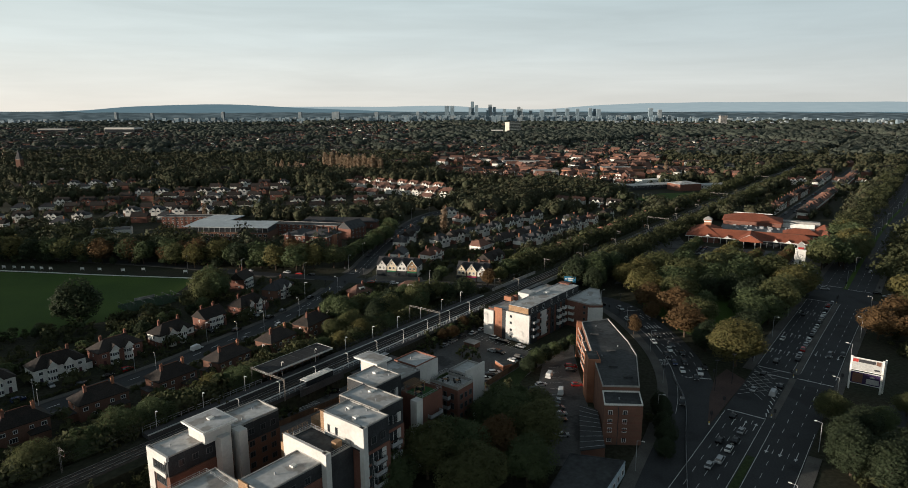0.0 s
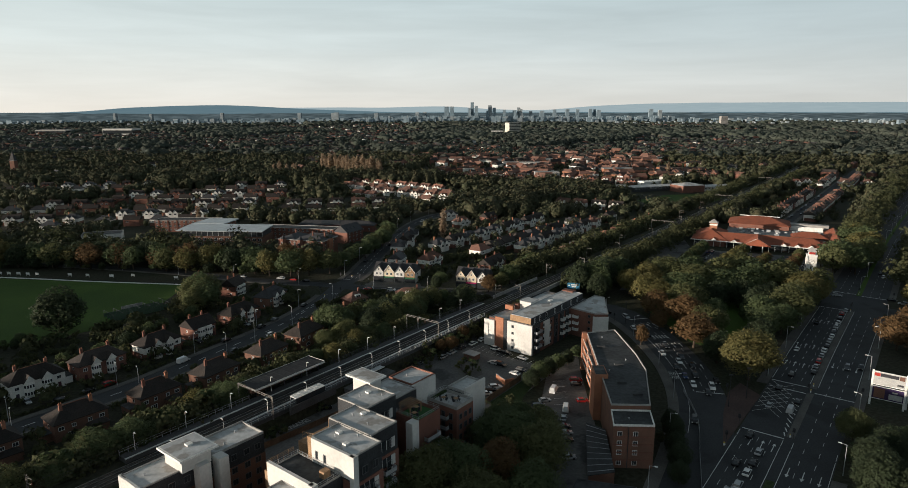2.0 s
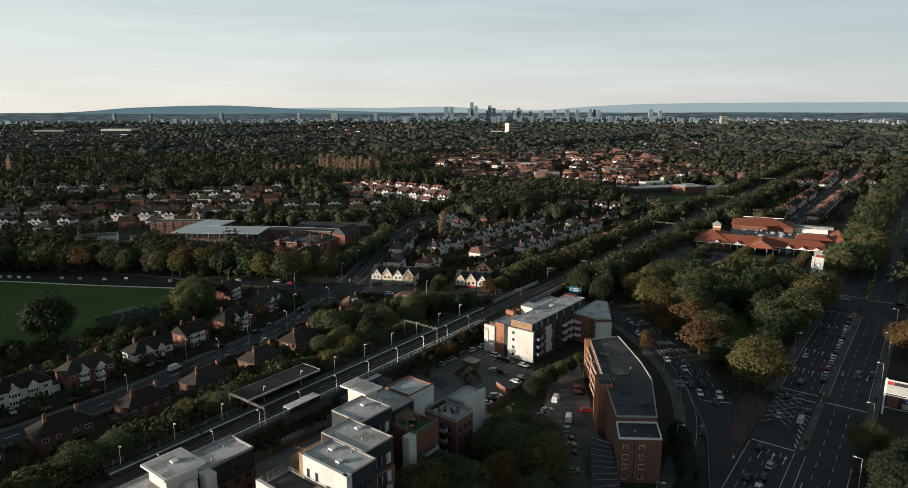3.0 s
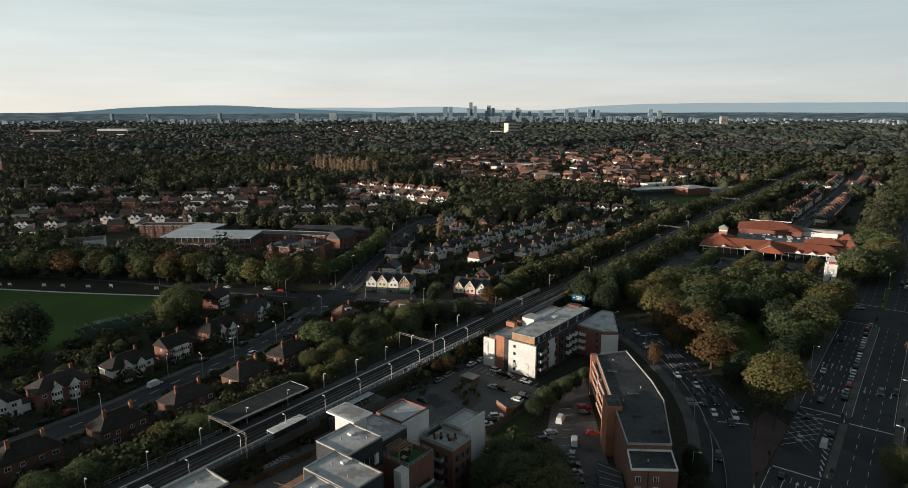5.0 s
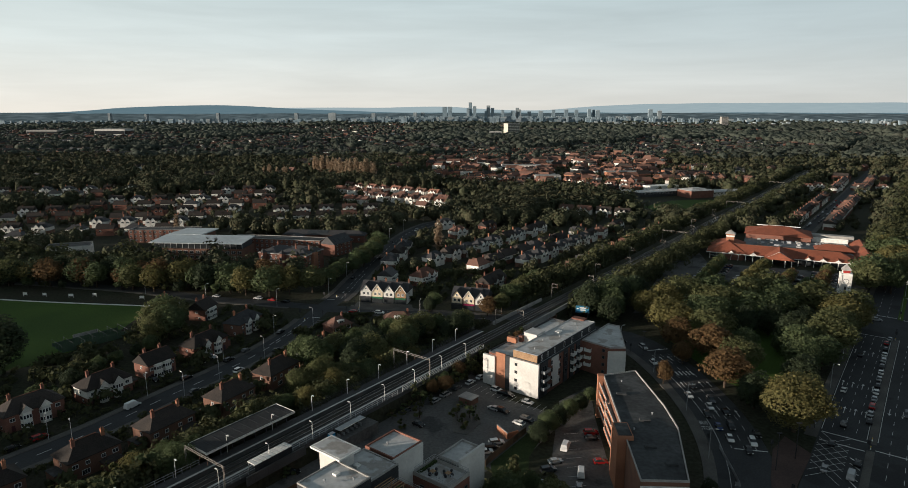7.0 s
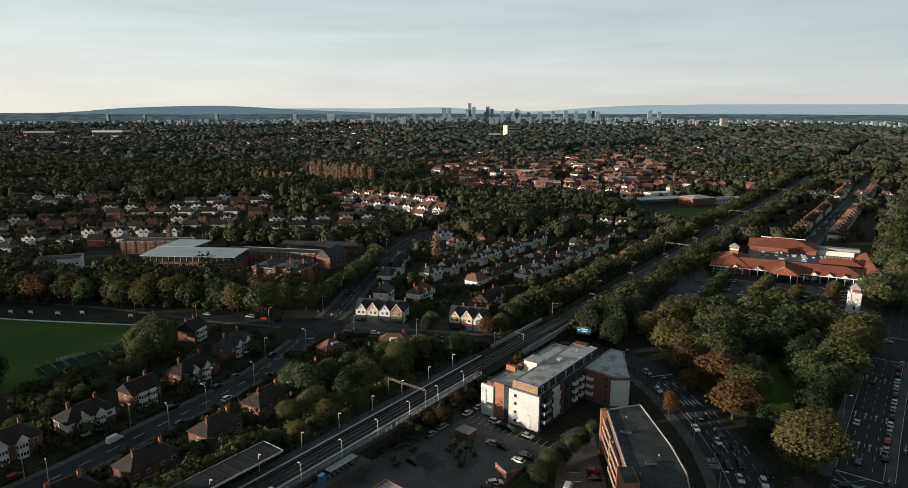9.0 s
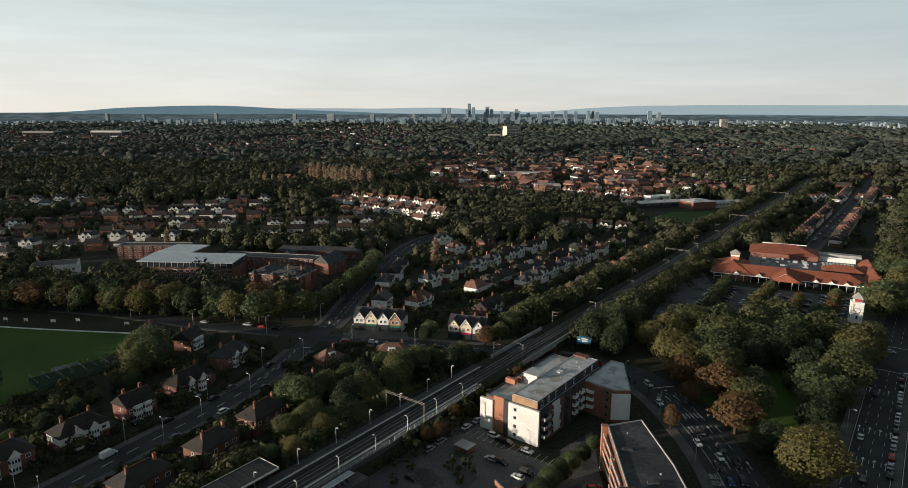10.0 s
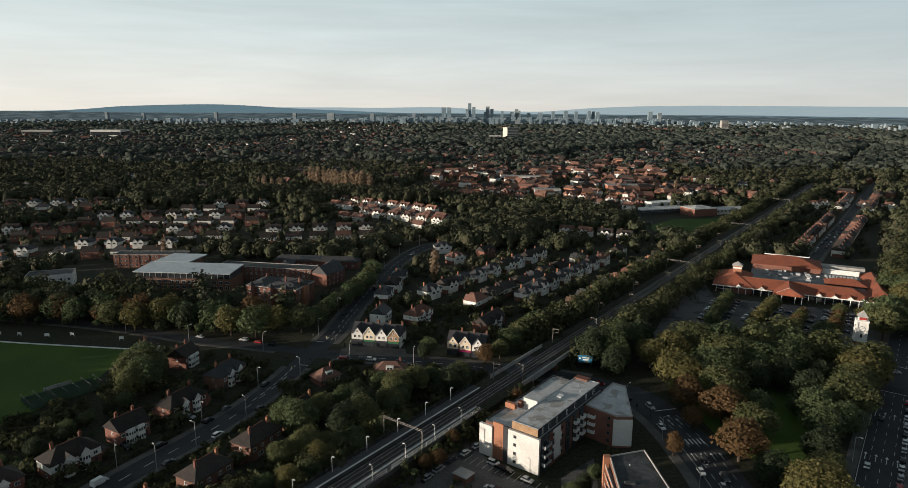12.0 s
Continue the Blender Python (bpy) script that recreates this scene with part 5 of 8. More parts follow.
# ---------------------------------------------------------------- houses
def chimney(parent, x, y, z0, z1, pots=2, key="brick"):
    s = Shape()
    s.box(x - 0.45, y - 0.35, z0, x + 0.45, y + 0.35, z1)
    s.box(x - 0.52, y - 0.42, z1 - 0.25, x + 0.52, y + 0.42, z1)
    c = part("chimney", s.mesh("chimney", key), parent)
    for k in range(pots):
        s = Shape()
        px = x - 0.22 + 0.44 * k
        s.tube((px, y, z1), (px, y, z1 + 0.5), 0.13, 0.11, 8)
        part("chimney_pot", s.mesh("chimney_pot", "litorangebrick"), c)


FLATWIN = {}


def small_window(parent, x, y, z, turn, w=1.6, h=1.2):
    """A window of a farther house: frame and panes in one mesh."""
    key = (w, h)
    if key not in FLATWIN:
        s = Shape()
        s.box(-w / 2, -0.05, 0, w / 2, 0.05, h, 0)
        for a, b in ((-w / 2 + 0.1, -0.05), (0.05, w / 2 - 0.1)):
            s.box(a, -0.07, 0.1, b, -0.05, h - 0.1, 1)
        FLATWIN[key] = s.mesh("window", "frame", "glass")
    part("window", FLATWIN[key], parent, at=pose(x, y, z, 0, 0, turn))


def bay(parent, x, y, z0, z1, w=2.6, d=0.9, wall="housewhite", near=True, roof=None):
    """A splayed bay with glazing in both storeys."""
    s = Shape()
    o = [(x - w / 2, y + 0.05), (x - w / 2 + 0.5, y - d), (x + w / 2 - 0.5, y - d), (x + w / 2, y + 0.05)]
    s.prism(o, z0, z1)
    b = part("bay", s.mesh("bay", wall), parent)
    for z in (z0 + 0.75, z0 + 3.3):
        if z + 1.3 > z1:
            continue
        rows = []
        for out, lo, hi in ((0.03, 0.0, 1.35), (0.05, 0.14, 1.21)):
            c = Vector((x, y + 0.4))
            q = [c + (Vector(p) - c) * (1 + out / 1.2) for p in o]
            g = Shape()
            g.faces([(*p, z + lo) for p in q] + [(*p, z + hi) for p in q], [(i, i + 1, 5 + i, 4 + i) for i in range(3)])
            rows.append(g)
        f = part("bay_window", rows[0].mesh("bay_window", "frame"), b, "white framed bay window")
        for i, m in ((0, 1), (1, 3), (2, 1)):
            for k in range(m):
                g = Shape()
                a0, a1 = q[i].lerp(q[i + 1], (k + 0.17) / m), q[i].lerp(q[i + 1], (k + 0.83) / m)
                g.poly([(*a0, z + 0.14), (*a1, z + 0.14), (*a1, z + 1.21), (*a0, z + 1.21)])
                part("pane", g.mesh("pane", "glass"), f)
    return b


def semi(label, lower="brick", upper="housewhite", roof="tileroof", w=15.0, d=8.6, eaves=5.6, top=9.1, hipped=True, near=True, gables=True, extension=False, behind=False):
    """A pair of semi-detached houses that faces -y."""
    h = thing("semi_detached_house", label, "house", "suburban houses")
    if lower != upper:
        slab(h, "lower_wall", -w / 2, 0, 0, w / 2, d, 2.75, lower)
    slab(h, "upper_wall" if lower != upper else "wall", -w / 2 - 0.02, -0.02, 2.75 if lower != upper else 0, w / 2 + 0.02, d + 0.02, eaves, upper)
    s = Shape()
    s.hip(-w / 2, 0, w / 2, d, eaves, top, 0.45, None if hipped else 0.0)
    if not hipped:
        for x in (-w / 2, w / 2):
            s.poly([(x, 0, eaves - 0.1), (x, d, eaves - 0.1), (x, d / 2, top - 0.25)], 1)
    part("roof", s.mesh("roof", roof, upper), h)
    i = d / 2 if hipped else 0.0
    if near:
        s = Shape()
        s.beam((-w / 2 + i, d / 2, top + 0.04), (w / 2 - i, d / 2, top + 0.04), 0.3, 0.18)
        part("ridge", s.mesh("ridge", "ridge"), h)
    chimney(h, -w * 0.28, d * 0.62, top - 2.2, top + 1.1, 2 * near, "brick" if lower != "brownbrick" else "litorangebrick")
    if near:
        chimney(h, w * 0.28, d * 0.62, top - 2.2, top + 1.1, 2, "brick")
    for k in (-1, 1):
        x = k * w * 0.16
        if near:
            if not behind:
                bay(h, x, 0, 0, 5.5, 3.4, 1.2, "housewhite")
        else:
            s = Shape()
            a, g = 2.3, 7.9
            s.box(x - a, -1.0, 0, x + a, 0, 5.3, 0)
            s.poly([(x - a, -1.0, 5.3), (x + a, -1.0, 5.3), (x, -1.0, g - 0.15)], 0)
            s.faces([(x - a - 0.25, -1.2, 5.1), (x, -1.2, g), (x, d / 2, g), (x - a - 0.25, 1.0, 5.1), (x + a + 0.25, -1.2, 5.1), (x + a + 0.25, 1.0, 5.1)], [(0, 1, 2, 3), (1, 4, 5, 2)], 1)
            part("bay", s.mesh("bay", upper, roof), h)
            small_window(h, x, -1.02, 3.4, 0, 2.2, 1.4)
        if gables and near and not behind:
            s = Shape()
            s.faces([(x - 1.9, -1.3, 5.45), (x + 1.9, -1.3, 5.45), (x, -1.3, 7.7)], [(0, 1, 2)], 1)
            s.faces([(x - 2.1, -1.5, 5.35), (x, -1.5, 7.85), (x, 3.3, 7.85), (x - 2.1, 1.0, 5.35), (x + 2.1, -1.5, 5.35), (x + 2.1, 1.0, 5.35)], [(0, 1, 2, 3), (1, 4, 5, 2)], 0)
            part("bay_gable", s.mesh("bay_gable", roof, "housewhite"), h)
        xx = k * w * 0.38
        if near:
            if not behind:
                window(h, xx, -0.03, 3.3, 0, 1.5, 1.25, "frame", 1)
                slab(h, "front_door", xx - 0.5, -0.06, 0.05, xx + 0.5, 0.02, 2.1, "door")
            else:
                window(h, xx, d + 0.03, 3.3, 180, 1.6, 1.25, "frame", 1)
                window(h, k * w * 0.15, d + 0.03, 3.3, 180, 1.2, 1.2, "frame", 1)
                window(h, k * w * 0.2, d + 0.01, 0.7, 180, 2.2, 1.5, "frame", 2)
            window(h, k * (w / 2 + 0.03), d * 0.5, 3.5, 90 * k, 0.9, 1.1, "frame", 0)
            window(h, k * (w / 2 + 0.01), d * 0.35, 0.9, 90 * k, 0.9, 1.1, "frame", 0)
        elif k > 0:
            small_window(h, k * w * 0.25, d + 0.03, 3.3, 180, 2.0)
    if extension:
        slab(h, "extension", -w / 2 + 1, d, 0, -1, d + 3, 2.7, lower)
        s = Shape()
        s.hip(-w / 2 + 1, d, -1, d + 3, 2.7, 3.9, 0.25)
        part("extension_roof", s.mesh("extension_roof", roof), h)
        slab(h, "garage", w / 2, 1.5, 0, w / 2 + 2.8, 6.5, 2.6, lower)
        slab(h, "garage_roof", w / 2 - 0.1, 1.3, 2.6, w / 2 + 2.9, 6.7, 2.75, "darkroof")
    return h


NEAR_HOUSES = []


def set_at(ob, x, y, turn, z=0.0):
    NEAR_HOUSES.append(pose(x, y, 0, 0, 0, turn) @ Vector((0, 4.5, 0)))
    ob.matrix_basis = pose(x, y, z, 0, 0, turn)
    return ob


set_at(semi("pair of white-rendered semi-detached houses with bays", lower="housewhite", w=17, extension=True), -152.3, 209.5, 55)
set_at(semi("pair of red brick semi-detached houses with white bays", upper="brick", w=17), -139.6, 226.5, 58)
set_at(semi("pair of semi-detached houses in brick and white pebbledash with bays", w=15.5, extension=True), -126.6, 245.2, 60)
set_at(semi("red brick house with white windows and a brown tiled roof", upper="brick", w=11, gables=False, hipped=False), -118.5, 264.8, 62)
set_at(semi("pair of brick semi-detached houses with white bays and a side extension", upper="brick", w=17, extension=True), -108.4, 285, 67)
set_at(semi("pair of dark semi-detached houses with pale bays", upper="brownbrick", lower="brownbrick", roof="slatetile", w=16), -102.5, 313, 75)
set_at(semi("pair of semi-detached houses in brick and white pebbledash with bays", lower="housewhite", w=16), -165.5, 192, 55)
set_at(semi("pair of red brick semi-detached houses with white bays", upper="brick", w=16), -180.5, 171, 55)
set_at(semi("small brick house with a gabled roof beside the cricket ground", upper="brick", w=10, gables=False, hipped=False), -148, 336, 100)
set_at(semi("small brick house with a gabled roof beside the cricket ground", upper="brick", w=10, gables=False, hipped=False), -128, 330, 80)
# the other side of the road, seen from behind
BACKS = [(-152.4, 151.7, 231, 15, "brownbrick", "brownbrick"), (-137.4, 169.2, 232, 14, "brownbrick", "brownbrick"), (-123.9, 186.9, 234, 15, "brownbrick", "brownbrick"), (-108.8, 204.2, 238, 14, "brownbrick", "brownbrick"), (-96.2, 221.5, 242, 15, "brownbrick", "brownbrick"), (-84.2, 241.2, 244, 14, "brownbrick", "brownbrick"), (-75.5, 261.7, 247, 15, "brownbrick", "brownbrick"), (-66.5, 282.7, 250, 14, "brownbrick", "housewhite")]
for x, y, turn, w, lower, upper in BACKS:
    set_at(semi("pair of brick semi-detached houses with a brown tiled roof", lower=lower, upper=upper, w=w, extension=True, behind=True), x - 3.2, y + 1.6, turn)


def bungalow(label, w, d, roof, turn_x=False):
    h = thing("bungalow", label, "house")
    slab(h, "wall", -w / 2, 0, 0, w / 2, d, 2.9, "brick")
    s = Shape()
    s.hip(-w / 2, 0, w / 2, d, 2.9, 6.4, 0.5)
    part("roof", s.mesh("roof", roof), h)
    slab(h, "dormer", -1.6, 0.9, 3.4, 1.6, 3.4, 5.1, "housewhite", "white dormer")
    window(h, 0, 0.88, 3.7, 0, 2.2, 1.2, "frame", 1)
    for x in (-w * 0.3, w * 0.3):
        window(h, x, 0, 0.9, 0, 2.2, 1.4, "frame", 2)
    chimney(h, w * 0.3, d * 0.6, 4.5, 7.2, 2)
    return h


set_at(bungalow("brick bungalow with a red tiled hipped roof and dormer", 14, 9, "redtile"), -38.5, 320.5, 3)
set_at(bungalow("brick bungalow with an orange-red hipped roof", 10, 8, "redtile"), -62, 314.5, 48)


def shop_row(label, n, w, wall, gable_keys, awnings):
    """A parade of shops with a front gable over each."""
    h = thing("shop_parade", label, "shops")
    total, d = n * w, 11.0
    slab(h, "wall", -total / 2, 0, 0, total / 2, d, 6.0, wall)
    s = Shape()
    s.hip(-total / 2, 0, total / 2, d, 6.0, 10.2, 0.3, 0.0)
    for x in (-total / 2, total / 2):
        s.poly([(x, 0, 5.9), (x, d, 5.9), (x, d / 2, 10.0)], 1)
    part("roof", s.mesh("roof", "slatetile", wall), h)
    for k in range(n):
        x = -total / 2 + w * (k + 0.5)
        a = w * 0.44
        s = Shape()
        s.prism([(x - a, -0.5), (x + a, -0.5), (x + a, 0.0), (x - a, 0.0)], 3.2, 6.3)
        s.faces([(x - a, -0.5, 6.3), (x + a, -0.5, 6.3), (x, -0.5, 9.7)], [(0, 1, 2)])
        g = part("gable", s.mesh("gable", gable_keys[k % len(gable_keys)]), h, "rendered front gable")
        s = Shape()
        s.faces([(x - a - 0.3, -0.8, 5.95), (x, -0.8, 9.95), (x, 5.4, 9.95), (x - a - 0.3, 3.0, 5.95), (x + a + 0.3, -0.8, 5.95), (x + a + 0.3, 3.0, 5.95)], [(0, 1, 2, 3), (1, 4, 5, 2)])
        part("gable_roof", s.mesh("gable_roof", "slatetile"), h)
        s = Shape()
        for sx in (-1, 1):
            s.beam((x + sx * (a + 0.3), -0.86, 5.9), (x, -0.86, 9.9), 0.1, 0.25)
        part("bargeboard", s.mesh("bargeboard", "trimwhite" if k % 2 else "darksteel"), h)
        for dx in (-1.1, 1.1):
            window(h, x + dx, -0.5, 4.0, 0, 1.3, 1.5, "frame", 1)
        window(h, x, -0.5, 6.8, 0, 0.9, 1.0, "frame", 0)
        slab(h, "shopfront", x - w / 2 + 0.25, -1.0, 0.15, x + w / 2 - 0.25, 0, 2.6, "glass", "dark glazed shopfront")
        slab(h, "sign_board", x - w / 2 + 0.15, -1.25, 2.6, x + w / 2 - 0.15, 0.0, 3.25, awnings[k % len(awnings)], "plain coloured shop fascia")
        chimney(h, x + w * 0.45, d * 0.5, 8.5, 11.4, 2, "brownbrick")
    small_window(h, total / 2 + 0.02, 4, 4.0, 90)
    return h


M["magenta"] = mat("magenta_sign", (0.30, 0.02, 0.09), (0.24, 0.02, 0.075), 1.0, 0.5)
M["greensign"] = mat("green_sign", (0.03, 0.14, 0.075), (0.03, 0.11, 0.06), 1.0, 0.5)
set_at(shop_row("parade of four shops with cream gabled fronts and slate roofs", 4, 6.1, "housewhite", ["housewhite", "cream", "housewhite", "timber"], ["darksteel", "greensign", "darksteel", "greensign"]), -50.6, 357.6, -9)
set_at(shop_row("parade of half-timbered shops with cream gables", 3, 6.0, "brownbrick", ["cream", "cream", "housewhite"], ["darksteel", "magenta", "darksteel"]), -7.0, 347.8, -14)
set_at(semi("white house with a dark slate roof", lower="housewhite", upper="housewhite", roof="slatetile", w=10, hipped=False, gables=False), -50, 394, 80)
set_at(semi("pair of brick houses with a red tiled roof", upper="housewhite", roof="redtile", w=16), -30, 394, 62)
set_at(semi("row of brick houses with pale chimneys", upper="brick", w=20, hipped=False), 8, 384, 62)

# ---------------------------------------------------------------- office and brick blocks behind the trees
office = thing("office_building", "long office building with a pale metal roof", "building", m=pose(-217, 446, 0, 0, 0, -2))
slab(office, "wall", 0, 0, 0, 61, 20, 7.6, "brownbrick", "brown brick lower storeys")
slab(office, "upper_wall", 1.0, 0.8, 7.6, 60, 19.2, 11.2, "slate", "dark glazed top storey")
slab(office, "wing", 2, 20, 0, 22, 46, 10.8, "brownbrick")
s = Shape()
s.faces([(-1, -1.5, 11.3), (61.5, -1.5, 11.3), (61.5, 20.4, 12.2), (-1, 20.4, 12.2), (-1, -1.5, 11.8), (61.5, -1.5, 11.8), (61.5, 21, 12.8), (-1, 21, 12.8)],
        [(0, 1, 5, 4), (1, 2, 6, 5), (2, 3, 7, 6), (3, 0, 4, 7), (4, 5, 6, 7), (3, 2, 1, 0)])
part("metal_roof", s.mesh("metal_roof", "metalroof"), office, "pale standing-seam metal roof")
s = Shape()
s.faces([(0, 21, 12.3), (24, 21, 12.3), (24, 48, 11.6), (0, 48, 11.6), (0, 21, 13.0), (24, 21, 13.0), (24, 48, 12.2), (0, 48, 12.2)],
        [(0, 1, 5, 4), (1, 2, 6, 5), (2, 3, 7, 6), (3, 0, 4, 7), (4, 5, 6, 7), (3, 2, 1, 0)])
part("metal_roof", s.mesh("metal_roof", "metalroof"), office, "pale metal roof of the rear wing")
for x in range(3, 60, 4):
    for z in (1.2, 4.6):
        small_window(office, x, 0, z, 0, 2.6, 1.9)
    slab(office, "glazing", x - 1.6, 0.7, 8.2, x + 1.6, 0.82, 10.6, "glass", "dark strip window")
    slab(office, "mullion", x + 1.7, 0.5, 7.7, x + 1.95, 0.8, 11.2, "galv")
for x in range(10):
    slab(office, "roof_seam", 6.2 * x + 2, -1.4, 11.85, 6.2 * x + 2.2, -1.1, 12.0, "galv")


def flat_block(label, x, y, turn, w, d, high, wall, n):
    b = thing("brick_block", label, "building", m=pose(x, y, 0, 0, 0, turn))
    volume(b, rect(0, 0, w, d), 0, high, wall, "darkroof", 0.4, "concrete")
    k = int(high / 3)
    for i in range(n):
        for j in range(k):
            small_window(b, w * (i + 0.5) / n, 0, 1.0 + 3.0 * j, 0, 1.5, 1.5)
    for j in range(k):
        for q in (0.3, 0.7):
            small_window(b, w, d * q, 1.0 + 3.0 * j, 90, 1.4, 1.5)
    for i in range(n):
        if i % 2:
            slab(b, "pier", w * i / n - 0.4, -0.25, 0, w * i / n + 0.4, 0, high + 0.3, wall)
    return b


def villa():
    """A Victorian brick house with octagonal bays, split into flats."""
    w, d, h = 33.0, 20.0, 11.0
    v = thing("brick_villa", "large old brick villa with stone bays and slate roofs", "building", m=pose(-137, 421, 0, 0, 0, -15.5))
    slab(v, "wall", 0, 0, 0, w, d, h, "brick", "weathered red brick wall")
    slab(v, "cornice", -0.3, -0.3, h, w + 0.3, d + 0.3, h + 0.5, "concrete", "pale stone cornice")
    for z in (3.6, 7.2):
        slab(v, "string_course", -0.1, -0.1, z, w + 0.1, 0, z + 0.3, "concrete")
    for x0, x1, y0, y1 in ((0.5, 12, 0.5, 19.5), (12.5, 32.5, 0.5, 10), (12.5, 32.5, 10.5, 19.5)):
        s = Shape()
        s.hip(x0, y0, x1, y1, h + 0.5, h + 2.8, 0.2)
        part("roof", s.mesh("roof", "slatetile"), v, "low slate roof")
    for x in (2.5, 15.5, 25.5):
        o = [(x + 1.7 + 2.0 * math.cos(math.radians(22.5 + 45 * k)), -0.7 + 2.0 * math.sin(math.radians(22.5 + 45 * k))) for k in range(8)]
        s = Shape()
        s.prism(o, 0, h + 0.9)
        b = part("bay", s.mesh("bay", "brick"), v, "octagonal brick bay")
        s = Shape()
        s.faces([(*p, h + 0.9) for p in o] + [(x + 1.7, -0.7, h + 3.2)], [(k, (k + 1) % 8, 8) for k in range(8)])
        part("bay_roof", s.mesh("bay_roof", "slatetile"), b, "small slate spire")
        for z in (1.0, 4.4, 8.0):
            small_window(v, x + 1.7, -2.57, z, 0, 1.3, 2.0)
    for x in (8.6, 12.2, 22.0, 30.5):
        for z in (1.0, 4.4, 8.0):
            small_window(v, x, -0.03, z, 0, 1.3, 2.0)
    for y in (4, 9, 14):
        for z in (1.0, 4.4, 8.0):
            small_window(v, w + 0.03, y, z, 90, 1.3, 2.0)
    # side bay in the lit tone: its sunlight is part of the colour
    slab(v, "side_bay", w, 6.5, 0, w + 1.4, 11.5, h + 0.6, "litorangebrick", "brick side bay coloured sunlit orange")
    for x, y in ((6, 12), (20, 10.2), (29, 10.2)):
        chimney(v, x, y, h + 1.0, h + 4.6, 2)


villa()
flat_block("long brick flats with projecting piers", -262, 498, 4, 50, 12, 9.2, "brick", 14)
flat_block("long brick flats with projecting piers", -176, 474, -8, 66, 12, 9.2, "brick", 18)
flat_block("white rendered block at the end of the flats", -285, 440, 25, 26, 14, 8.0, "housewhite", 6)
redg = thing("brick_house", "tall red brick block with a steep slate gabled roof", "building", m=pose(-99, 458, 0, 0, 0, 62))
slab(redg, "wall", 0, 0, 0, 18, 12, 8.2, "brick")
s = Shape()
s.hip(0, 0, 18, 12, 8.2, 13.2, 0.3, 0.0)
# gable ends painted in the sunlit tone, warmer than the wall below
for x in (-0.02, 18.02):
    s.poly([(x, 0, 8.1), (x, 12, 8.1), (x, 6, 13.0)], 1)
part("roof", s.mesh("roof", "slatetile", "litorangebrick"), redg)
for x in (3, 7, 11, 15):
    for z in (1, 4, 6.6):
        small_window(redg, x, -0.03, z, 0, 1.4, 1.3)
    s = Shape()
    s.beam((x, 1.6, 9.65), (x, 3.4, 11.15), 1.1, 0.1)
    part("roof_light", s.mesh("roof_light", "glass"), redg)
care = thing("long_brick_building", "long low brick building with slate roofs and solar panels", "building", m=pose(-150, 508, 0, 0, 0, -3))
for x0, y0, x1, y1, z in ((0, 0, 62, 10, 5.2), (40, -22, 50, 1, 5.0), (8, -14, 17, 1, 4.6)):
    slab(care, "wall", x0, y0, 0, x1, y1, z, "brick")
    s = Shape()
    s.hip(x0, y0, x1, y1, z, z + 3.0, 0.4)
    part("roof", s.mesh("roof", "slatetile"), care)
for k in range(6):
    s = Shape()
    s.beam((20 + 2.6 * k, 1.0, 6.0), (20 + 2.6 * k, 4.4, 8.0), 2.4, 0.12)
    part("solar_panel", s.mesh("solar_panel", "glass"), care, "dark blue solar panel")
for x in range(3, 60, 5):
    small_window(care, x, -0.03, 1.4, 0, 1.6, 1.6)

# school and hall
school = thing("school_building", "low brick school hall with a pale metal roof", "building", m=pose(226, 752, 0, 0, 0, 22))
slab(school, "wall", 0, 0, 0, 30, 24, 8, "brick")
s = Shape()
s.hip(0, 0, 30, 24, 8, 10.5, 0.4)
part("roof", s.mesh("roof", "flatroof"), school, "pale metal roof")
slab(school, "wing", 32, 4, 0, 78, 22, 4.6, "housewhite")
slab(school, "wing_roof", 31.5, 3.5, 4.6, 78.5, 22.5, 5.2, "flatroof")
slab(school, "wing", -48, 26, 0, 10, 44, 5, "slate")
slab(school, "wing_roof", -48.5, 25.5, 5, 10.5, 44.5, 5.6, "flatroof")
for x in range(-45, 0, 4):
    small_window(school, x, 25.96, 3, 0, 2.4, 1.6)
for x in range(35, 76, 5):
    small_window(school, x, 3.96, 2.5, 0, 2.4, 1.8)
slab(school, "white_block", -10, 60, 0, 40, 74, 7, "trimwhite")
hall = thing("brick_hall", "long brick hall with a pale roof edge", "building", m=pose(172, 952, 0, 0, 0, 4))
slab(hall, "wall", 0, 0, 0, 62, 16, 9, "litorangebrick")
slab(hall, "roof", -0.6, -0.6, 9, 62.6, 16.6, 9.7, "concrete")
for x in range(4, 60, 5):
    small_window(hall, x, -0.03, 5, 0, 2.4, 2.0)
    small_window(hall, x, -0.03, 1.5, 0, 2.4, 2.0)

# ---------------------------------------------------------------- streets of houses farther off
MASTERS = [semi("pair of white-rendered semi-detached houses with red tiled roofs", "housewhite", "housewhite", "redtile", w=12.5, near=False, hipped=False),
           semi("pair of brick semi-detached houses with red tiled roofs", "brick", "housewhite", "redtile", w=13, near=False),
           semi("pair of brick semi-detached houses with brown tiled roofs", "brick", "brick", "tileroof", w=13, near=False, hipped=False),
           semi("pair of white-rendered semi-detached houses with brown roofs", "brick", "housewhite", "tileroof", w=13, near=False, hipped=False),
           semi("pair of brick houses with slate roofs", "brownbrick", "housewhite", "slatetile", w=13, near=False)]
used = set()
hr = random.Random(3)
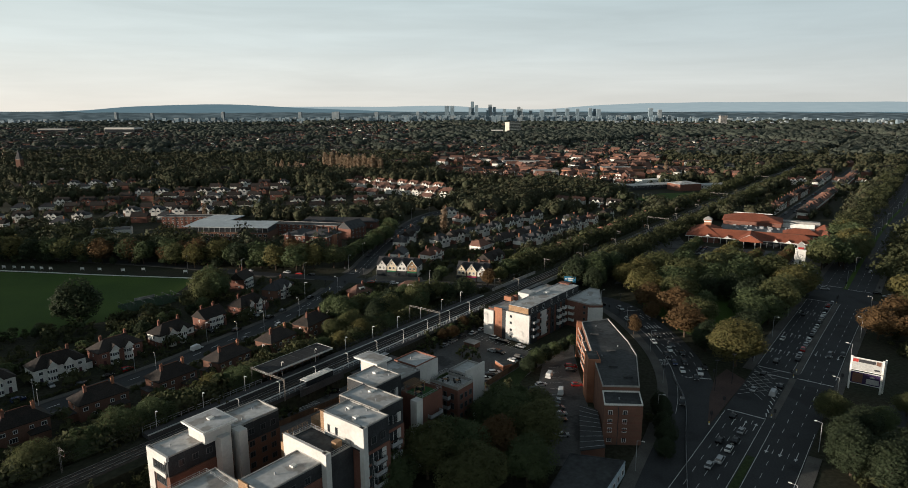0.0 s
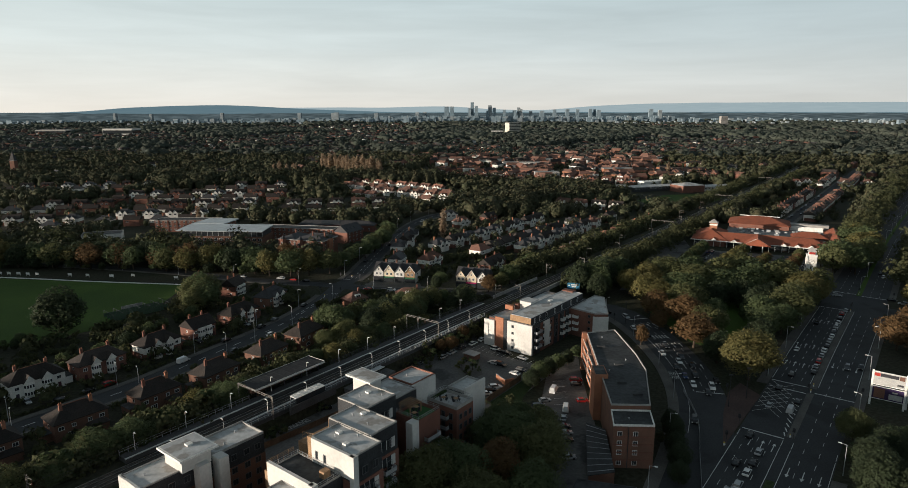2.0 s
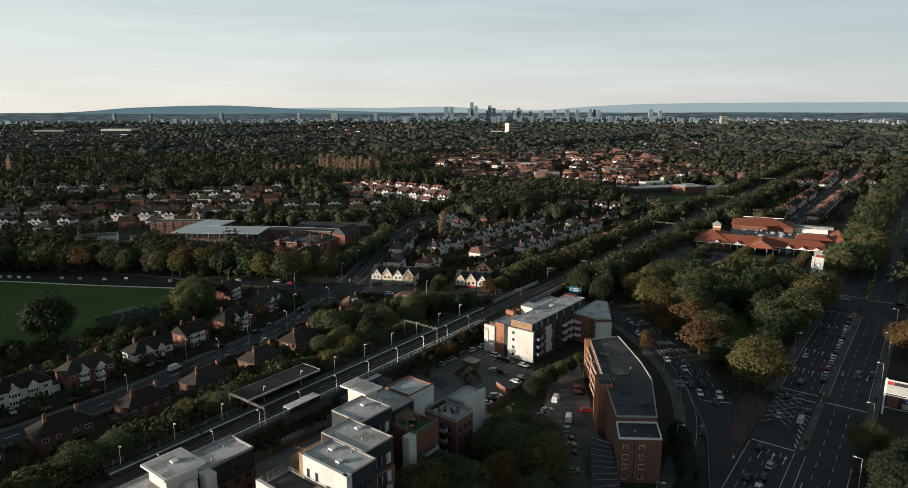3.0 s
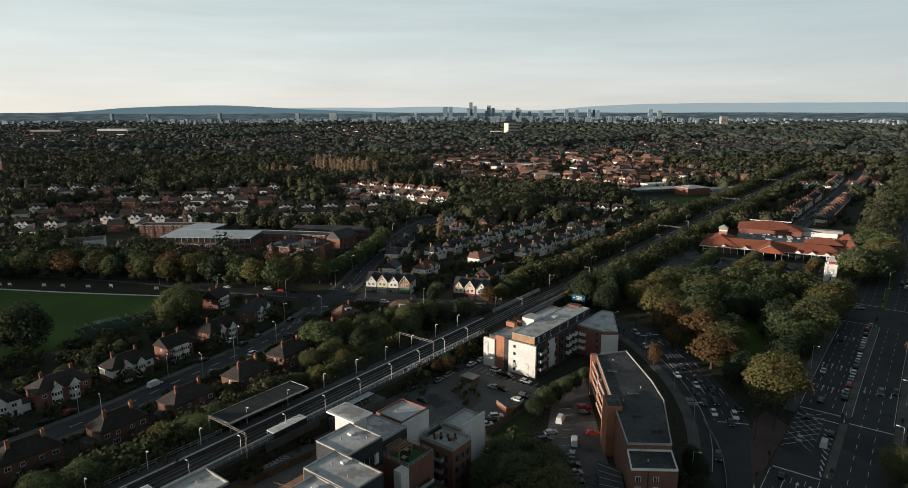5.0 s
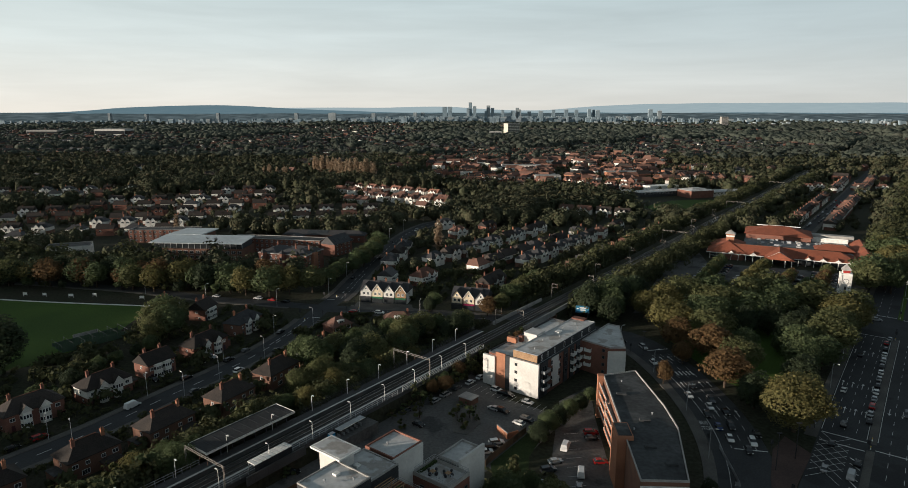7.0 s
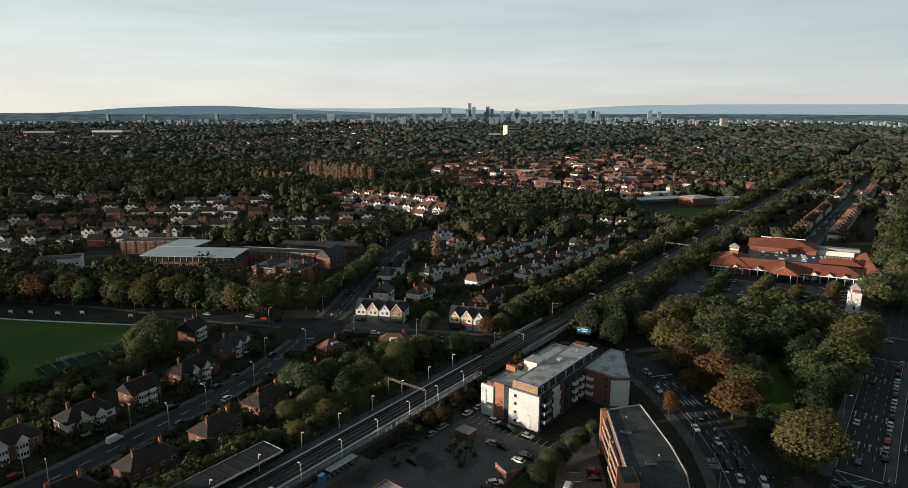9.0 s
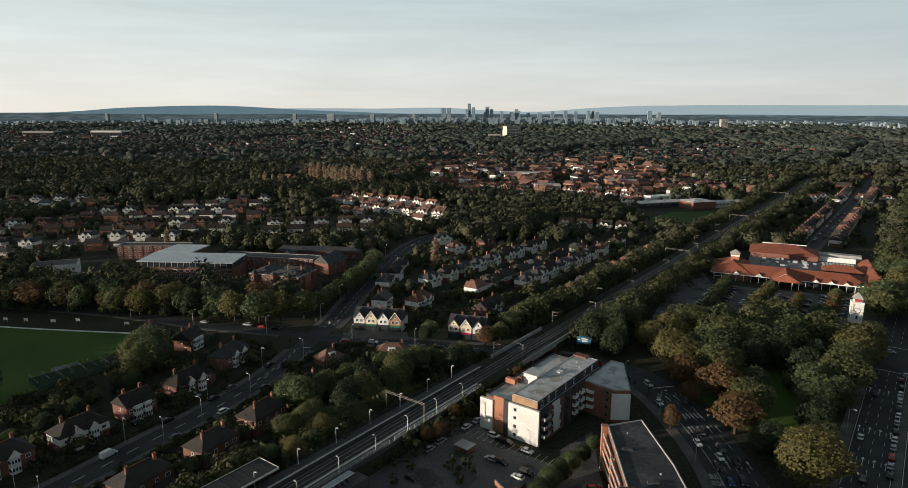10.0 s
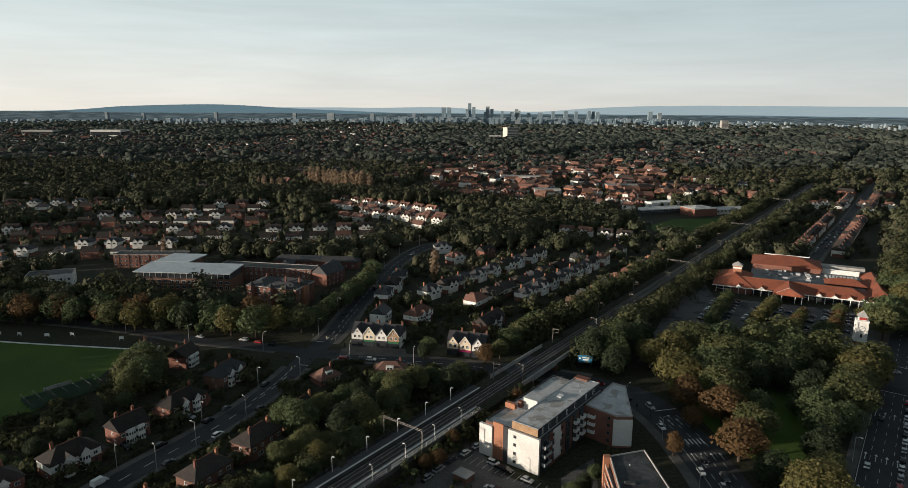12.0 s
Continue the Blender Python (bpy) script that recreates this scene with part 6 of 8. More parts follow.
HOUSES = []


def house(kind, x, y, turn, scale=1.0):
    m = pose(x, y, 0, 0, 0, turn)
    HOUSES.append((x, y))
    if kind not in used:
        used.add(kind)
        MASTERS[kind].matrix_basis = m
        return
    copy_thing(MASTERS[kind], m)


def street_of(kinds, a, b, gap=19.0, back=14.0, both=True, skip=0.08):
    """Houses along both sides of a street from a to b."""
    a, b = Vector((*a, 0)), Vector((*b, 0))
    w = (b - a).normalized()
    left = Vector((-w.y, w.x, 0))
    h = math.degrees(math.atan2(w.y, w.x))
    for i in range(int((b - a).length / gap)):
        for side in ((1, -1) if both else (1,)):
            if hr.random() < skip:
                continue
            p = a + w * (gap * (i + 0.5) + hr.uniform(-1, 1)) + left * side * (back + hr.uniform(-1, 1))
            house(hr.choice(kinds), p.x, p.y, (h if side > 0 else h + 180) + hr.uniform(-4, 4))


# between the north road and the railway
street_of([3, 2, 1, 4], (36, 424), (130, 566), 16, 12.5, skip=0.05)
street_of([3, 3, 4, 1], (-22, 424), (64, 548), 16.5, 12.5, skip=0.1)
street_of([1, 0, 3], (64, 634), (142, 602), 17, 9, False, skip=0.0)
street_of([3, 3, 4], (-44, 420), (-38, 500), 22, 10, False)
for kind, x, y, turn in ((1, -17, 526, 40), (2, 6, 548, 50), (4, -30, 560, 20)):
    house(kind, x, y, turn)
# sunlit crescents beyond
street_of([0, 0, 1], (-182, 812), (4, 698), 18.5, 13, skip=0.16)
street_of([0, 0, 1, 0], (-140, 722), (-34, 662), 18.5, 12, skip=0.16)
street_of([3, 0, 3], (-196, 606), (-92, 628), 21, 15)
street_of([2, 4, 3, 4], (-330, 596), (-214, 616), 22, 16)
street_of([2, 3, 4, 4], (-330, 540), (-236, 552), 22, 14)
street_of([2, 4, 3], (-390, 668), (-206, 690), 22, 16)
street_of([2, 4, 3], (-330, 752), (-220, 766), 23, 16)
street_of([2, 4, 3], (-450, 584), (-350, 610), 23, 15)
street_of([4, 3], (-430, 500), (-320, 516), 24, 14)
street_of([0, 1, 2], (92, 870), (196, 796), 19, 14)
street_of([1, 2, 3], (-90, 962), (70, 850), 21, 14, skip=0.25)
street_of([2, 4, 4, 3], (-560, 730), (-400, 770), 23, 16)


def terrace_row(line, s0, s1, d, gap, turn, kinds):
    s = s0
    while s < s1:
        a, h, n = along(line, s)
        p = a + n * d
        house(hr.choice(kinds), p.x, p.y, h + turn)
        s += gap


terrace_row(TERRACE, 66, 262, 10.0, 15.4, 0, [1, 1, 3, 2])
terrace_row(TERRACE, 62, 258, -10.0, 15.4, 180, [1, 1, 2, 3])
for x, y in ((386, 822), (404, 835), (424, 830), (446, 826), (470, 818)):
    house(1, x, y, -8)
terrace_row(TERRACE, 330, 460, 10.5, 16.4, 0, [4, 3])
terrace_row(TERRACE, 330, 500, -10.5, 16.4, 180, [1, 3])

# ---------------------------------------------------------------- trees
def icosphere(level):
    bm = bmesh.new()
    bmesh.ops.create_icosphere(bm, subdivisions=level, radius=1.0)
    v = np.array([q.co[:] for q in bm.verts])
    bm.verts.index_update()
    f = np.array([[q.index for q in face.verts] for face in bm.faces])
    bm.free()
    return v, f


def tree_meshes(seed, high, spread, kind, leaves=13000, size=0.178, base=0.16, shape="round"):
    """A trunk with limbs, and a crown of small leaf clumps set over many overlapping lobes."""
    r = np.random.default_rng(seed)
    lobes = []
    n = {"round": 130, "poplar": 14, "bush": 9}[shape]
    for k in range(n):
        if shape == "poplar":
            t = k / (n - 1)
            rad = spread * (0.55 + 0.45 * math.sin(math.pi * (0.15 + 0.8 * t))) * 0.8
            lobes.append((r.normal(0, 0.12 * spread), r.normal(0, 0.12 * spread), high * (0.12 + 0.8 * t), rad, rad * 1.3))
            continue
        a, q = r.uniform(0, 2 * math.pi), r.uniform(0, 1) ** 0.4 * 0.8
        t = r.uniform(0, 1)
        wide = math.sin(math.pi * (0.25 + 0.62 * t))
        rad = spread * r.uniform(0.09, 0.20)
        lobes.append((q * spread * wide * math.cos(a), q * spread * wide * math.sin(a), high * (base + 0.14 + (0.98 - base - 0.26) * t), rad, rad * r.uniform(0.65, 0.9)))
    lobes = np.array(lobes)
    w = lobes[:, 3] ** 2
    which = r.choice(len(lobes), leaves, p=w / w.sum())
    L = lobes[which]
    d = r.normal(size=(leaves, 3))
    d[:, 2] += 0.25
    d /= np.linalg.norm(d, axis=1)[:, None]
    out = 0.55 + 0.6 * r.random(leaves)
    c = L[:, :3] + d * np.stack([L[:, 3], L[:, 3], L[:, 4]], 1) * out[:, None]
    if shape == "round":
        # a third of the clumps close the gaps over the whole crown
        k = int(leaves * 0.4)
        wave = 1 + 0.13 * np.sin(4.1 * d[:k, 0] + seed) + 0.11 * np.sin(5.3 * d[:k, 1] + 2 * d[:k, 2]) + 0.08 * r.normal(size=k)
        c[:k] = np.array([0, 0, high * (0.56 + 0.25 * base)]) + d[:k] * np.array([spread * 0.84, spread * 0.84, high * (0.41 - 0.3 * base)]) * wave[:, None]
    mid = np.array([0, 0, high * (0.45 + base / 2)])
    away = (c - mid) / np.linalg.norm(c - mid, axis=1)[:, None]
    nrm = 0.4 * d + 0.8 * away + 0.5 * r.normal(size=(leaves, 3))
    nrm /= np.linalg.norm(nrm, axis=1)[:, None]
    t1 = np.cross(nrm, r.normal(size=(leaves, 3)))
    t1 /= np.linalg.norm(t1, axis=1)[:, None]
    t2 = np.cross(nrm, t1)
    s = (size * r.uniform(0.6, 1.35, leaves))[:, None]
    bend = nrm * s * 0.25
    v = np.stack([c - t1 * s - t2 * s * 0.8 - bend, c + t1 * s * 1.1 - t2 * s * 0.5, c - t1 * s * 0.2 + t2 * s * 1.2 - bend], 1).reshape(-1, 3)
    d = bpy.data.meshes.new("crown")
    d.from_pydata(v.tolist(), [], np.arange(3 * leaves).reshape(-1, 3).tolist())
    d.materials.append(M["leaf_" + kind])
    sh = Shape()
    sh.tube((0, 0, -0.2), (0.1, 0.05, high * 0.45), 0.026 * high, 0.015 * high, 7)
    sh.tube((0.1, 0.05, high * 0.45), (0, 0, high * 0.8), 0.015 * high, 0.004 * high, 6)
    for k in range(5):
        a = 2 * math.pi * k / 5 + r.uniform(-0.4, 0.4)
        z = high * r.uniform(0.28, 0.5)
        sh.tube((0, 0, z), (spread * 0.55 * math.cos(a), spread * 0.55 * math.sin(a), z + high * r.uniform(0.15, 0.3)), 0.011 * high, 0.004 * high, 5)
    return sh.mesh("trunk", "bark"), d


TREES = {}


def tree_kind(name, label, count, **kw):
    """Close-grown meshes for the nearer trees, coarser ones for those farther off."""
    TREES[name] = []
    for k in range(count):
        seed = 100 + 17 * k + len(TREES) * 7
        fine = tree_meshes(seed=seed, **kw)
        n, size = kw.get("leaves", 13000), kw.get("size", 0.178)
        half = dict(kw, leaves=int(n * 0.38), size=size * 1.55)
        rough = dict(kw, leaves=int(n * 0.17), size=size * 2.2)
        TREES[name].append((*fine, label, kw["high"], tree_meshes(seed=seed, **half)[1], tree_meshes(seed=seed, **rough)[1]))


tree_kind("green", "broad green deciduous tree in early autumn leaf", 3, high=14, spread=6.0, kind="green")
tree_kind("olive", "broad olive-green deciduous tree turning yellow", 3, high=14, spread=6.2, kind="olive")
tree_kind("gold", "rounded tree with golden autumn leaves", 2, high=13, spread=5.8, kind="gold")
tree_kind("rust", "broad tree with rusty brown autumn leaves", 2, high=13, spread=5.6, kind="rust")
tree_kind("dark", "dense dark green tree in full leaf", 2, high=13, spread=5.2, kind="dark", base=0.05)
tree_kind("poplar", "tall narrow poplar with tan autumn leaves", 2, high=22, spread=2.6, kind="tan", leaves=2600, size=0.34, shape="poplar")
tree_kind("bush", "low green shrub on rough ground", 2, high=5, spread=2.8, kind="green", leaves=1300, size=0.27, base=0.05, shape="bush")
tree_kind("goldbush", "low yellowing shrub on rough ground", 2, high=5, spread=2.8, kind="olive", leaves=1300, size=0.27, base=0.05, shape="bush")
tr = random.Random(11)


def tree(kind, x, y, high=None, z=0.0, wide=1.0, group=""):
    """Plants a tree of a kind at a place, grown to a height."""
    k = tr.randrange(len(TREES[kind]))
    trunk, crown, label, h, half, rough = TREES[kind][k]
    s = (high or h * tr.uniform(0.85, 1.15)) / h
    wide *= 1.2
    s *= 1.05
    ob = thing("shrub" if "bush" in kind else "tree", label, "shrub" if "bush" in kind else "tree", group)
    ob.matrix_basis = pose(x, y, z, 0, 0, tr.uniform(0, 360)) @ Matrix.Diagonal((s * wide, s * wide, s, 1))
    part("trunk", trunk, ob)
    far = math.hypot(x, y - 40)
    part("crown", crown if far < 225 else half if far < 330 else rough, ob)
    return ob


STUFF = []


def belt(kinds, pts, width, count, lo, hi, z=0.0, stuff=False):
    """Trees strewn along a line; far belts are gathered to be joined later."""
    line = smooth_line(pts)
    n = length_of(line)
    for i in range(count):
        a, _, left = along(line, n * (i + tr.uniform(0.1, 0.9)) / count)
        p = a + left * tr.uniform(-width / 2, width / 2)
        if stuff:
            h = tr.uniform(lo, hi) + z
            STUFF.append((p.x, p.y, h, h * tr.uniform(0.42, 0.56)))
        else:
            tree(tr.choice(kinds), p.x, p.y, tr.uniform(lo, hi), z, tr.uniform(0.9, 1.2))


def rpt(s, d):
    return rail(s, d)[:2]


# along the railway
belt(["green", "olive", "bush", "green", "goldbush"], [rpt(-330, 16), rpt(-230, 15), rpt(-128, 14)], 8, 34, 6, 11, 0.5)
belt(["green", "olive", "goldbush", "gold"], [rpt(-150, 18.5), rpt(-96, 18), rpt(-84, 13), rpt(-30, 13)], 7, 24, 6, 9, 0.8)
belt(["green", "dark", "olive"], [rpt(-80, 22), rpt(-20, 24), rpt(10, 15)], 12, 20, 7, 12, 0.3)
belt(["bush", "goldbush", "rust"], [rpt(-60, -12.5), rpt(20, -12)], 4, 16, 3.5, 6, 1.5)
belt(["bush", "goldbush", "bush"], [rpt(-134, -11), rpt(-128, -11)], 2, 3, 2.5, 3.5, 0)
belt(["bush", "goldbush"], [rpt(-72, -12), rpt(-60, -12)], 3, 4, 2.5, 4.5, 0.8)
belt(["green", "olive", "green", "dark"], [rpt(62, 14.5), rpt(110, 15.5), rpt(160, 15.5)], 8, 34, 9, 13, 1.5, True)
belt(["green"], [rpt(160, 16), rpt(300, 17), rpt(520, 17), rpt(840, 17)], 10, 170, 7, 11, 2.0, True)
belt(["green", "olive", "green", "dark"], [rpt(60, -17.5), rpt(110, -17), rpt(150, -17)], 8, 32, 9, 13, 1.5, True)
belt(["green"], [rpt(150, -17.5), rpt(300, -18), rpt(520, -18), rpt(840, -18)], 9, 160, 7, 10.5, 2.0, True)
belt(["dark", "green"], [rpt(56, -24), rpt(96, -24)], 14, 12, 11, 16)
belt(["green"], [rpt(-330, 12), rpt(-140, 12)], 7, 90, 6, 10, 1.0, True)
belt(["green"], [rpt(-132, 18), rpt(-94, 18)], 5, 26, 6, 9, 0.6, True)
belt(["green"], [rpt(-84, 12.5), rpt(-30, 12.5)], 5, 36, 5, 8, 1.0, True)
belt(["green"], [rpt(-330, -14), rpt(-180, -14), rpt(-150, -13)], 5, 46, 3, 6, 0, True)
belt(["green"], [rpt(-330, 21), rpt(-200, 20), rpt(-60, 19)], 4, 110, 4, 7, 0, True)
# round the small park
PARK = [("gold", 95, 232, 16, 1.25), ("dark", 111, 263, 11, 1.1), ("olive", 107, 251, 10, 1.0), ("green", 123, 289, 13, 1.2), ("dark", 128, 305, 13, 1.2), ("green", 118, 276, 12, 1.1), ("rust", 85.4, 263, 13, 1.2), ("dark", 89, 247, 11, 1.1), ("rust", 89, 289, 13, 1.2), ("rust", 79, 299, 12, 1.1), ("gold", 82, 319, 14, 1.3), ("olive", 138, 296, 15, 1.35),
        ("green", 128, 281, 12, 1.1), ("gold", 157, 321, 15, 1.3), ("olive", 148, 309, 14, 1.2), ("olive", 107, 336, 16, 1.25), ("green", 118, 331, 15, 1.2), ("green", 132, 332, 15, 1.2), ("olive", 153, 343, 16, 1.25),
        ("olive", 142, 360, 16, 1.2), ("green", 98, 322, 15, 1.2), ("olive", 95, 305, 14, 1.2), ("gold", 86, 344, 14, 1.2), ("olive", 97, 352, 16, 1.2), ("green", 111, 352, 16, 1.2), ("olive", 126, 350, 16, 1.2), ("green", 141, 346, 15, 1.2),
        ("olive", 167, 333, 15, 1.2), ("gold", 170, 344, 8.5, 1.1), ("green", 156, 356, 12, 1.2), ("dark", 112, 316, 12, 1.1), ("dark", 124, 318, 12, 1.1), ("olive", 96, 277, 12, 1.15), ("green", 103, 292, 11, 1.0), ("dark", 140, 322, 11, 1.0),
        ("rust", 64.6, 265, 8, 0.7), ("rust", 77, 284, 8, 0.9), ("gold", 76, 340, 12, 1.1), ("green", 119, 298, 6, 0.9)]
for kind, x, y, h, wide in PARK:
    tree(kind, x, y, h * 1.05, 0, wide)
# store car park rows, and beside the dual carriageway
for (x0, y0), (x1, y1), n, kinds in (((119, 391), (150, 446), 8, ["green", "olive"]), ((139, 388), (171, 432), 7, ["olive", "gold"]), ((156, 380), (179, 416), 6, ["gold", "olive", "rust"]), ((176, 380), (200, 418), 6, ["gold", "rust", "olive"])):
    for k in range(n):
        t = (k + 0.5) / n
        tree(kinds[k % len(kinds)], x0 + (x1 - x0) * t, y0 + (y1 - y0) * t, tr.uniform(6.5, 9))
for x, y, kind in ((206, 404, "gold"), (150, 372, "olive"), (168, 374, "green")):
    tree(kind, x, y, tr.uniform(9, 12))
tree("green", 212, 396, 18, 0, 1.3)
belt(["olive", "green", "gold"], [(206, 378), (240, 425), (262, 470)], 14, 16, 13, 18)
belt(["olive", "green"], [(275, 490), (360, 610), (450, 740), (600, 960)], 18, 80, 11, 16, 0, True)
belt(["olive", "green", "gold"], [(196, 285), (215, 320)], 16, 3, 12, 15)
belt(["olive", "green", "rust"], [(225, 345), (300, 450), (420, 610), (620, 900)], 22, 130, 11, 17, 0, True)
# the five dark trees: deep green leaves, with shade partly in the colour
for kind, x, y, h in (("rust", 166, 264, 13), ("rust", 180, 274, 14), ("rust", 176, 256, 13), ("gold", 192, 284, 13), ("dark", 110, 176, 10), ("dark", 103, 171, 10), ("dark", 98, 159, 12), ("dark", 112, 161, 11), ("dark", 104, 152, 12), ("olive", 108, 189, 9), ("green", 119, 182, 8),
                      ("olive", 134, 194, 7), ("green", 141, 190, 8), ("olive", 150, 200, 9)):
    tree(kind, x, y, h * 1.05, 0, 1.15)
belt(["green"], [(along(TERRACE, q)[0].x + 27 * along(TERRACE, q)[2].x, along(TERRACE, q)[0].y + 27 * along(TERRACE, q)[2].y) for q in (30, 120, 220)], 6, 46, 4, 7, 0, True)
# tall trees added out of view in the west, to shade the cricket ground
belt(["green"], [(-300, 60), (-330, 190), (-372, 300), (-420, 420)], 26, 90, 20, 26, 0, True)
belt(["green"], [(-250, 20), (-268, 120), (-292, 170)], 18, 40, 18, 24, 0, True)
# between the flats and round the lane
for kind, x, y, h in (("olive", -14, 152, 15), ("green", -5, 157, 14), ("green", -13, 163, 12), ("rust", 4, 160, 13), ("green", 9, 172, 15), ("olive", 15, 166, 15), ("olive", 0, 146, 13), ("green", 12, 150, 13), ("green", 6, 186, 11),
                      ("green", -22, 142, 12), ("olive", 17, 180, 12), ("green", 2, 176, 12), ("olive", -4, 140, 13), ("green", 12, 192, 8), ("dark", 17, 222, 6.5), ("green", 20, 227, 7), ("dark", 24, 232, 6.5), ("green", 28, 238, 6), ("dark", 32, 243, 5.5), ("green", 36, 249, 5)):
    tree(kind, x, y, h)
for x, y in ((-24, 228), (-20, 236), (-8, 236), (-6, 230), (-10, 262), (44, 262), (42, 256), (46, 250), (-44, 192), (-60, 186), (-52, 200)):
    tree(tr.choice(["bush", "goldbush"]), x, y, tr.uniform(3, 5.5))
for x, y, h in ((57, 194, 6), (56, 187, 7), (54, 179, 6.5), (53, 172, 7), (51, 165, 6)):
    tree("dark", x, y, h)
# cricket ground edge, gardens and the lone tree
tree("dark", -184, 268, 19, 0, 1.2)
belt(["green", "dark", "green", "olive", "rust", "dark", "gold"], [(-370, 400), (-290, 388), (-215, 388), (-150, 380), (-106, 374)], 16, 30, 11, 16)
belt(["dark", "green", "bush", "goldbush"], [(-330, 383), (-270, 378), (-210, 377), (-150, 371), (-112, 367)], 4, 16, 4, 8)
belt(["dark", "green", "olive"], [(-400, 424), (-300, 418), (-240, 414), (-180, 408)], 22, 60, 11, 16, 0, True)
belt(["green", "olive", "olive", "green"], [(-92, 372), (-84, 400), (-76, 440), (-72, 480)], 7, 15, 9, 14)
belt(["olive", "green"], [(-142, 296), (-136, 304), (-146, 320)], 10, 6, 12, 15)
belt(["bush", "green", "dark"], [(-250, 205), (-210, 232), (-180, 262)], 8, 22, 3, 7)
belt(["dark", "bush", "green"], [(-186, 196), (-160, 222), (-142, 262), (-134, 290)], 8, 16, 4, 7)
for kind, x, y, h in (("green", -68, 274, 12), ("green", -62, 270, 13), ("olive", -58, 280, 11), ("green", -52, 292, 9), ("dark", -48, 300, 8), ("green", -40, 306, 9), ("dark", -30, 310, 9), ("green", -20, 314, 8), ("olive", -8, 318, 9),
                      ("rust", 2, 339, 9), ("olive", 9, 346, 9), ("green", -24, 350, 8), ("dark", -26, 344, 7), ("green", 14, 356, 11), ("olive", 20, 366, 12), ("green", 26, 376, 12)):
    tree(kind, x, y, h)
belt(["green", "dark", "olive", "gold", "rust", "green"], [(-340, 388), (-250, 381), (-170, 375), (-98, 368)], 8, 20, 12, 15.5)
tree("poplar", -31, 472, 23, 0, 1.0)
belt(["poplar"], [(-242, 948), (-146, 884)], 6, 26, 24, 32)
belt(["poplar"], [(-312, 930), (-268, 900)], 6, 8, 15, 22)
tree("poplar", -236, 520, 17)
tree("poplar", 260, 940, 20)

# woods and garden trees farther off: thousands of small crowns as stuff
def far_woods(name, points, seed, level=1, lobes=0, key="farleaf"):
    """points: rows of x, y, height, spread; each tree gets side lobes as well as its main crown."""
    r = np.random.default_rng(seed)
    side = []
    for k in range(lobes):
        a, q = r.uniform(0, 2 * math.pi, len(points)), r.uniform(0.5, 0.8, len(points)) * points[:, 3]
        side.append(np.column_stack([points[:, 0] + q * np.cos(a), points[:, 1] + q * np.sin(a), points[:, 2] * r.uniform(0.6, 1.05, len(points)), points[:, 3] * r.uniform(0.45, 0.7, len(points))]))
    points = np.concatenate([points] + side)
    v, f = icosphere(level)
    n, k = len(points), len(v)
    j = 1 + 0.17 * r.normal(size=(n, k, 1))
    a = r.uniform(0, 2 * math.pi, n)
    ca, sa = np.cos(a)[:, None], np.sin(a)[:, None]
    q = v[None] * j
    x = (q[..., 0] * ca - q[..., 1] * sa) * points[:, 3:4]
    y = (q[..., 0] * sa + q[..., 1] * ca) * points[:, 3:4]
    z = (q[..., 2] * 0.5 + 0.5) * points[:, 2:3]
    V = np.stack([x + points[:, :1], y + points[:, 1:2], z], -1).reshape(-1, 3)
    F = (f[None] + (np.arange(n) * k)[:, None, None]).reshape(-1, 3)
    d = bpy.data.meshes.new(name)
    d.vertices.add(len(V))
    d.vertices.foreach_set("co", V.ravel())
    d.loops.add(F.size)
    d.loops.foreach_set("vertex_index", F.ravel())
    d.polygons.add(len(F))
    d.polygons.foreach_set("loop_start", np.arange(0, F.size, 3))
    d.polygons.foreach_set("use_smooth", np.ones(len(F), bool))
    d.materials.append(M[key])
    d.update()
    return tagged(new(name, d), "dense mixed woods and garden trees in autumn colours", "trees", kind="stuff")


def inside(poly, x, y):
    hit = False
    for (x0, y0), (x1, y1) in zip(poly, poly[1:] + poly[:1]):
        if (y0 > y) != (y1 > y) and x < (x1 - x0) * (y - y0) / (y1 - y0) + x0:
            hit = not hit
    return hit


def near_line(line, x, y, far):
    return any((p.x - x) ** 2 + (p.y - y) ** 2 < far * far for p in line)

# ---------------------------------------------------------------- the suburb to the horizon
fr = np.random.default_rng(21)
hp = np.array(HOUSES)


def terraced(x, y):
    """Where close streets of red terraces fill the middle distance."""
    return -170 + 0.06 * y < x < 330 and 860 < y < 1560


def open_ground(x, y):
    """Where roads, fields and large buildings leave no room for trees."""
    s, dd = by_rail(x, y)
    if abs(dd + 1) < 14 and s < 900:
        return True
    if y < 420 and (x > -95 or y < 395 and x < -95):
        return True
    if 60 < x < 300 and y < 545 and dd < 0:
        return True
    if 150 < x < 320 and 630 < y < 800 and dd > 10:
        return True
    if -290 < x < -70 and 425 < y < 516:
        return True
    for line, far in ((NORTH, 11), (KING, 22), (TERRACE, 9)):
        if near_line(line, x, y, far):
            return True
    return False


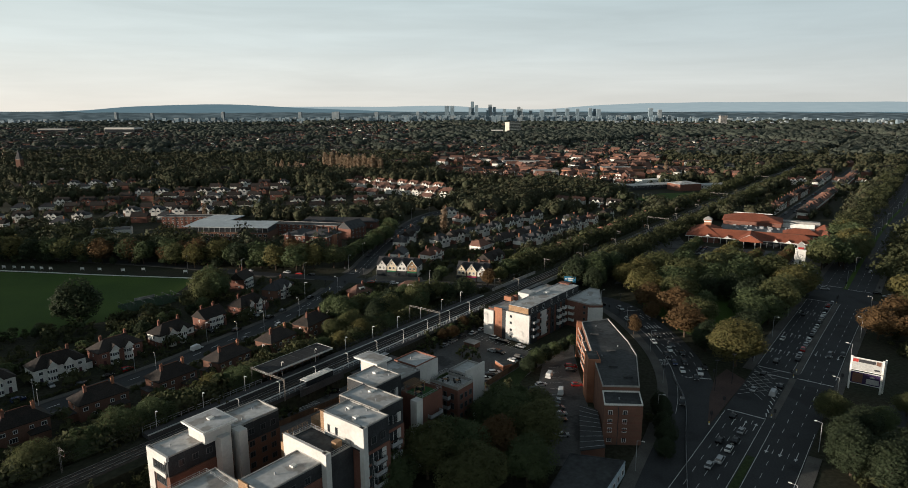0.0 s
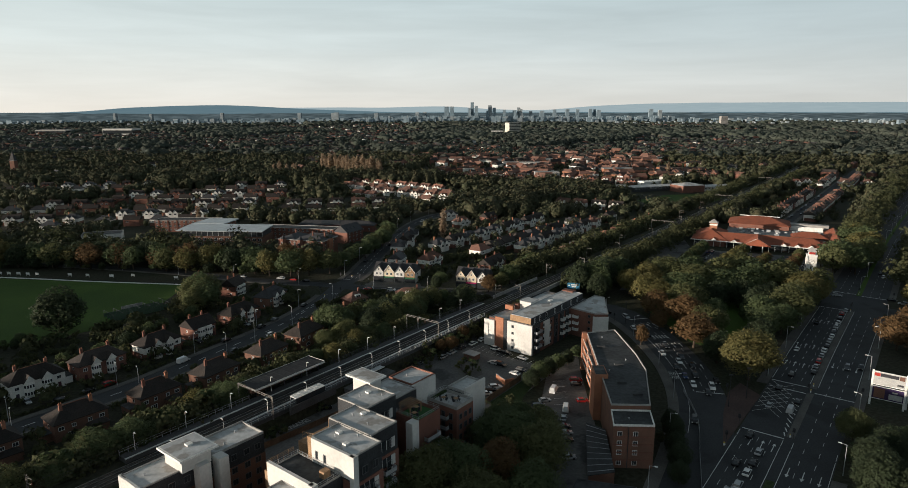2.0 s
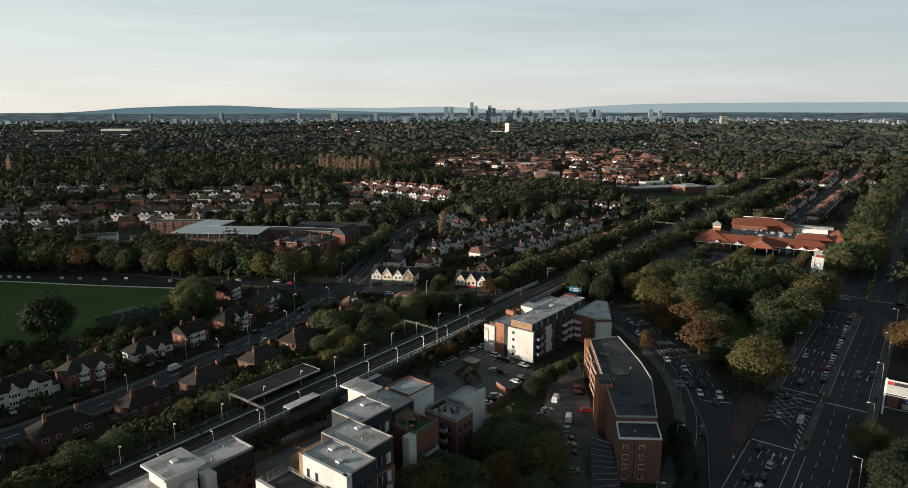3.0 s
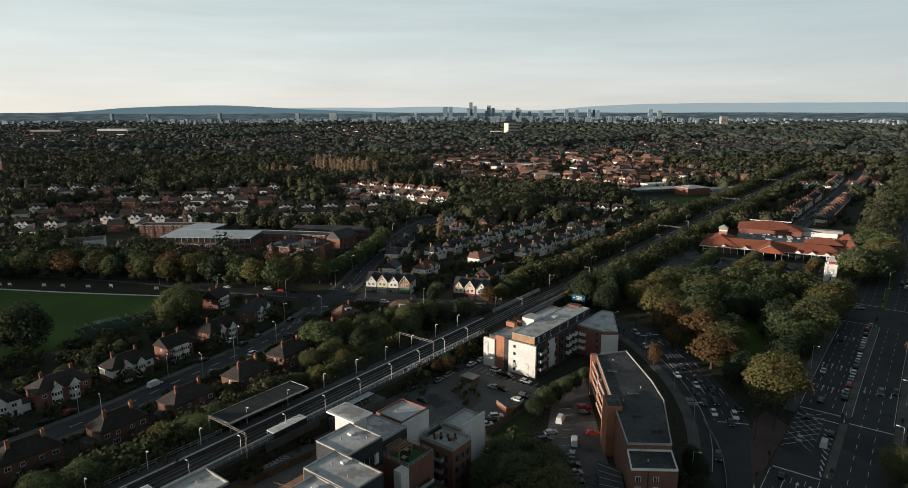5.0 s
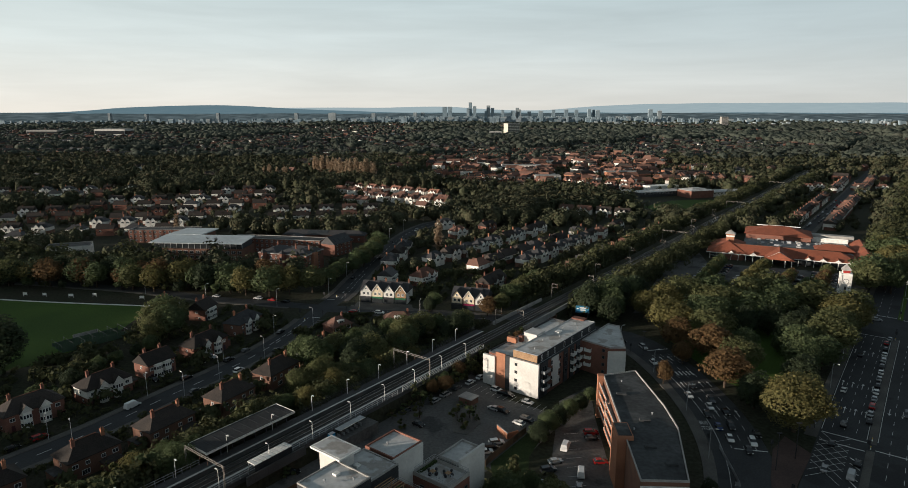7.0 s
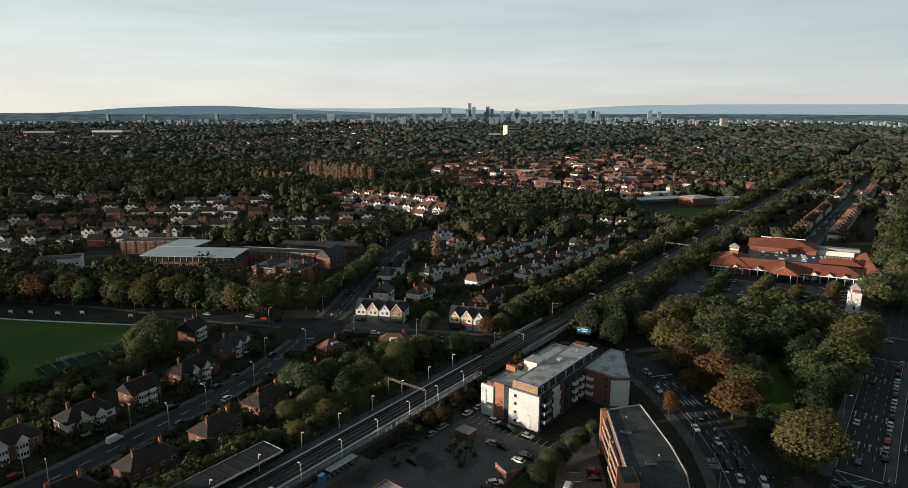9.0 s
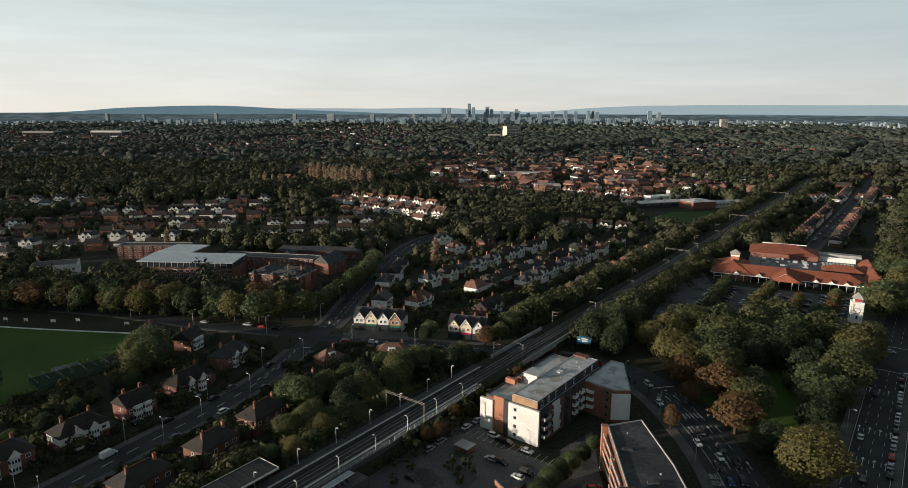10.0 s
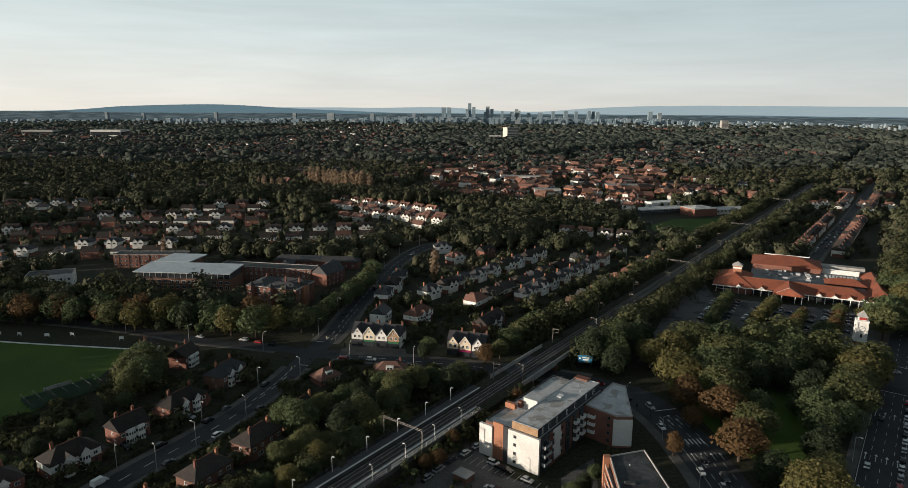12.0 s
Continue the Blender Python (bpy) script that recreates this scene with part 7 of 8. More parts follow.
pts = []
tries = 0
while len(pts) < 6600 and tries < 120000:
    tries += 1
    y = 385 + 915 * math.sqrt(fr.random()) if fr.random() < 0.75 else fr.uniform(385, 900)
    x = fr.uniform(-0.78, 0.78) * y + fr.uniform(-30, 30)
    if open_ground(x, y):
        continue
    if len(hp) and (np.hypot(hp[:, 0] - x, hp[:, 1] - y) < 8.0).any():
        continue
    # open gardens between the sunlit houses, closed woods elsewhere
    built = len(hp) and (np.hypot(hp[:, 0] - x, hp[:, 1] - y) < 34).any()
    if built and fr.random() < (0.0 if -60 < x < 170 and y < 640 else 0.3):
        continue
    h = fr.uniform(4, 8) if built or terraced(x, y) else fr.uniform(8, 16)
    if built and -60 < x < 170 and y < 640:
        h = fr.uniform(5, 9.5)
    pts.append((x, y, h, h * fr.uniform(0.42, 0.58)))
WOOD = [(-46, 584), (-30, 640), (4, 684), (40, 748), (132, 742), (150, 690), (118, 648), (60, 640), (30, 590), (-6, 566)]
for k in range(700):
    x, y = fr.uniform(-46, 150), fr.uniform(566, 748)
    if inside(WOOD, x, y) and not (np.hypot(hp[:, 0] - x, hp[:, 1] - y) < 9).any() and not near_line(NORTH, x, y, 9):
        h = fr.uniform(10, 17)
        pts.append((x, y, h, h * fr.uniform(0.40, 0.55)))
# a dark wood behind the streets
for k in range(520):
    x = fr.uniform(-430, -60)
    y = 852 + 0.1 * x + fr.uniform(-34, 40)
    if not (np.hypot(hp[:, 0] - x, hp[:, 1] - y) < 11).any() and not near_line(NORTH, x, y, 10):
        h = fr.uniform(11, 19)
        pts.append((x, y, h, h * fr.uniform(0.34, 0.46)))
pts = np.array(pts)


def leafy(name, points, seed, per, size, key="beltleaf", fuzz=0.5):
    """Small trees whose crowns are made of leaf clumps, too many to count."""
    r = np.random.default_rng(seed)
    n = len(points)
    P = np.repeat(points, per, 0)
    m = len(P)
    d = r.normal(size=(m, 3))
    d[:, 2] += 0.3
    d /= np.linalg.norm(d, axis=1)[:, None]
    lob = np.repeat(r.normal(size=(n, 8, 3)) * 0.42, per // 8 + 1, 1)[:, :per].reshape(-1, 3)
    o = d * (0.38 + 0.3 * r.random((m, 1))) + lob
    c = np.stack([P[:, 0] + o[:, 0] * P[:, 3], P[:, 1] + o[:, 1] * P[:, 3], np.maximum(0.3, P[:, 2] * (0.56 + 0.42 * o[:, 2]))], 1)
    nn = 0.5 * d + o * np.array([1.2, 1.2, 0.9]) + np.array([0, 0, 0.15]) + fuzz * r.normal(size=(m, 3))
    nn /= np.linalg.norm(nn, axis=1)[:, None]
    t1 = np.cross(nn, r.normal(size=(m, 3)))
    t1 /= np.linalg.norm(t1, axis=1)[:, None]
    t2 = np.cross(nn, t1)
    s = (size * P[:, 3] * r.uniform(0.7, 1.3, m))[:, None]
    V = np.stack([c - t1 * s - t2 * s * 0.8, c + t1 * s * 1.1 - t2 * s * 0.6, c - t1 * s * 0.2 + t2 * s * 1.2], 1).reshape(-1, 3)
    mesh = bpy.data.meshes.new(name)
    mesh.vertices.add(len(V))
    mesh.vertices.foreach_set("co", V.ravel())
    mesh.loops.add(3 * m)
    mesh.loops.foreach_set("vertex_index", np.arange(3 * m))
    mesh.polygons.add(m)
    mesh.polygons.foreach_set("loop_start", np.arange(0, 3 * m, 3))
    mesh.materials.append(M[key])
    mesh.update()
    return tagged(new(name, mesh), "garden trees and small woods in autumn colours", "trees", kind="stuff")


mid = pts
crowns = np.column_stack([mid[:, 0], mid[:, 1], mid[:, 2] * 0.86, mid[:, 3] * 0.74])
far_woods("garden_trees", crowns[crowns[:, 1] < 760], 5, 1)
far_woods("garden_trees", crowns[crowns[:, 1] >= 760], 4, 1)
leafy("garden_tree_leaves", mid[mid[:, 1] < 640], 6, 150, 0.125, "farleaf", 0.28)
leafy("garden_tree_leaves", mid[(mid[:, 1] >= 640) & (mid[:, 1] < 900)], 6, 72, 0.18, "farleaf", 0.28)
leafy("garden_tree_leaves", mid[mid[:, 1] >= 900], 6, 40, 0.24, "farleaf", 0.28)
leafy("tree_belts", np.array(STUFF), 9, 240, 0.112)


def built_up(x, y):
    """Above 0 where streets of houses fill the plain, below where woods do."""
    return noise.noise(Vector((x * 0.0022, y * 0.0016, 3.3))) + 0.45 * noise.noise(Vector((x * 0.006, y * 0.004, 8.1)))


big = []
while len(big) < 21000:
    t = fr.random()
    y = 1230 * (4880 / 1230) ** (t ** 0.85)
    x = fr.uniform(-0.8, 0.8) * y
    if math.hypot(x, y) > 4900:
        continue
    d = by_rail(x, y)[1]
    if abs(d) < 14 and y < 2000:
        continue
    town = built_up(x, y) > 0.0 or terraced(x, y)
    if town and fr.random() < 0.45:
        continue
    h = (fr.uniform(5, 11) if town else fr.uniform(10, 18)) * (1 + y / 14000)
    big.append((x, y, h, h * fr.uniform(0.45, 0.65) * (1 + y / 6000)))
big = np.array(big)
far_woods("far_woods", big[big[:, 1] < 1600], 8, 1, key="hazewood")
leafy("far_wood_leaves", big[big[:, 1] < 1900], 10, 18, 0.29, "hazewood", 0.28)
far_woods("far_woods", big[big[:, 1] >= 1600], 9, 1, key="hazewood")

# far roofs and walls, joined
def far_houses(name, n, y0, y1, seed):
    r = np.random.default_rng(seed)
    sh = Shape()
    k = 0
    while k < n:
        y = y0 * (y1 / y0) ** r.random()
        x = r.uniform(-0.78, 0.78) * y
        d = by_rail(x, y)[1]
        if abs(d) < 25 or (built_up(x, y) < 0.0 and r.random() < 0.88):
            continue
        k += 1
        turn = r.choice([0.2, 0.95, 1.2, 2.4]) + r.normal() * 0.15
        w, dp, e = r.uniform(6, 11) * (1 + y / 9000), r.uniform(4, 5), r.uniform(6, 8.0)
        c, s = math.cos(turn), math.sin(turn)
        P = lambda a, b, z: (x + a * c - b * s, y + a * s + b * c, z)  # noqa: E731
        t = e + r.uniform(3, 4.2)
        v = [P(-w, -dp, 0), P(w, -dp, 0), P(w, dp, 0), P(-w, dp, 0), P(-w, -dp, e), P(w, -dp, e), P(w, dp, e), P(-w, dp, e), P(-w + 1, 0, t), P(w - 1, 0, t)]
        warm = -150 < x < 330 and y < 1500
        wm = int(r.choice([0, 1, 0, 2] if warm else [0, 0, 0, 1]))
        rm = 3 + int(r.choice([0, 0, 1] if warm else [0, 1, 1, 1, 2, 2]))
        sh.faces(v, [(0, 1, 5, 4), (1, 2, 6, 5), (2, 3, 7, 6), (3, 0, 4, 7)], wm)
        sh.faces(v, [(4, 5, 9, 8), (6, 7, 8, 9), (5, 6, 9), (7, 4, 8)], rm)
    return tagged(new(name, sh.mesh(name, "brick", "housewhite", "litorangebrick", "redtile", "tileroof", "slatetile")), "distant streets of brick and white houses", "houses", kind="stuff")


def far_terraces(name, rows, seed):
    """Rows of joined brick houses with chimneys, street behind street."""
    r = np.random.default_rng(seed)
    sh = Shape()
    for k in range(rows):
        y = 880 * (1540 / 880) ** r.random()
        x = r.uniform(-100, 320)
        turn = r.choice([0.08, 0.08, -0.1, 1.2]) + r.normal() * 0.05
        c, s = math.cos(turn), math.sin(turn)
        for n in range(int(r.integers(4, 9))):
            ox, w, e = 9.0 * n, 4.4, r.uniform(5.2, 6.4)
            P = lambda a, b, z: (x + (ox + a) * c - b * s, y + (ox + a) * s + b * c, z)  # noqa: E731
            t = e + r.uniform(2.6, 3.4)
            v = [P(-w, -4, 0), P(w, -4, 0), P(w, 4, 0), P(-w, 4, 0), P(-w, -4, e), P(w, -4, e), P(w, 4, e), P(-w, 4, e), P(-w + 1.5, 0, t), P(w - 1.5, 0, t)]
            sh.faces(v, [(0, 1, 5, 4), (1, 2, 6, 5), (2, 3, 7, 6), (3, 0, 4, 7)], int(r.choice([0, 1, 0, 2])))
            sh.faces(v, [(4, 5, 9, 8), (6, 7, 8, 9), (5, 6, 9), (7, 4, 8)], 3 + int(r.choice([0, 1, 0, 1, 1])))
            q = [P(w - 0.8 + a, b, z) for z in (t - 1.5, t + 1.2) for a, b in ((-0.5, -0.4), (0.5, -0.4), (0.5, 0.4), (-0.5, 0.4))]
            sh.faces(q, [(0, 1, 5, 4), (1, 2, 6, 5), (2, 3, 7, 6), (3, 0, 4, 7), (4, 5, 6, 7)], 2)
    return tagged(new(name, sh.mesh(name, "brick", "housewhite", "litorangebrick", "redtile", "tileroof")), "distant terraces of red brick houses with chimneys", "houses", kind="stuff")


far_terraces("far_terraces", 38, 35)
far_houses("far_houses", 620, 880, 1500, 31)
far_houses("far_houses", 1500, 1500, 3900, 32)


# larger pale buildings far off, and the city
def far_block(name, label, x, y, w, d, high, wall, rows=0, cols=0, turn=0.0):
    t = thing(name, label, "building", m=pose(x, y, 0, 0, 0, turn))
    slab(t, "wall", -w / 2, -d / 2, 0, w / 2, d / 2, high, wall)
    slab(t, "roof", -w / 2 + 0.5, -d / 2 + 0.5, high, w / 2 - 0.5, d / 2 - 0.5, high + 1.2, "concrete")
    for j in range(rows):
        z = high * (j + 0.35) / rows
        slab(t, "window_band", -w / 2 + 0.6, -d / 2 - 0.15, z, w / 2 - 0.6, -d / 2 - 0.05, z + high / rows * 0.45, "glass")
        slab(t, "window_band", w / 2 + 0.05, -d / 2 + 0.6, z, w / 2 + 0.15, d / 2 - 0.6, z + high / rows * 0.45, "glass")
    return t


far_block("tower_block", "pale concrete office tower lit by the low sun", 92, 2280, 46, 30, 46, "stone", 9, turn=28)
far_block("pale_building", "long low white building", -60, 2300, 80, 30, 16, "white", 2)
far_block("pale_building", "low white building among trees", 36, 2240, 40, 30, 20, "white", 2)
far_block("pale_building", "large white industrial building", -1330, 2310, 110, 60, 26, "white", 1)
far_block("pale_building", "long grey industrial building", -1660, 2420, 120, 50, 18, "concrete", 1)
far_block("tower_block", "brown residential tower block", 1230, 3450, 34, 30, 52, "concrete", 12)
far_block("pale_building", "white low building among houses", 58, 1060, 62, 16, 9, "white", 1)
far_block("pale_building", "grey shed with a curved pale roof", 84, 900, 34, 18, 9, "flatroof", 0)
church = far_block("church_tower", "slim dark church tower with a short spire", -690, 915, 7, 7, 22, "brownbrick", 0)
s = Shape()
s.hip(-3.5, -3.5, 3.5, 3.5, 23, 36, 0.2)
part("spire", s.mesh("spire", "slatetile"), church)
city = random.Random(77)
# glass and concrete lifted towards blue-grey, with distance haze painted into both
M["cityglass"] = mat("city_glass_haze", (0.17, 0.23, 0.27), (0.25, 0.31, 0.35), 0.02, 0.35, 0.1, grain=0.05, amount=0.12)
M["citypale"] = mat("city_concrete_haze", (0.26, 0.30, 0.32), (0.20, 0.23, 0.25), 0.02, 0.8, grain=0.05, amount=0.12)
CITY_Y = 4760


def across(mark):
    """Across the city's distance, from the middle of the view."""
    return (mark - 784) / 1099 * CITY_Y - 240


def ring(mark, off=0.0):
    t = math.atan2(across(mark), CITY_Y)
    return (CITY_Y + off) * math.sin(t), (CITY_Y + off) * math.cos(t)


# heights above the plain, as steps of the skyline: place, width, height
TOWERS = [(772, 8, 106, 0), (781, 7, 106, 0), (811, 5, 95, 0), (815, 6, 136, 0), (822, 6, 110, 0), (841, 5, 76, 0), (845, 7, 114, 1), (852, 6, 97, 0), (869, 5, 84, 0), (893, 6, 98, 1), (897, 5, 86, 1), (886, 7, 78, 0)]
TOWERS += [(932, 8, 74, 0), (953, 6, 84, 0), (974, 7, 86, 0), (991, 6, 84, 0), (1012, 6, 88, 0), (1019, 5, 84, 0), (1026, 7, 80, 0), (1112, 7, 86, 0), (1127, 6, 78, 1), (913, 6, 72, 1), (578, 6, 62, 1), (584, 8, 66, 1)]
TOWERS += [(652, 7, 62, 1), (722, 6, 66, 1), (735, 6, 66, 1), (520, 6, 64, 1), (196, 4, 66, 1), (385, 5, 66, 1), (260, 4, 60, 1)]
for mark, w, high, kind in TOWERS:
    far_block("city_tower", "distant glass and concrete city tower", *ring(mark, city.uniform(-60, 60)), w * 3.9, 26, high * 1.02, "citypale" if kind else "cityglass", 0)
sh = Shape()
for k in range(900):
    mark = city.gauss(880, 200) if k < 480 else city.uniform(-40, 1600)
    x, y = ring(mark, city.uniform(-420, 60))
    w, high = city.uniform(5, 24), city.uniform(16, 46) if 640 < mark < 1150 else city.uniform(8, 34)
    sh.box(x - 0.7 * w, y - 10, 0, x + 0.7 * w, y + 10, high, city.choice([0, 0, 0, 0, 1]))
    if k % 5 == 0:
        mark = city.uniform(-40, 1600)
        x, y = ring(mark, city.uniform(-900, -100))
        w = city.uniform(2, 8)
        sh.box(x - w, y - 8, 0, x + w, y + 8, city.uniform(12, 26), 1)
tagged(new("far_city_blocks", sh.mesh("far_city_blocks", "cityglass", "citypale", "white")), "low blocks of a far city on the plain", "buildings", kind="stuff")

# hills on the skyline: a glowing backdrop with the haze in its colour
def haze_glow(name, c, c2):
    """A hazy distance: the haze is painted as glow, two tones in long level streaks."""
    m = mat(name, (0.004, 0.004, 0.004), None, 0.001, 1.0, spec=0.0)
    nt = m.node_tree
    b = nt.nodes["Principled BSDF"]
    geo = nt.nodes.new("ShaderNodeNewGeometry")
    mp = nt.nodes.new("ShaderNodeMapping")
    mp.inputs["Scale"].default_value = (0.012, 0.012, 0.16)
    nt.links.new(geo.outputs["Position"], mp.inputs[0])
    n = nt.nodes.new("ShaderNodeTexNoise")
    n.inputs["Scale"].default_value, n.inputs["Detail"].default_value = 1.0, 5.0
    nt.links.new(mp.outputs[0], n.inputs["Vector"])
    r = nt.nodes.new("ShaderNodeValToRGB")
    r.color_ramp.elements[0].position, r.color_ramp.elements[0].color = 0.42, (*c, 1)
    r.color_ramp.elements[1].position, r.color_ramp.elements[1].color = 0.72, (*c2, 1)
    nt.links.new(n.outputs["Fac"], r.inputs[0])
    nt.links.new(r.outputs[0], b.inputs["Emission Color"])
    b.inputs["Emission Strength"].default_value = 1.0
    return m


M["hill_near"] = haze_glow("far_plain_haze", (0.045, 0.062, 0.068), (0.115, 0.145, 0.155))
M["hill_mid"] = haze_glow("far_hills_haze", (0.105, 0.165, 0.195), (0.120, 0.180, 0.208))
M["hill_far"] = haze_glow("farthest_hills_haze", (0.30, 0.37, 0.395), (0.33, 0.40, 0.42))


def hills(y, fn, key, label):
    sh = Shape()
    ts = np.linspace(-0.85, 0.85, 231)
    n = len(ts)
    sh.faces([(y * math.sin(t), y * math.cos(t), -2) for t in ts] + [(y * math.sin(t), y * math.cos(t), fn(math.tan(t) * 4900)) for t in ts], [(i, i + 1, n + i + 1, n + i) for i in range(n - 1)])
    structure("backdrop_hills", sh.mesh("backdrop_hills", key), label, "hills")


def bump(x, c, w, h):
    return h * math.exp(-abs((x - c) / w) ** 2.4)


def ripple(x, f, a):
    return a * noise.noise(Vector((x * f, 0.7, 0.2)))


hills(4850, lambda x: 62 + bump(x, -4400, 1500, 14) + ripple(x, 0.004, 5) + ripple(x, 0.03, 2), "hill_near", "backdrop plain before the hills, haze painted as glow")
hills(4870, lambda x: 66 + bump(x, -2350, 760, 48) + bump(x, -1500, 620, 22) + ripple(x, 0.003, 4), "hill_mid", "low horizon hills in painted blue haze")
hills(4890, lambda x: 76 + bump(x, -1350, 700, 30) + bump(x, -350, 420, 30) + bump(x, 1280, 680, 50) + bump(x, 2500, 760, 52) + bump(x, 3700, 700, 44) + ripple(x, 0.003, 5), "hill_far", "far horizon hills in painted pale haze")

# ---------------------------------------------------------------- vehicles
def car(colour, kind="hatch", far=False):
    """A car that heads along +x, its wheels on the ground."""
    names = {"hatch": "hatchback car", "suv": "tall estate car", "van": "panel van"}
    t = thing("van" if kind == "van" else "car", f"{colour} {names[kind]} standing on the asphalt", "van" if kind == "van" else "car", "vehicles")
    L, W, H = {"hatch": (4.1, 1.75, 1.47), "suv": (4.6, 1.85, 1.68), "van": (5.3, 2.0, 2.2)}[kind]
    paint = "car_" + colour
    h0, belt_z = 0.28, 0.95 if kind == "hatch" else 1.05
    # profile of the lower body, then the cabin above the belt line
    prof = [(-L / 2, 0.45), (-L / 2 + 0.1, h0), (L / 2 - 0.12, h0), (L / 2, 0.5), (L / 2 - 0.06, 0.72), (L / 2 - 0.95, belt_z), (-L / 2 + 0.12, belt_z), (-L / 2, 0.8)]
    s = Shape()
    n = len(prof)
    w = W / 2
    s.faces([(x, -w * (0.96 if z < 0.5 else 1), z) for x, z in prof] + [(x, w * (0.96 if z < 0.5 else 1), z) for x, z in prof],
            [tuple(range(n)), tuple(reversed(range(n, 2 * n)))] + [(i, n + i, n + (i + 1) % n, (i + 1) % n) for i in range(n)])
    part("body", s.mesh("body", paint), t)
    back = {"hatch": -L / 2 + 0.2, "suv": -L / 2 + 0.12, "van": -L / 2 + 0.05}[kind]
    front = {"hatch": 0.95, "suv": 1.05, "van": 1.55}[kind]
    tb, tf = back + (0.55 if kind == "hatch" else 0.2), front - (0.75 if kind != "van" else 0.65)
    a = [(back, -w * 0.96, belt_z), (front, -w * 0.96, belt_z), (front, w * 0.96, belt_z), (back, w * 0.96, belt_z)]
    b = [(tb, -w * 0.78, H - 0.06), (tf, -w * 0.78, H - 0.06), (tf, w * 0.78, H - 0.06), (tb, w * 0.78, H - 0.06)]
    s = Shape()
    s.faces(a + b, [(0, 1, 5, 4), (1, 2, 6, 5), (2, 3, 7, 6), (3, 0, 4, 7)])
    part("cabin" if kind == "van" else "glazing", s.mesh("glazing", paint if kind == "van" else "glass"), t, "" if kind == "van" else "dark car windows")
    s = Shape()
    c = [(x * 0.96, y * 0.9, H) for x, y, _ in b]
    s.faces(b + c, [(0, 1, 5, 4), (1, 2, 6, 5), (2, 3, 7, 6), (3, 0, 4, 7), (4, 5, 6, 7)])
    part("roof", s.mesh("roof", paint), t)
    if kind == "van":
        s = Shape()
        s.faces([(front + 0.01, -w * 0.85, belt_z + 0.1), (front + 0.01, w * 0.85, belt_z + 0.1), (tf + 0.1, w * 0.72, H - 0.2), (tf + 0.1, -w * 0.72, H - 0.2)], [(0, 1, 2, 3)])
        part("windscreen", s.mesh("windscreen", "glass"), t)
    wheel = Shape()
    wheel.tube((0, -0.1, 0), (0, 0.1, 0), 0.31, 0.31, 12)
    wm = wheel.mesh("wheel", "tyre")
    for x in (-L * 0.31, L * 0.31):
        for y in (-w + 0.08, w - 0.08):
            part("wheel", wm, t, at=pose(x, y, 0.31))
    for y in () if far else (-w * 0.72, w * 0.72):
        s = Shape()
        s.box(L / 2 - 0.16, y - 0.18, 0.6, L / 2 + 0.005, y + 0.18, 0.74)
        part("headlight", s.mesh("headlight", "trimwhite"), t)
    return t


FLEET, parked = {}, random.Random(8)


def put_car(x, y, turn, colour=None, kind=None, z=0.05, far=False):
    colour = colour or parked.choice(["black", "grey", "silver", "white", "black", "grey", "blue", "red", "silver", "white"])
    kind = kind or parked.choice(["hatch", "hatch", "suv"])
    key = (colour, kind, far)
    m = pose(x, y, z, 0, 0, turn)
    if key not in FLEET:
        FLEET[key] = car(colour, kind, far)
        FLEET[key].matrix_basis = m
    else:
        copy_thing(FLEET[key], m)


def heading(line, x, y):
    best = min(range(len(line) - 1), key=lambda i: (line[i].x - x) ** 2 + (line[i].y - y) ** 2)
    w = line[best + 1] - line[best]
    return math.degrees(math.atan2(w.y, w.x))


# queue on the dual carriageway
for x, y, c in ((79.3, 190.9, "black"), (78, 181.2, "silver"), (69.6, 175.3, "black"), (74.1, 175.5, "black"), (70.5, 170.5, "white"), (65.9, 164.5, "silver"), (62, 161.6, "silver"), (93.5, 211, "silver"), (103.9, 213.9, "black"), (102.5, 224.7, "black"),
                (112.4, 236.7, "black"), (121.4, 238.8, "black"), (124.8, 244.2, "silver"), (128.5, 249.6, "red"), (132.5, 255.4, "silver"), (136.2, 260.8, "white")):
    put_car(x, y, heading(KING, x, y), c)
for x, y, c in ((139.8, 266, "black"), (144, 272.2, "silver"), (148, 278, "white"), (152, 284, "grey"), (156, 290, "silver"), (160, 296, "white"), (164, 302, "black"), (168.5, 309, "red"), (173, 314, "silver"), (126, 262, "white"), (150, 295, "black"),
                (257.3, 417.9, "silver"), (238.5, 392.3, "grey"), (228.1, 377.7, "silver"), (235.8, 376.7, "white"), (284.4, 481.4, "white"), (231, 386, "black")):
    put_car(x, y, heading(KING, x, y), c)
put_car(98.7, 207.6, heading(KING, 98.7, 207.6), "silver", "van")
put_car(135.8, 243.6, heading(KING, 135, 243) + 180, "grey", "suv")
put_car(141, 243.9, heading(KING, 141, 243) + 180, "black", "hatch")
put_car(182.4, 339.9, -20, "silver")
put_car(205.2, 332, -30, "black")
put_car(207, 326, 150, "silver")
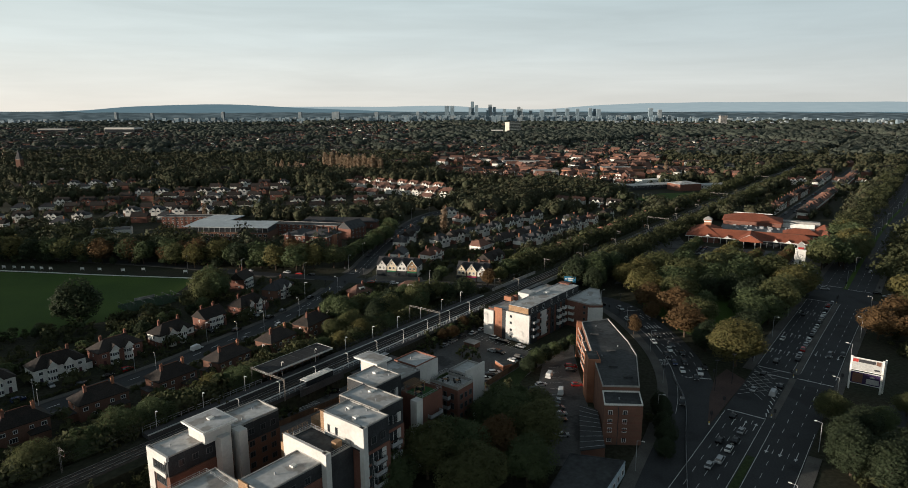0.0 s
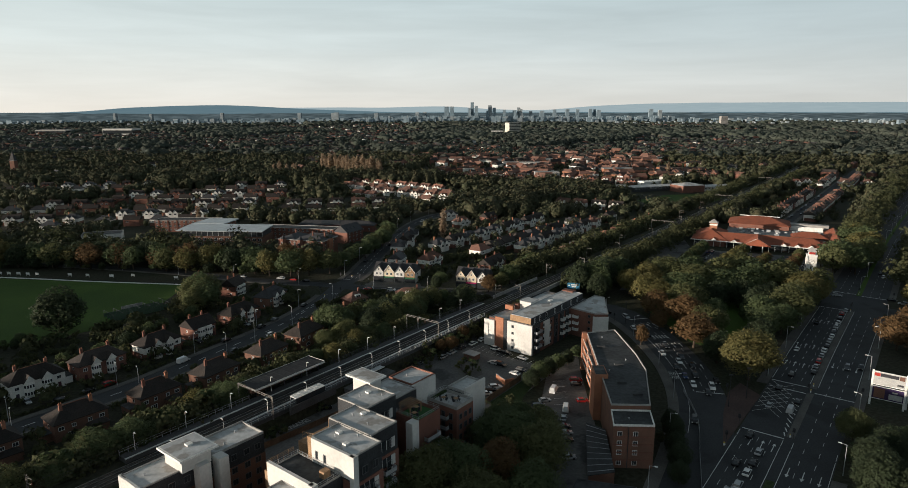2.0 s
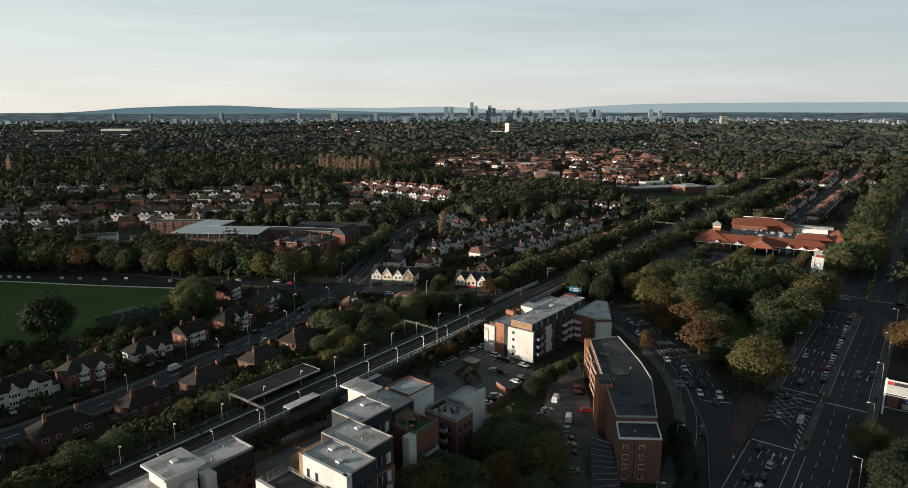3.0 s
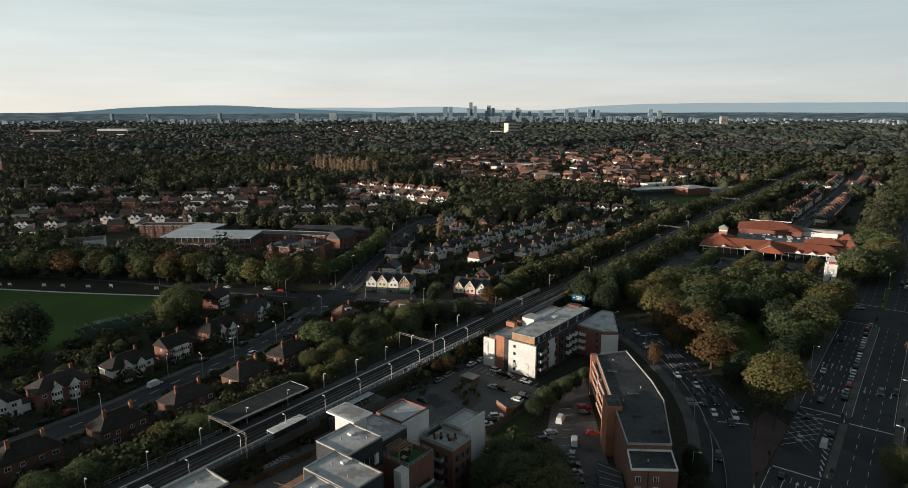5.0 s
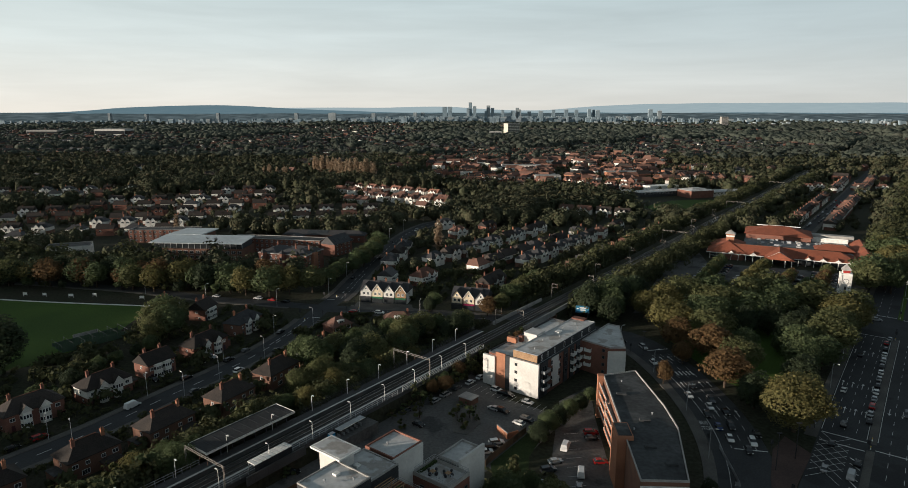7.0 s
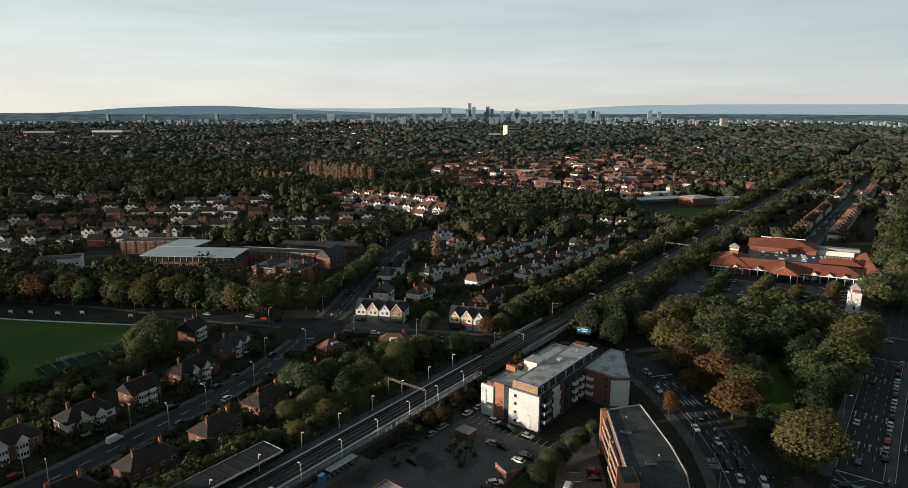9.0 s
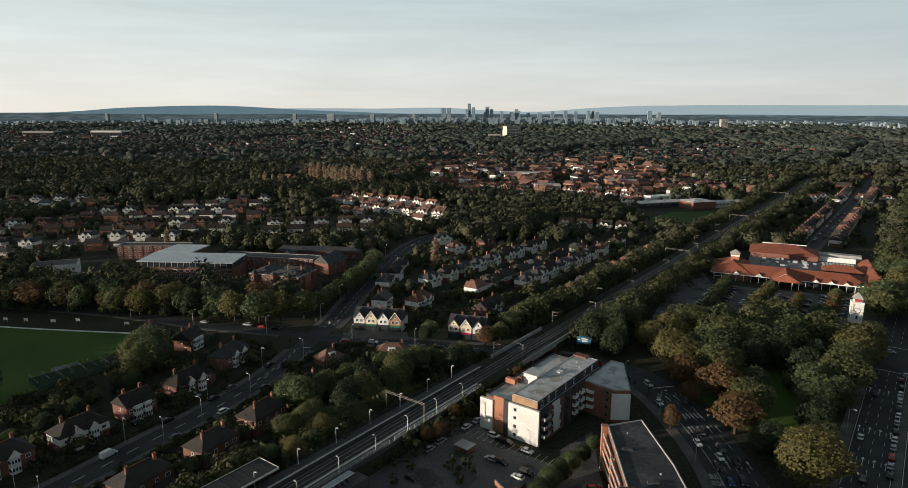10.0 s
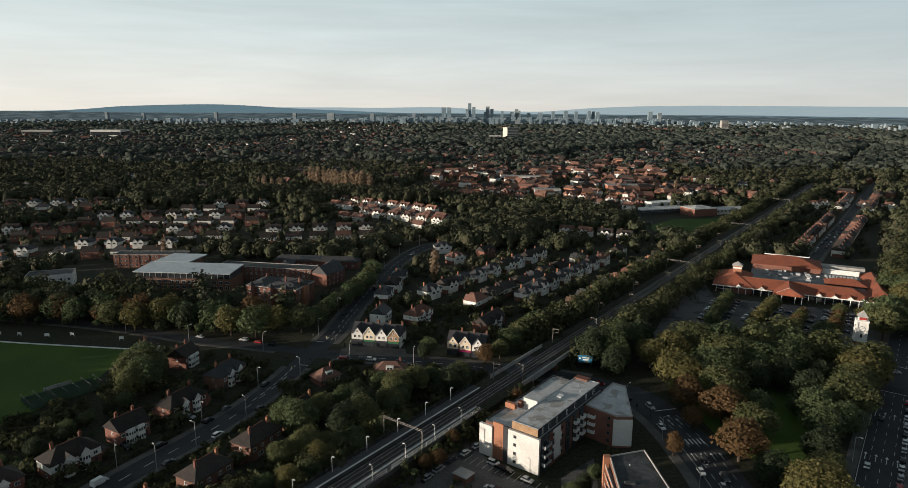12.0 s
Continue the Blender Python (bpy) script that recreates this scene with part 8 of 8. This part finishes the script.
# cars on the branch road
for x, y, c in ((70.7, 255.1, "white"), (74.8, 246.8, "white"), (72.9, 233.1, "blue"), (73.7, 226, "white"), (76.8, 233.8, "black"), (79.6, 224.2, "white"), (82.8, 229, "black"), (76.6, 219.4, "black"), (65.9, 199.5, "black"), (72.1, 241.2, "black"),
                (74.1, 262.8, "black"), (78.6, 243, "black"), (77, 252, "grey"), (66, 284, "white"), (70, 276, "black"), (66, 300, "silver")):
    put_car(x, y, heading(BRANCH, x, y), c, "suv" if (x, y) == (79.6, 224.2) else None)
for x, y, a, c in ((55, 314, -20, "black"), (50, 320, -20, "red"), (58, 306, 10, "black"), (46, 300, 60, "white")):
    put_car(x, y, a, c)
# car park and lane
for x, y, a, c in ((4.9, 256.5, AX, "white"), (6.8, 254.3, AX + 180, "black"), (8.8, 252.8, AX, "black"), (15.2, 247.5, AX, "silver"), (3.7, 242.5, AX + 180, "silver"), (6.6, 240.7, AX, "black"), (-24.9, 239.4, 55, "grey"), (-19.8, 230.6, AX, "black"),
                   (14.1, 235.2, AX, "black"), (11.4, 232.8, AX + 180, "white"), (4.3, 220.7, 15, "white"), (2.6, 218.0, 15, "black"), (1.2, 215.4, 15, "white")):
    put_car(x, y, a, c)
for x, y, a, c, k in ((24.3, 219.2, 70, "white", "van"), (20.5, 211.1, 20, "silver", "hatch"), (18.1, 206.8, 20, "grey", "suv"), (14, 200.9, 2, "silver", "suv"), (13.8, 198, 2, "white", "hatch"), (26.8, 205.6, 80, "white", "van"), (25.3, 199, 80, "silver", "hatch"),
                      (24.7, 193.6, 10, "grey", "hatch"), (24.9, 189.6, 10, "silver", "hatch"), (33.0, 227.8, 5, "red", "suv"), (33.0, 211.5, 5, "red", "hatch"), (24.5, 185.4, 10, "black", "hatch"), (24.0, 176.0, 10, "silver", "hatch"), (32.6, 224.4, 5, "black", "hatch")):
    put_car(x, y, a, c, k)
for x, y, a, c in ((-65.3, 187.4, 20, "red"), (-67.9, 184.6, 20, "black"), (-51.1, 202.4, 20, "black"), (-0.6, 267.1, 54, "white"), (-4.4, 262.4, 54, "white"), (-9, 257.5, 54, "grey"), (-12.6, 252.2, 54, "silver"), (-15.8, 247.4, 54, "silver")):
    put_car(x, y, a, c)
# west road and its drives, the junction
for x, y, c in ((-91.6, 269.4, "white"), (-99.3, 279.1, "black"), (-96.6, 289.3, "grey"), (-108.1, 261.4, "black"), (-100.2, 251, "grey"), (-89, 311.1, "black"), (-84, 290.1, "black"), (-132.3, 217.3, "red"), (-154.6, 190.7, "blue"), (-141.7, 204.1, "grey"), (-136, 211, "black")):
    put_car(x, y, heading(WEST, x, y), c)
put_car(-115.8, 239, heading(WEST, -115, 239), "white", "van")
for x, y, a, c in ((-107.3, 281.7, -20, "silver"), (-109.5, 276.2, -25, "black"), (-119.2, 259.6, -30, "black"), (-151.3, 202.2, -40, "silver"), (-136.5, 233.5, -30, "black"), (-116.8, 361.3, 165, "white"), (-108.6, 358.6, 165, "red"), (-100.8, 356, 165, "black"),
                   (-49.8, 340.2, -8, "white"), (-30.7, 334, -8, "black"), (-63.1, 341.4, 170, "red"), (-22, 331, -8, "white"), (-140, 364, 165, "silver")):
    put_car(x, y, a, c)
for i in range(22):
    s_at = 62 + 9.0 * i + parked.uniform(-2, 2)
    a, h, n = along(TERRACE, s_at)
    p = a + n * parked.choice([-2.7, 2.7])
    put_car(p.x, p.y, h, far=True)
for i in range(4):
    a, h, n = along(NORTH, 60 + 50 * i)
    p = a + n * (-2.4 if i % 2 else 2.6)
    put_car(p.x, p.y, h)
# rows in the store car park
for (x0, y0), (x1, y1), n in (((121, 397), (150, 448), 10), ((143, 397), (170, 434), 7), ((162, 392), (181, 422), 6), ((183, 392), (203, 424), 6)):
    for side in (-1, 1):
        for k in range(n):
            if parked.random() < 0.3:
                continue
            t = (k + 0.5) / n
            put_car(x0 + (x1 - x0) * t + side * 4.6, y0 + (y1 - y0) * t - side * 3.0, -33 + (180 if side > 0 else 0), far=True)

# ---------------------------------------------------------------- boards, nets, fences, signals
M["postergrey"] = mat("pale_poster", (0.42, 0.42, 0.41), (0.36, 0.36, 0.35), 0.4, 0.5)
M["purple"] = mat("dark_poster", (0.05, 0.03, 0.09), (0.035, 0.025, 0.06), 0.3, 0.5)
M["bluesign"] = mat("blue_poster", (0.05, 0.22, 0.36), (0.03, 0.12, 0.22), 0.4, 0.5)


def hoarding():
    t = thing("advertising_hoarding", "tall roadside hoarding with two posters between white posts", "billboard", m=pose(131, 212, 0, 0, 0, -34))
    for x, y in ((-4.6, 0), (4.6, 0), (5.2, 1.8)):
        slab(t, "post", x - 0.3, y - 0.15, 0, x + 0.3, y + 0.15, 12.2, "trimwhite", "white post")
    for z0, z1, key in ((7.4, 11.6, "postergrey"), (2.6, 6.6, "purple")):
        p = slab(t, "poster", -4.3, -0.1, z0, 4.3, 0.15, z1, key)
        slab(p, "poster_frame", -4.3, -0.14, z0 - 0.2, 4.3, 0.2, z0, "trimwhite")
        slab(p, "poster_frame", -4.3, -0.14, z1, 4.3, 0.2, z1 + 0.2, "trimwhite")
    slab(t, "poster_bar", -4.2, -0.13, 10.2, -2.6, -0.1, 11.3, "redsign")
    slab(t, "poster_bar", -2.5, -0.13, 10.2, 2.4, -0.1, 11.3, "darksteel")
    slab(t, "poster_bar", 2.6, -0.13, 10.0, 4.0, -0.1, 11.4, "brownbrick")
    for x in (-3.6, -1.2, 0.6):
        slab(t, "poster_bar", x, -0.13, 9.2, x + 1.1, -0.1, 9.6, "galv")
    slab(t, "poster_bar", 2.2, -0.13, 8.0, 3.9, -0.1, 8.6, "darksteel")
    slab(t, "poster_shape", -3.8, -0.13, 2.9, -0.8, -0.1, 6.2, "brownbrick")
    slab(t, "poster_bar", 0.3, -0.13, 3.0, 4.0, -0.1, 4.8, "postergrey")
    slab(t, "poster_bar", 1.2, -0.13, 5.2, 2.6, -0.1, 5.7, "concrete")
    slab(t, "side_panel", 4.9, 0.15, 2.6, 5.2, 1.8, 12.0, "galv")


hoarding()
board = thing("billboard", "blue roadside billboard with pale lettering bars", "billboard", m=pose(46.1, 335, 0, 0, 0, -8))
slab(board, "panel", -3.1, 0, 3.6, 3.1, 0.3, 6.9, "bluesign")
slab(board, "frame", -3.3, 0.05, 3.4, 3.3, 0.4, 3.6, "darksteel")
for x0, x1, z in ((-1.2, 1.8, 5.6), (-0.9, 1.5, 4.6), (-2.6, -1.7, 5.2)):
    slab(board, "lettering_bar", x0, -0.03, z, x1, 0, z + 0.6, "trimwhite")
for x in (-2.4, 2.4):
    slab(board, "leg", x - 0.12, 0.1, 0, x + 0.12, 0.35, 3.6, "darksteel")

# advertising boards and white fence by the cricket ground
bd = thing("boundary_board", "small white board on two posts beside the field", "sign", "boards round the field")
slab(bd, "panel", -1.2, -0.05, 0.7, 1.2, 0.05, 2.0, "trimwhite")
for x in (-1.1, 1.1):
    slab(bd, "leg", x - 0.06, -0.04, 0, x + 0.06, 0.04, 0.7, "trimwhite")
bd.matrix_basis = pose(-242, 361.5, 0, 0, 0, -4)
for x, y in ((-231, 361), (-216, 360), (-204.5, 362), (-176.8, 358), (-262, 362), (-268, 362.4), (-274, 362.8), (-280, 363), (-286, 363.6), (-293, 364), (-300, 364.4)):
    copy_thing(bd, pose(x, y, 0, 0, 0, parked.uniform(-12, 6)))
sh = Shape()
ribbon(sh, smooth_line([(-520, 377), (-288, 358), (-222, 351), (-164, 346.5)]), -0.35, 0.35, -0.02, 0.4)
tagged(new("boundary_kerb", sh.mesh("boundary_kerb", "trimwhite")), "low white rail along the edge of the field", "fence", kind="structure")

nets = thing("cricket_nets", "dark green practice nets on a steel frame", "cricket nets", m=pose(-170, 284, 0, 0, 0, 52))
M["net"] = mat("green_netting", (0.07, 0.11, 0.075), (0.09, 0.13, 0.09), 0.5, 0.9)
for k in range(4):
    slab(nets, "net_panel", 0, k * 3.6, 0.1, 26, k * 3.6 + 0.03, 1.7 if k else 2.6, "net")
for k in range(7):
    s = Shape()
    s.beam((k * 4.33, 0, 3.3), (k * 4.33, 10.8, 3.3), 0.1)
    part("frame_bar", s.mesh("frame_bar", "greyframe"), nets)
    for j in range(4):
        slab(nets, "post", k * 4.33 - 0.05, j * 3.6 - 0.05, 0, k * 4.33 + 0.05, j * 3.6 + 0.05, 3.3, "greyframe")
slab(nets, "mat", 0, 0, 0.04, 26, 10.8, 0.08, "artgrass")
slab(nets, "back_screen", 8, 11.2, 0.3, 18, 11.35, 3.0, "concrete")


def garden_fence(pts, high=1.7, gap=2.4, key="fence", label="weathered timber garden fence"):
    line = smooth_line(pts, 4.0)
    n = length_of(line)
    o = line[0]
    t = thing("garden_fence", label, "fence", m=Matrix.Translation(o))
    k = int(n / gap)
    for i in range(k):
        a, b = along(line, i * gap)[0] - o, along(line, (i + 1) * gap)[0] - o
        s = Shape()
        s.beam(Vector((a.x, a.y, high / 2)), Vector((b.x, b.y, high / 2)), 0.06, high)
        part("panel", s.mesh("panel", key), t)
        s = Shape()
        s.box(a.x - 0.06, a.y - 0.06, 0, a.x + 0.06, a.y + 0.06, high + 0.1)
        part("post", s.mesh("post", key), t)


garden_fence([(1, 208), (2, 210.4), (8, 219.5), (13.6, 228)], 2.2, 2.6, "fence", "tall timber fence beside the car park")
garden_fence([(-66, 173), (-63.4, 176.2), (-51.1, 191.1), (-42, 203)], 2.0, 2.6, "fence", "tall timber fence behind the station car park")
garden_fence([(16, 164), (16, 190), (12, 203)], 2.0, 2.6, "fence", "dark timber fence along the lane")
garden_fence([(52, 148), (60, 176), (67, 200), (69, 222)], 1.1, 2.6, "galv", "low steel barrier along the pavement")
# bin-store wall with the low sun painted into its brick colour
brickwall = thing("garden_wall", "brick bin-store wall coloured sunlit orange", "wall", m=pose(6, 226, 0, 0, 0, -60))
slab(brickwall, "wall", -3, 0, 0, 3, 0.3, 2.0, "litorangebrick")
slab(brickwall, "coping", -3.05, -0.05, 2.0, 3.05, 0.35, 2.12, "concrete")
slab(brickwall, "return", 2.7, 0.3, 0, 3, 4, 2.0, "litorangebrick")
hut = thing("bin_store", "small pale-roofed store in the car park", "hut", m=pose(-4.6, 247.5, 0, 0, 0, AX))
slab(hut, "wall", -2.5, -2, 0, 2.5, 2, 2.2, "brownbrick")
slab(hut, "roof", -2.8, -2.3, 2.2, 2.8, 2.3, 2.4, "concrete")

# parking bay lines and yellow hatching
def bays(sh):
    for k in range(14):
        p = Vector((-2 + 1.95 * k, 262 - 1.37 * k, 0))
        q = p + Vector((-0.575, -0.818, 0)) * 4.8
        sh.beam((p.x, p.y, 0.04), (q.x, q.y, 0.04), 0.12, 0.02)
    for (x0, y0), (x1, y1), n in (((119, 393), (150, 448), 20), ((141, 393), (170, 434), 16), ((160, 388), (181, 422), 13), ((181, 388), (203, 424), 13)):
        for side in (-1, 1):
            for k in range(n + 1):
                x, y = x0 + (x1 - x0) * k / n, y0 + (y1 - y0) * k / n
                sh.beam((x + side * 2.2, y - side * 1.4, 0.04), (x + side * 6.6, y - side * 4.3, 0.04), 0.12, 0.02)
    for k in range(10):
        p = Vector((22 + 0.3 * k, 186 + 4.6 * k, 0))
        sh.beam((p.x, p.y, 0.045), (p.x + 4.5, p.y + 0.8, 0.045), 0.1, 0.02)


def hatching(sh):
    o, u, v = Vector((-65.8, 192.5, 0.045)), Vector((5.1, 6.0, 0)), Vector((6.8, -4.0, 0))
    for k in range(7):
        a = o + u * (k / 6)
        sh.beam(a, a + v, 0.12, 0.02)
        for q in range(2):
            b, c = o + u * (k / 7) + v * (q / 2), o + u * ((k + 1) / 7) + v * ((q + 1) / 2)
            sh.beam(b, c, 0.12, 0.02)
            b, c = o + u * ((k + 1) / 7) + v * (q / 2), o + u * (k / 7) + v * ((q + 1) / 2)
            sh.beam(b, c, 0.12, 0.02)
    sh.beam(o, o + u, 0.12, 0.02)
    sh.beam(o + v, o + u + v, 0.12, 0.02)


marks("parking_lines", bays)
marks("bay_hatching", hatching)


def word(text, x, y, turn, size, key="paint"):
    c = bpy.data.curves.new("road_word", "FONT")
    c.body, c.size, c.align_x = text, size, "CENTER"
    c.materials.append(M[key])
    ob = tagged(new("road_lettering", c), "worn white lettering painted on the road", "road lettering", kind="structure")
    ob.matrix_basis = pose(x, y, 0.07, 0, 0, turn) @ Matrix.Diagonal((1, 2.2, 1, 1))


a, h, n = along(BRANCH, 104)
for k, text in enumerate(("BUS", "STOP")):
    p = along(BRANCH, 104 + 3.6 * k)[0] - n * 7.6
    word(text, p.x, p.y, h + 90, 1.5)

# planted island and rough verge beside the car park
sh = Shape()
sh.prism([(-9, 227), (-4.5, 225.5), (-0.5, 233), (-1, 246), (-6.5, 252), (-10, 246)], -0.02, 0.16)
structure("planting_island", sh.mesh("planting_island", "paving"), "kerbed planting island with shrubs", "island")
sh = Shape()
sh.prism([(2.8, 204), (12, 201.6), (12.6, 206), (13.4, 214), (19.6, 229), (14, 227.6), (2.4, 210)], -0.02, 0.06)
structure("verge", sh.mesh("verge", "hedge"), "rough grass verge between fence and lane", "verge")
for x, y, h in ((-4.1, 236, 4.2), (-5.6, 229, 1.8), (-1.8, 234.5, 2.2), (-3, 241, 2.4), (-7, 233, 2.0), (-6.6, 243.5, 2.6), (15.5, 226, 3.5), (17, 229, 3.2)):
    tree("bush", x, y, h, 0.1)

# signals, bollards and poles at the junctions
sig = thing("traffic_signal", "black traffic signal on a slim pole", "traffic signal", "signals at the junctions")
s = Shape()
s.tube((0, 0, 0), (0, 0, 3.4), 0.07, 0.06, 8)
part("pole", s.mesh("pole", "darksteel"), sig)
head = slab(sig, "signal_head", -0.22, -0.2, 2.5, 0.22, 0.1, 3.6, "darksteel")
slab(head, "backing_board", -0.4, 0.1, 2.4, 0.4, 0.14, 3.7, "darksteel")
sig.matrix_basis = pose(71, 187, 0.15)
for line, s_at, d in ((KING, 167, -1), (KING, 167, 14), (KING, 204, 0.5), (KING, 211, 15), (KING, 211, -14.5), (KING, 318, 15), (KING, 318, 0), (KING, 352, 0), (KING, 352, -15), (BRANCH, 118, 7.6), (BRANCH, 118, -9.6), (BRANCH, 40, 7.6), (BRANCH, 40, -9.8),
                      (WEST, LW - 13, -5.6), (WEST, LW - 13, 5.6), (NORTH, 17, 5.8), (NORTH, 17, -5.8), (EAST, 18, 5.8), (EAST, 18, -5.8), (CROSS, 60, 7), (CROSS, 104, -7)):
    a, h, n = along(line, s_at)
    p = a + n * d
    copy_thing(sig, pose(p.x, p.y, 0.15, 0, 0, h + 90))
bol = thing("bollard", "white bollard with a yellow top on an island", "bollard", "bollards on the islands")
slab(bol, "shell", -0.2, -0.15, 0, 0.2, 0.15, 0.7, "trimwhite")
slab(bol, "cap", -0.2, -0.15, 0.7, 0.2, 0.15, 1.05, "yellow")
bol.matrix_basis = pose(69.8, 185.2, 0.15)
for line, s_at, d in ((KING, 168, 0), (KING, 206, 0), (KING, 212, 0), (KING, 317, 0), (KING, 352, 0), (NORTH, 22, 1), (WEST, LW - 18, 1.4), (EAST, 22, 0.5)):
    a, h, n = along(line, s_at)
    p = a + n * d
    copy_thing(bol, pose(p.x, p.y, 0.17, 0, 0, h))
for x, y, high in ((88, 216, 11), (80, 210, 11), (64, 292, 10), (86, 306, 10)):
    pl = thing("tall_pole", "tall dark steel pole on the pavement", "pole", m=pose(x, y, 0.1))
    s = Shape()
    s.tube((0, 0, 0), (0, 0, high), 0.14, 0.08, 8)
    part("shaft", s.mesh("shaft", "darksteel"), pl)
    slab(pl, "lamp_head", -0.7, -0.2, high, 0.7, 0.2, high + 0.2, "darksteel")

# hedges, shrubs and rough growth in the gardens
small = []
gr = np.random.default_rng(40)
for d0, s0, s1 in ((8.4, 20, LW - 22), (-8.4, 20, LW - 22)):
    s = s0
    while s < s1:
        if gr.random() < 0.72:
            a, h, n = along(WEST, s)
            p = a + n * d0
            small.append((p.x, p.y, gr.uniform(0.9, 1.8), gr.uniform(0.7, 1.1)))
        s += 1.1
for k in range(60):
    t = k / 59
    p = along(smooth_line([(-75, 318), (-70, 328), (-60, 335.5), (-46, 336.5)]), t * 38)[0]
    small.append((p.x, p.y, 2.0, 1.2))
GARDENS = [[(-215, 130), (-178, 150), (-140, 206), (-112, 262), (-98, 300), (-92, 338), (-160, 344), (-156, 300), (-180, 262), (-205, 240)],
           [(-180, 90), (-120, 148), (-96, 186), (-60, 246), (-22, 300), (8, 328), (-60, 334), (-76, 320), (-96, 262), (-118, 214), (-150, 166)],
           [(-66, 372), (-34, 362), (10, 362), (40, 378), (60, 430), (-64, 432)], [(2, 140), (20, 150), (19, 205), (8, 212), (-4, 196), (0, 170)], [(92, 140), (118, 140), (116, 190), (104, 186)],
           [(126, 150), (170, 150), (175, 220), (140, 196)], [(158, 240), (240, 250), (215, 296), (180, 284)], [(52, 150), (58, 178), (62, 200), (53, 200), (50, 170)]]


for poly in GARDENS:
    px, py = [p[0] for p in poly], [p[1] for p in poly]
    size = (max(px) - min(px)) * (max(py) - min(py))
    for k in range(int(size / 22)):
        x, y = gr.uniform(min(px), max(px)), gr.uniform(min(py), max(py))
        if not inside(poly, x, y) or any((q.x - x) ** 2 + (q.y - y) ** 2 < 74 for q in NEAR_HOUSES):
            continue
        h = gr.uniform(1.0, 3.2) if gr.random() < 0.75 else gr.uniform(3, 6)
        small.append((x, y, h, h * gr.uniform(0.5, 0.75)))
small = [q for q in small if not any(near_line(line, q[0], q[1], far) for line, far in ((WEST, 7.6), (EAST, 7.5), (NORTH, 7.5), (BRANCH, 12), (KING, 16)))]
leafy("garden_shrubs", np.array(small), 41, 64, 0.24)
slope = []
for k in range(900):
    side = 1 if gr.random() < 0.6 else -1
    s = gr.uniform(-300, 300)
    if 20 < s < 50 or side > 0 and -130 < s < -92:
        continue
    d = gr.uniform(9.5, 15) if side > 0 else -gr.uniform(9.5, 15)
    if side < 0 and -150 < s < -62:
        continue
    z = 4.3 - 4.2 * (abs(d) - 9) / 7
    x, y, _ = rail(s, d)
    h = gr.uniform(1.0, 2.6)
    slope.append((x, y, h + z * 1.4, h * gr.uniform(0.5, 0.8)))
leafy("embankment_scrub", np.array(slope), 42, 80, 0.26)

# bulk bags stacked by the track
M["bag"] = mat("woven_white_bag", (0.6, 0.6, 0.58), (0.5, 0.5, 0.48), 0.8, 0.9)
bm = bmesh.new()
bmesh.ops.create_cube(bm, size=1.0)
bmesh.ops.bevel(bm, geom=bm.edges[:], offset=0.22, segments=2, affect="EDGES")
bagmesh = bpy.data.meshes.new("bulk_bag")
bm.to_mesh(bagmesh)
bm.free()
bagmesh.materials.append(M["bag"])
for k in range(22):
    a = Vector((-98.5, 149.5, 0)).lerp(Vector((-88, 157.5, 0)), (k % 11) / 10) + Vector((gr.uniform(-0.4, 0.4), gr.uniform(-0.4, 0.4) + (1.1 if k > 10 else 0), 0))
    bag = tagged(new("bulk_bag", bagmesh), "full white woven bulk bag on the ground", "bag", "bulk bags by the track")
    bag.matrix_basis = pose(a.x, a.y, 0.55, gr.uniform(-6, 6), gr.uniform(-6, 6), gr.uniform(0, 90)) @ Matrix.Diagonal((1.1, 1.1, 1.1, 1))
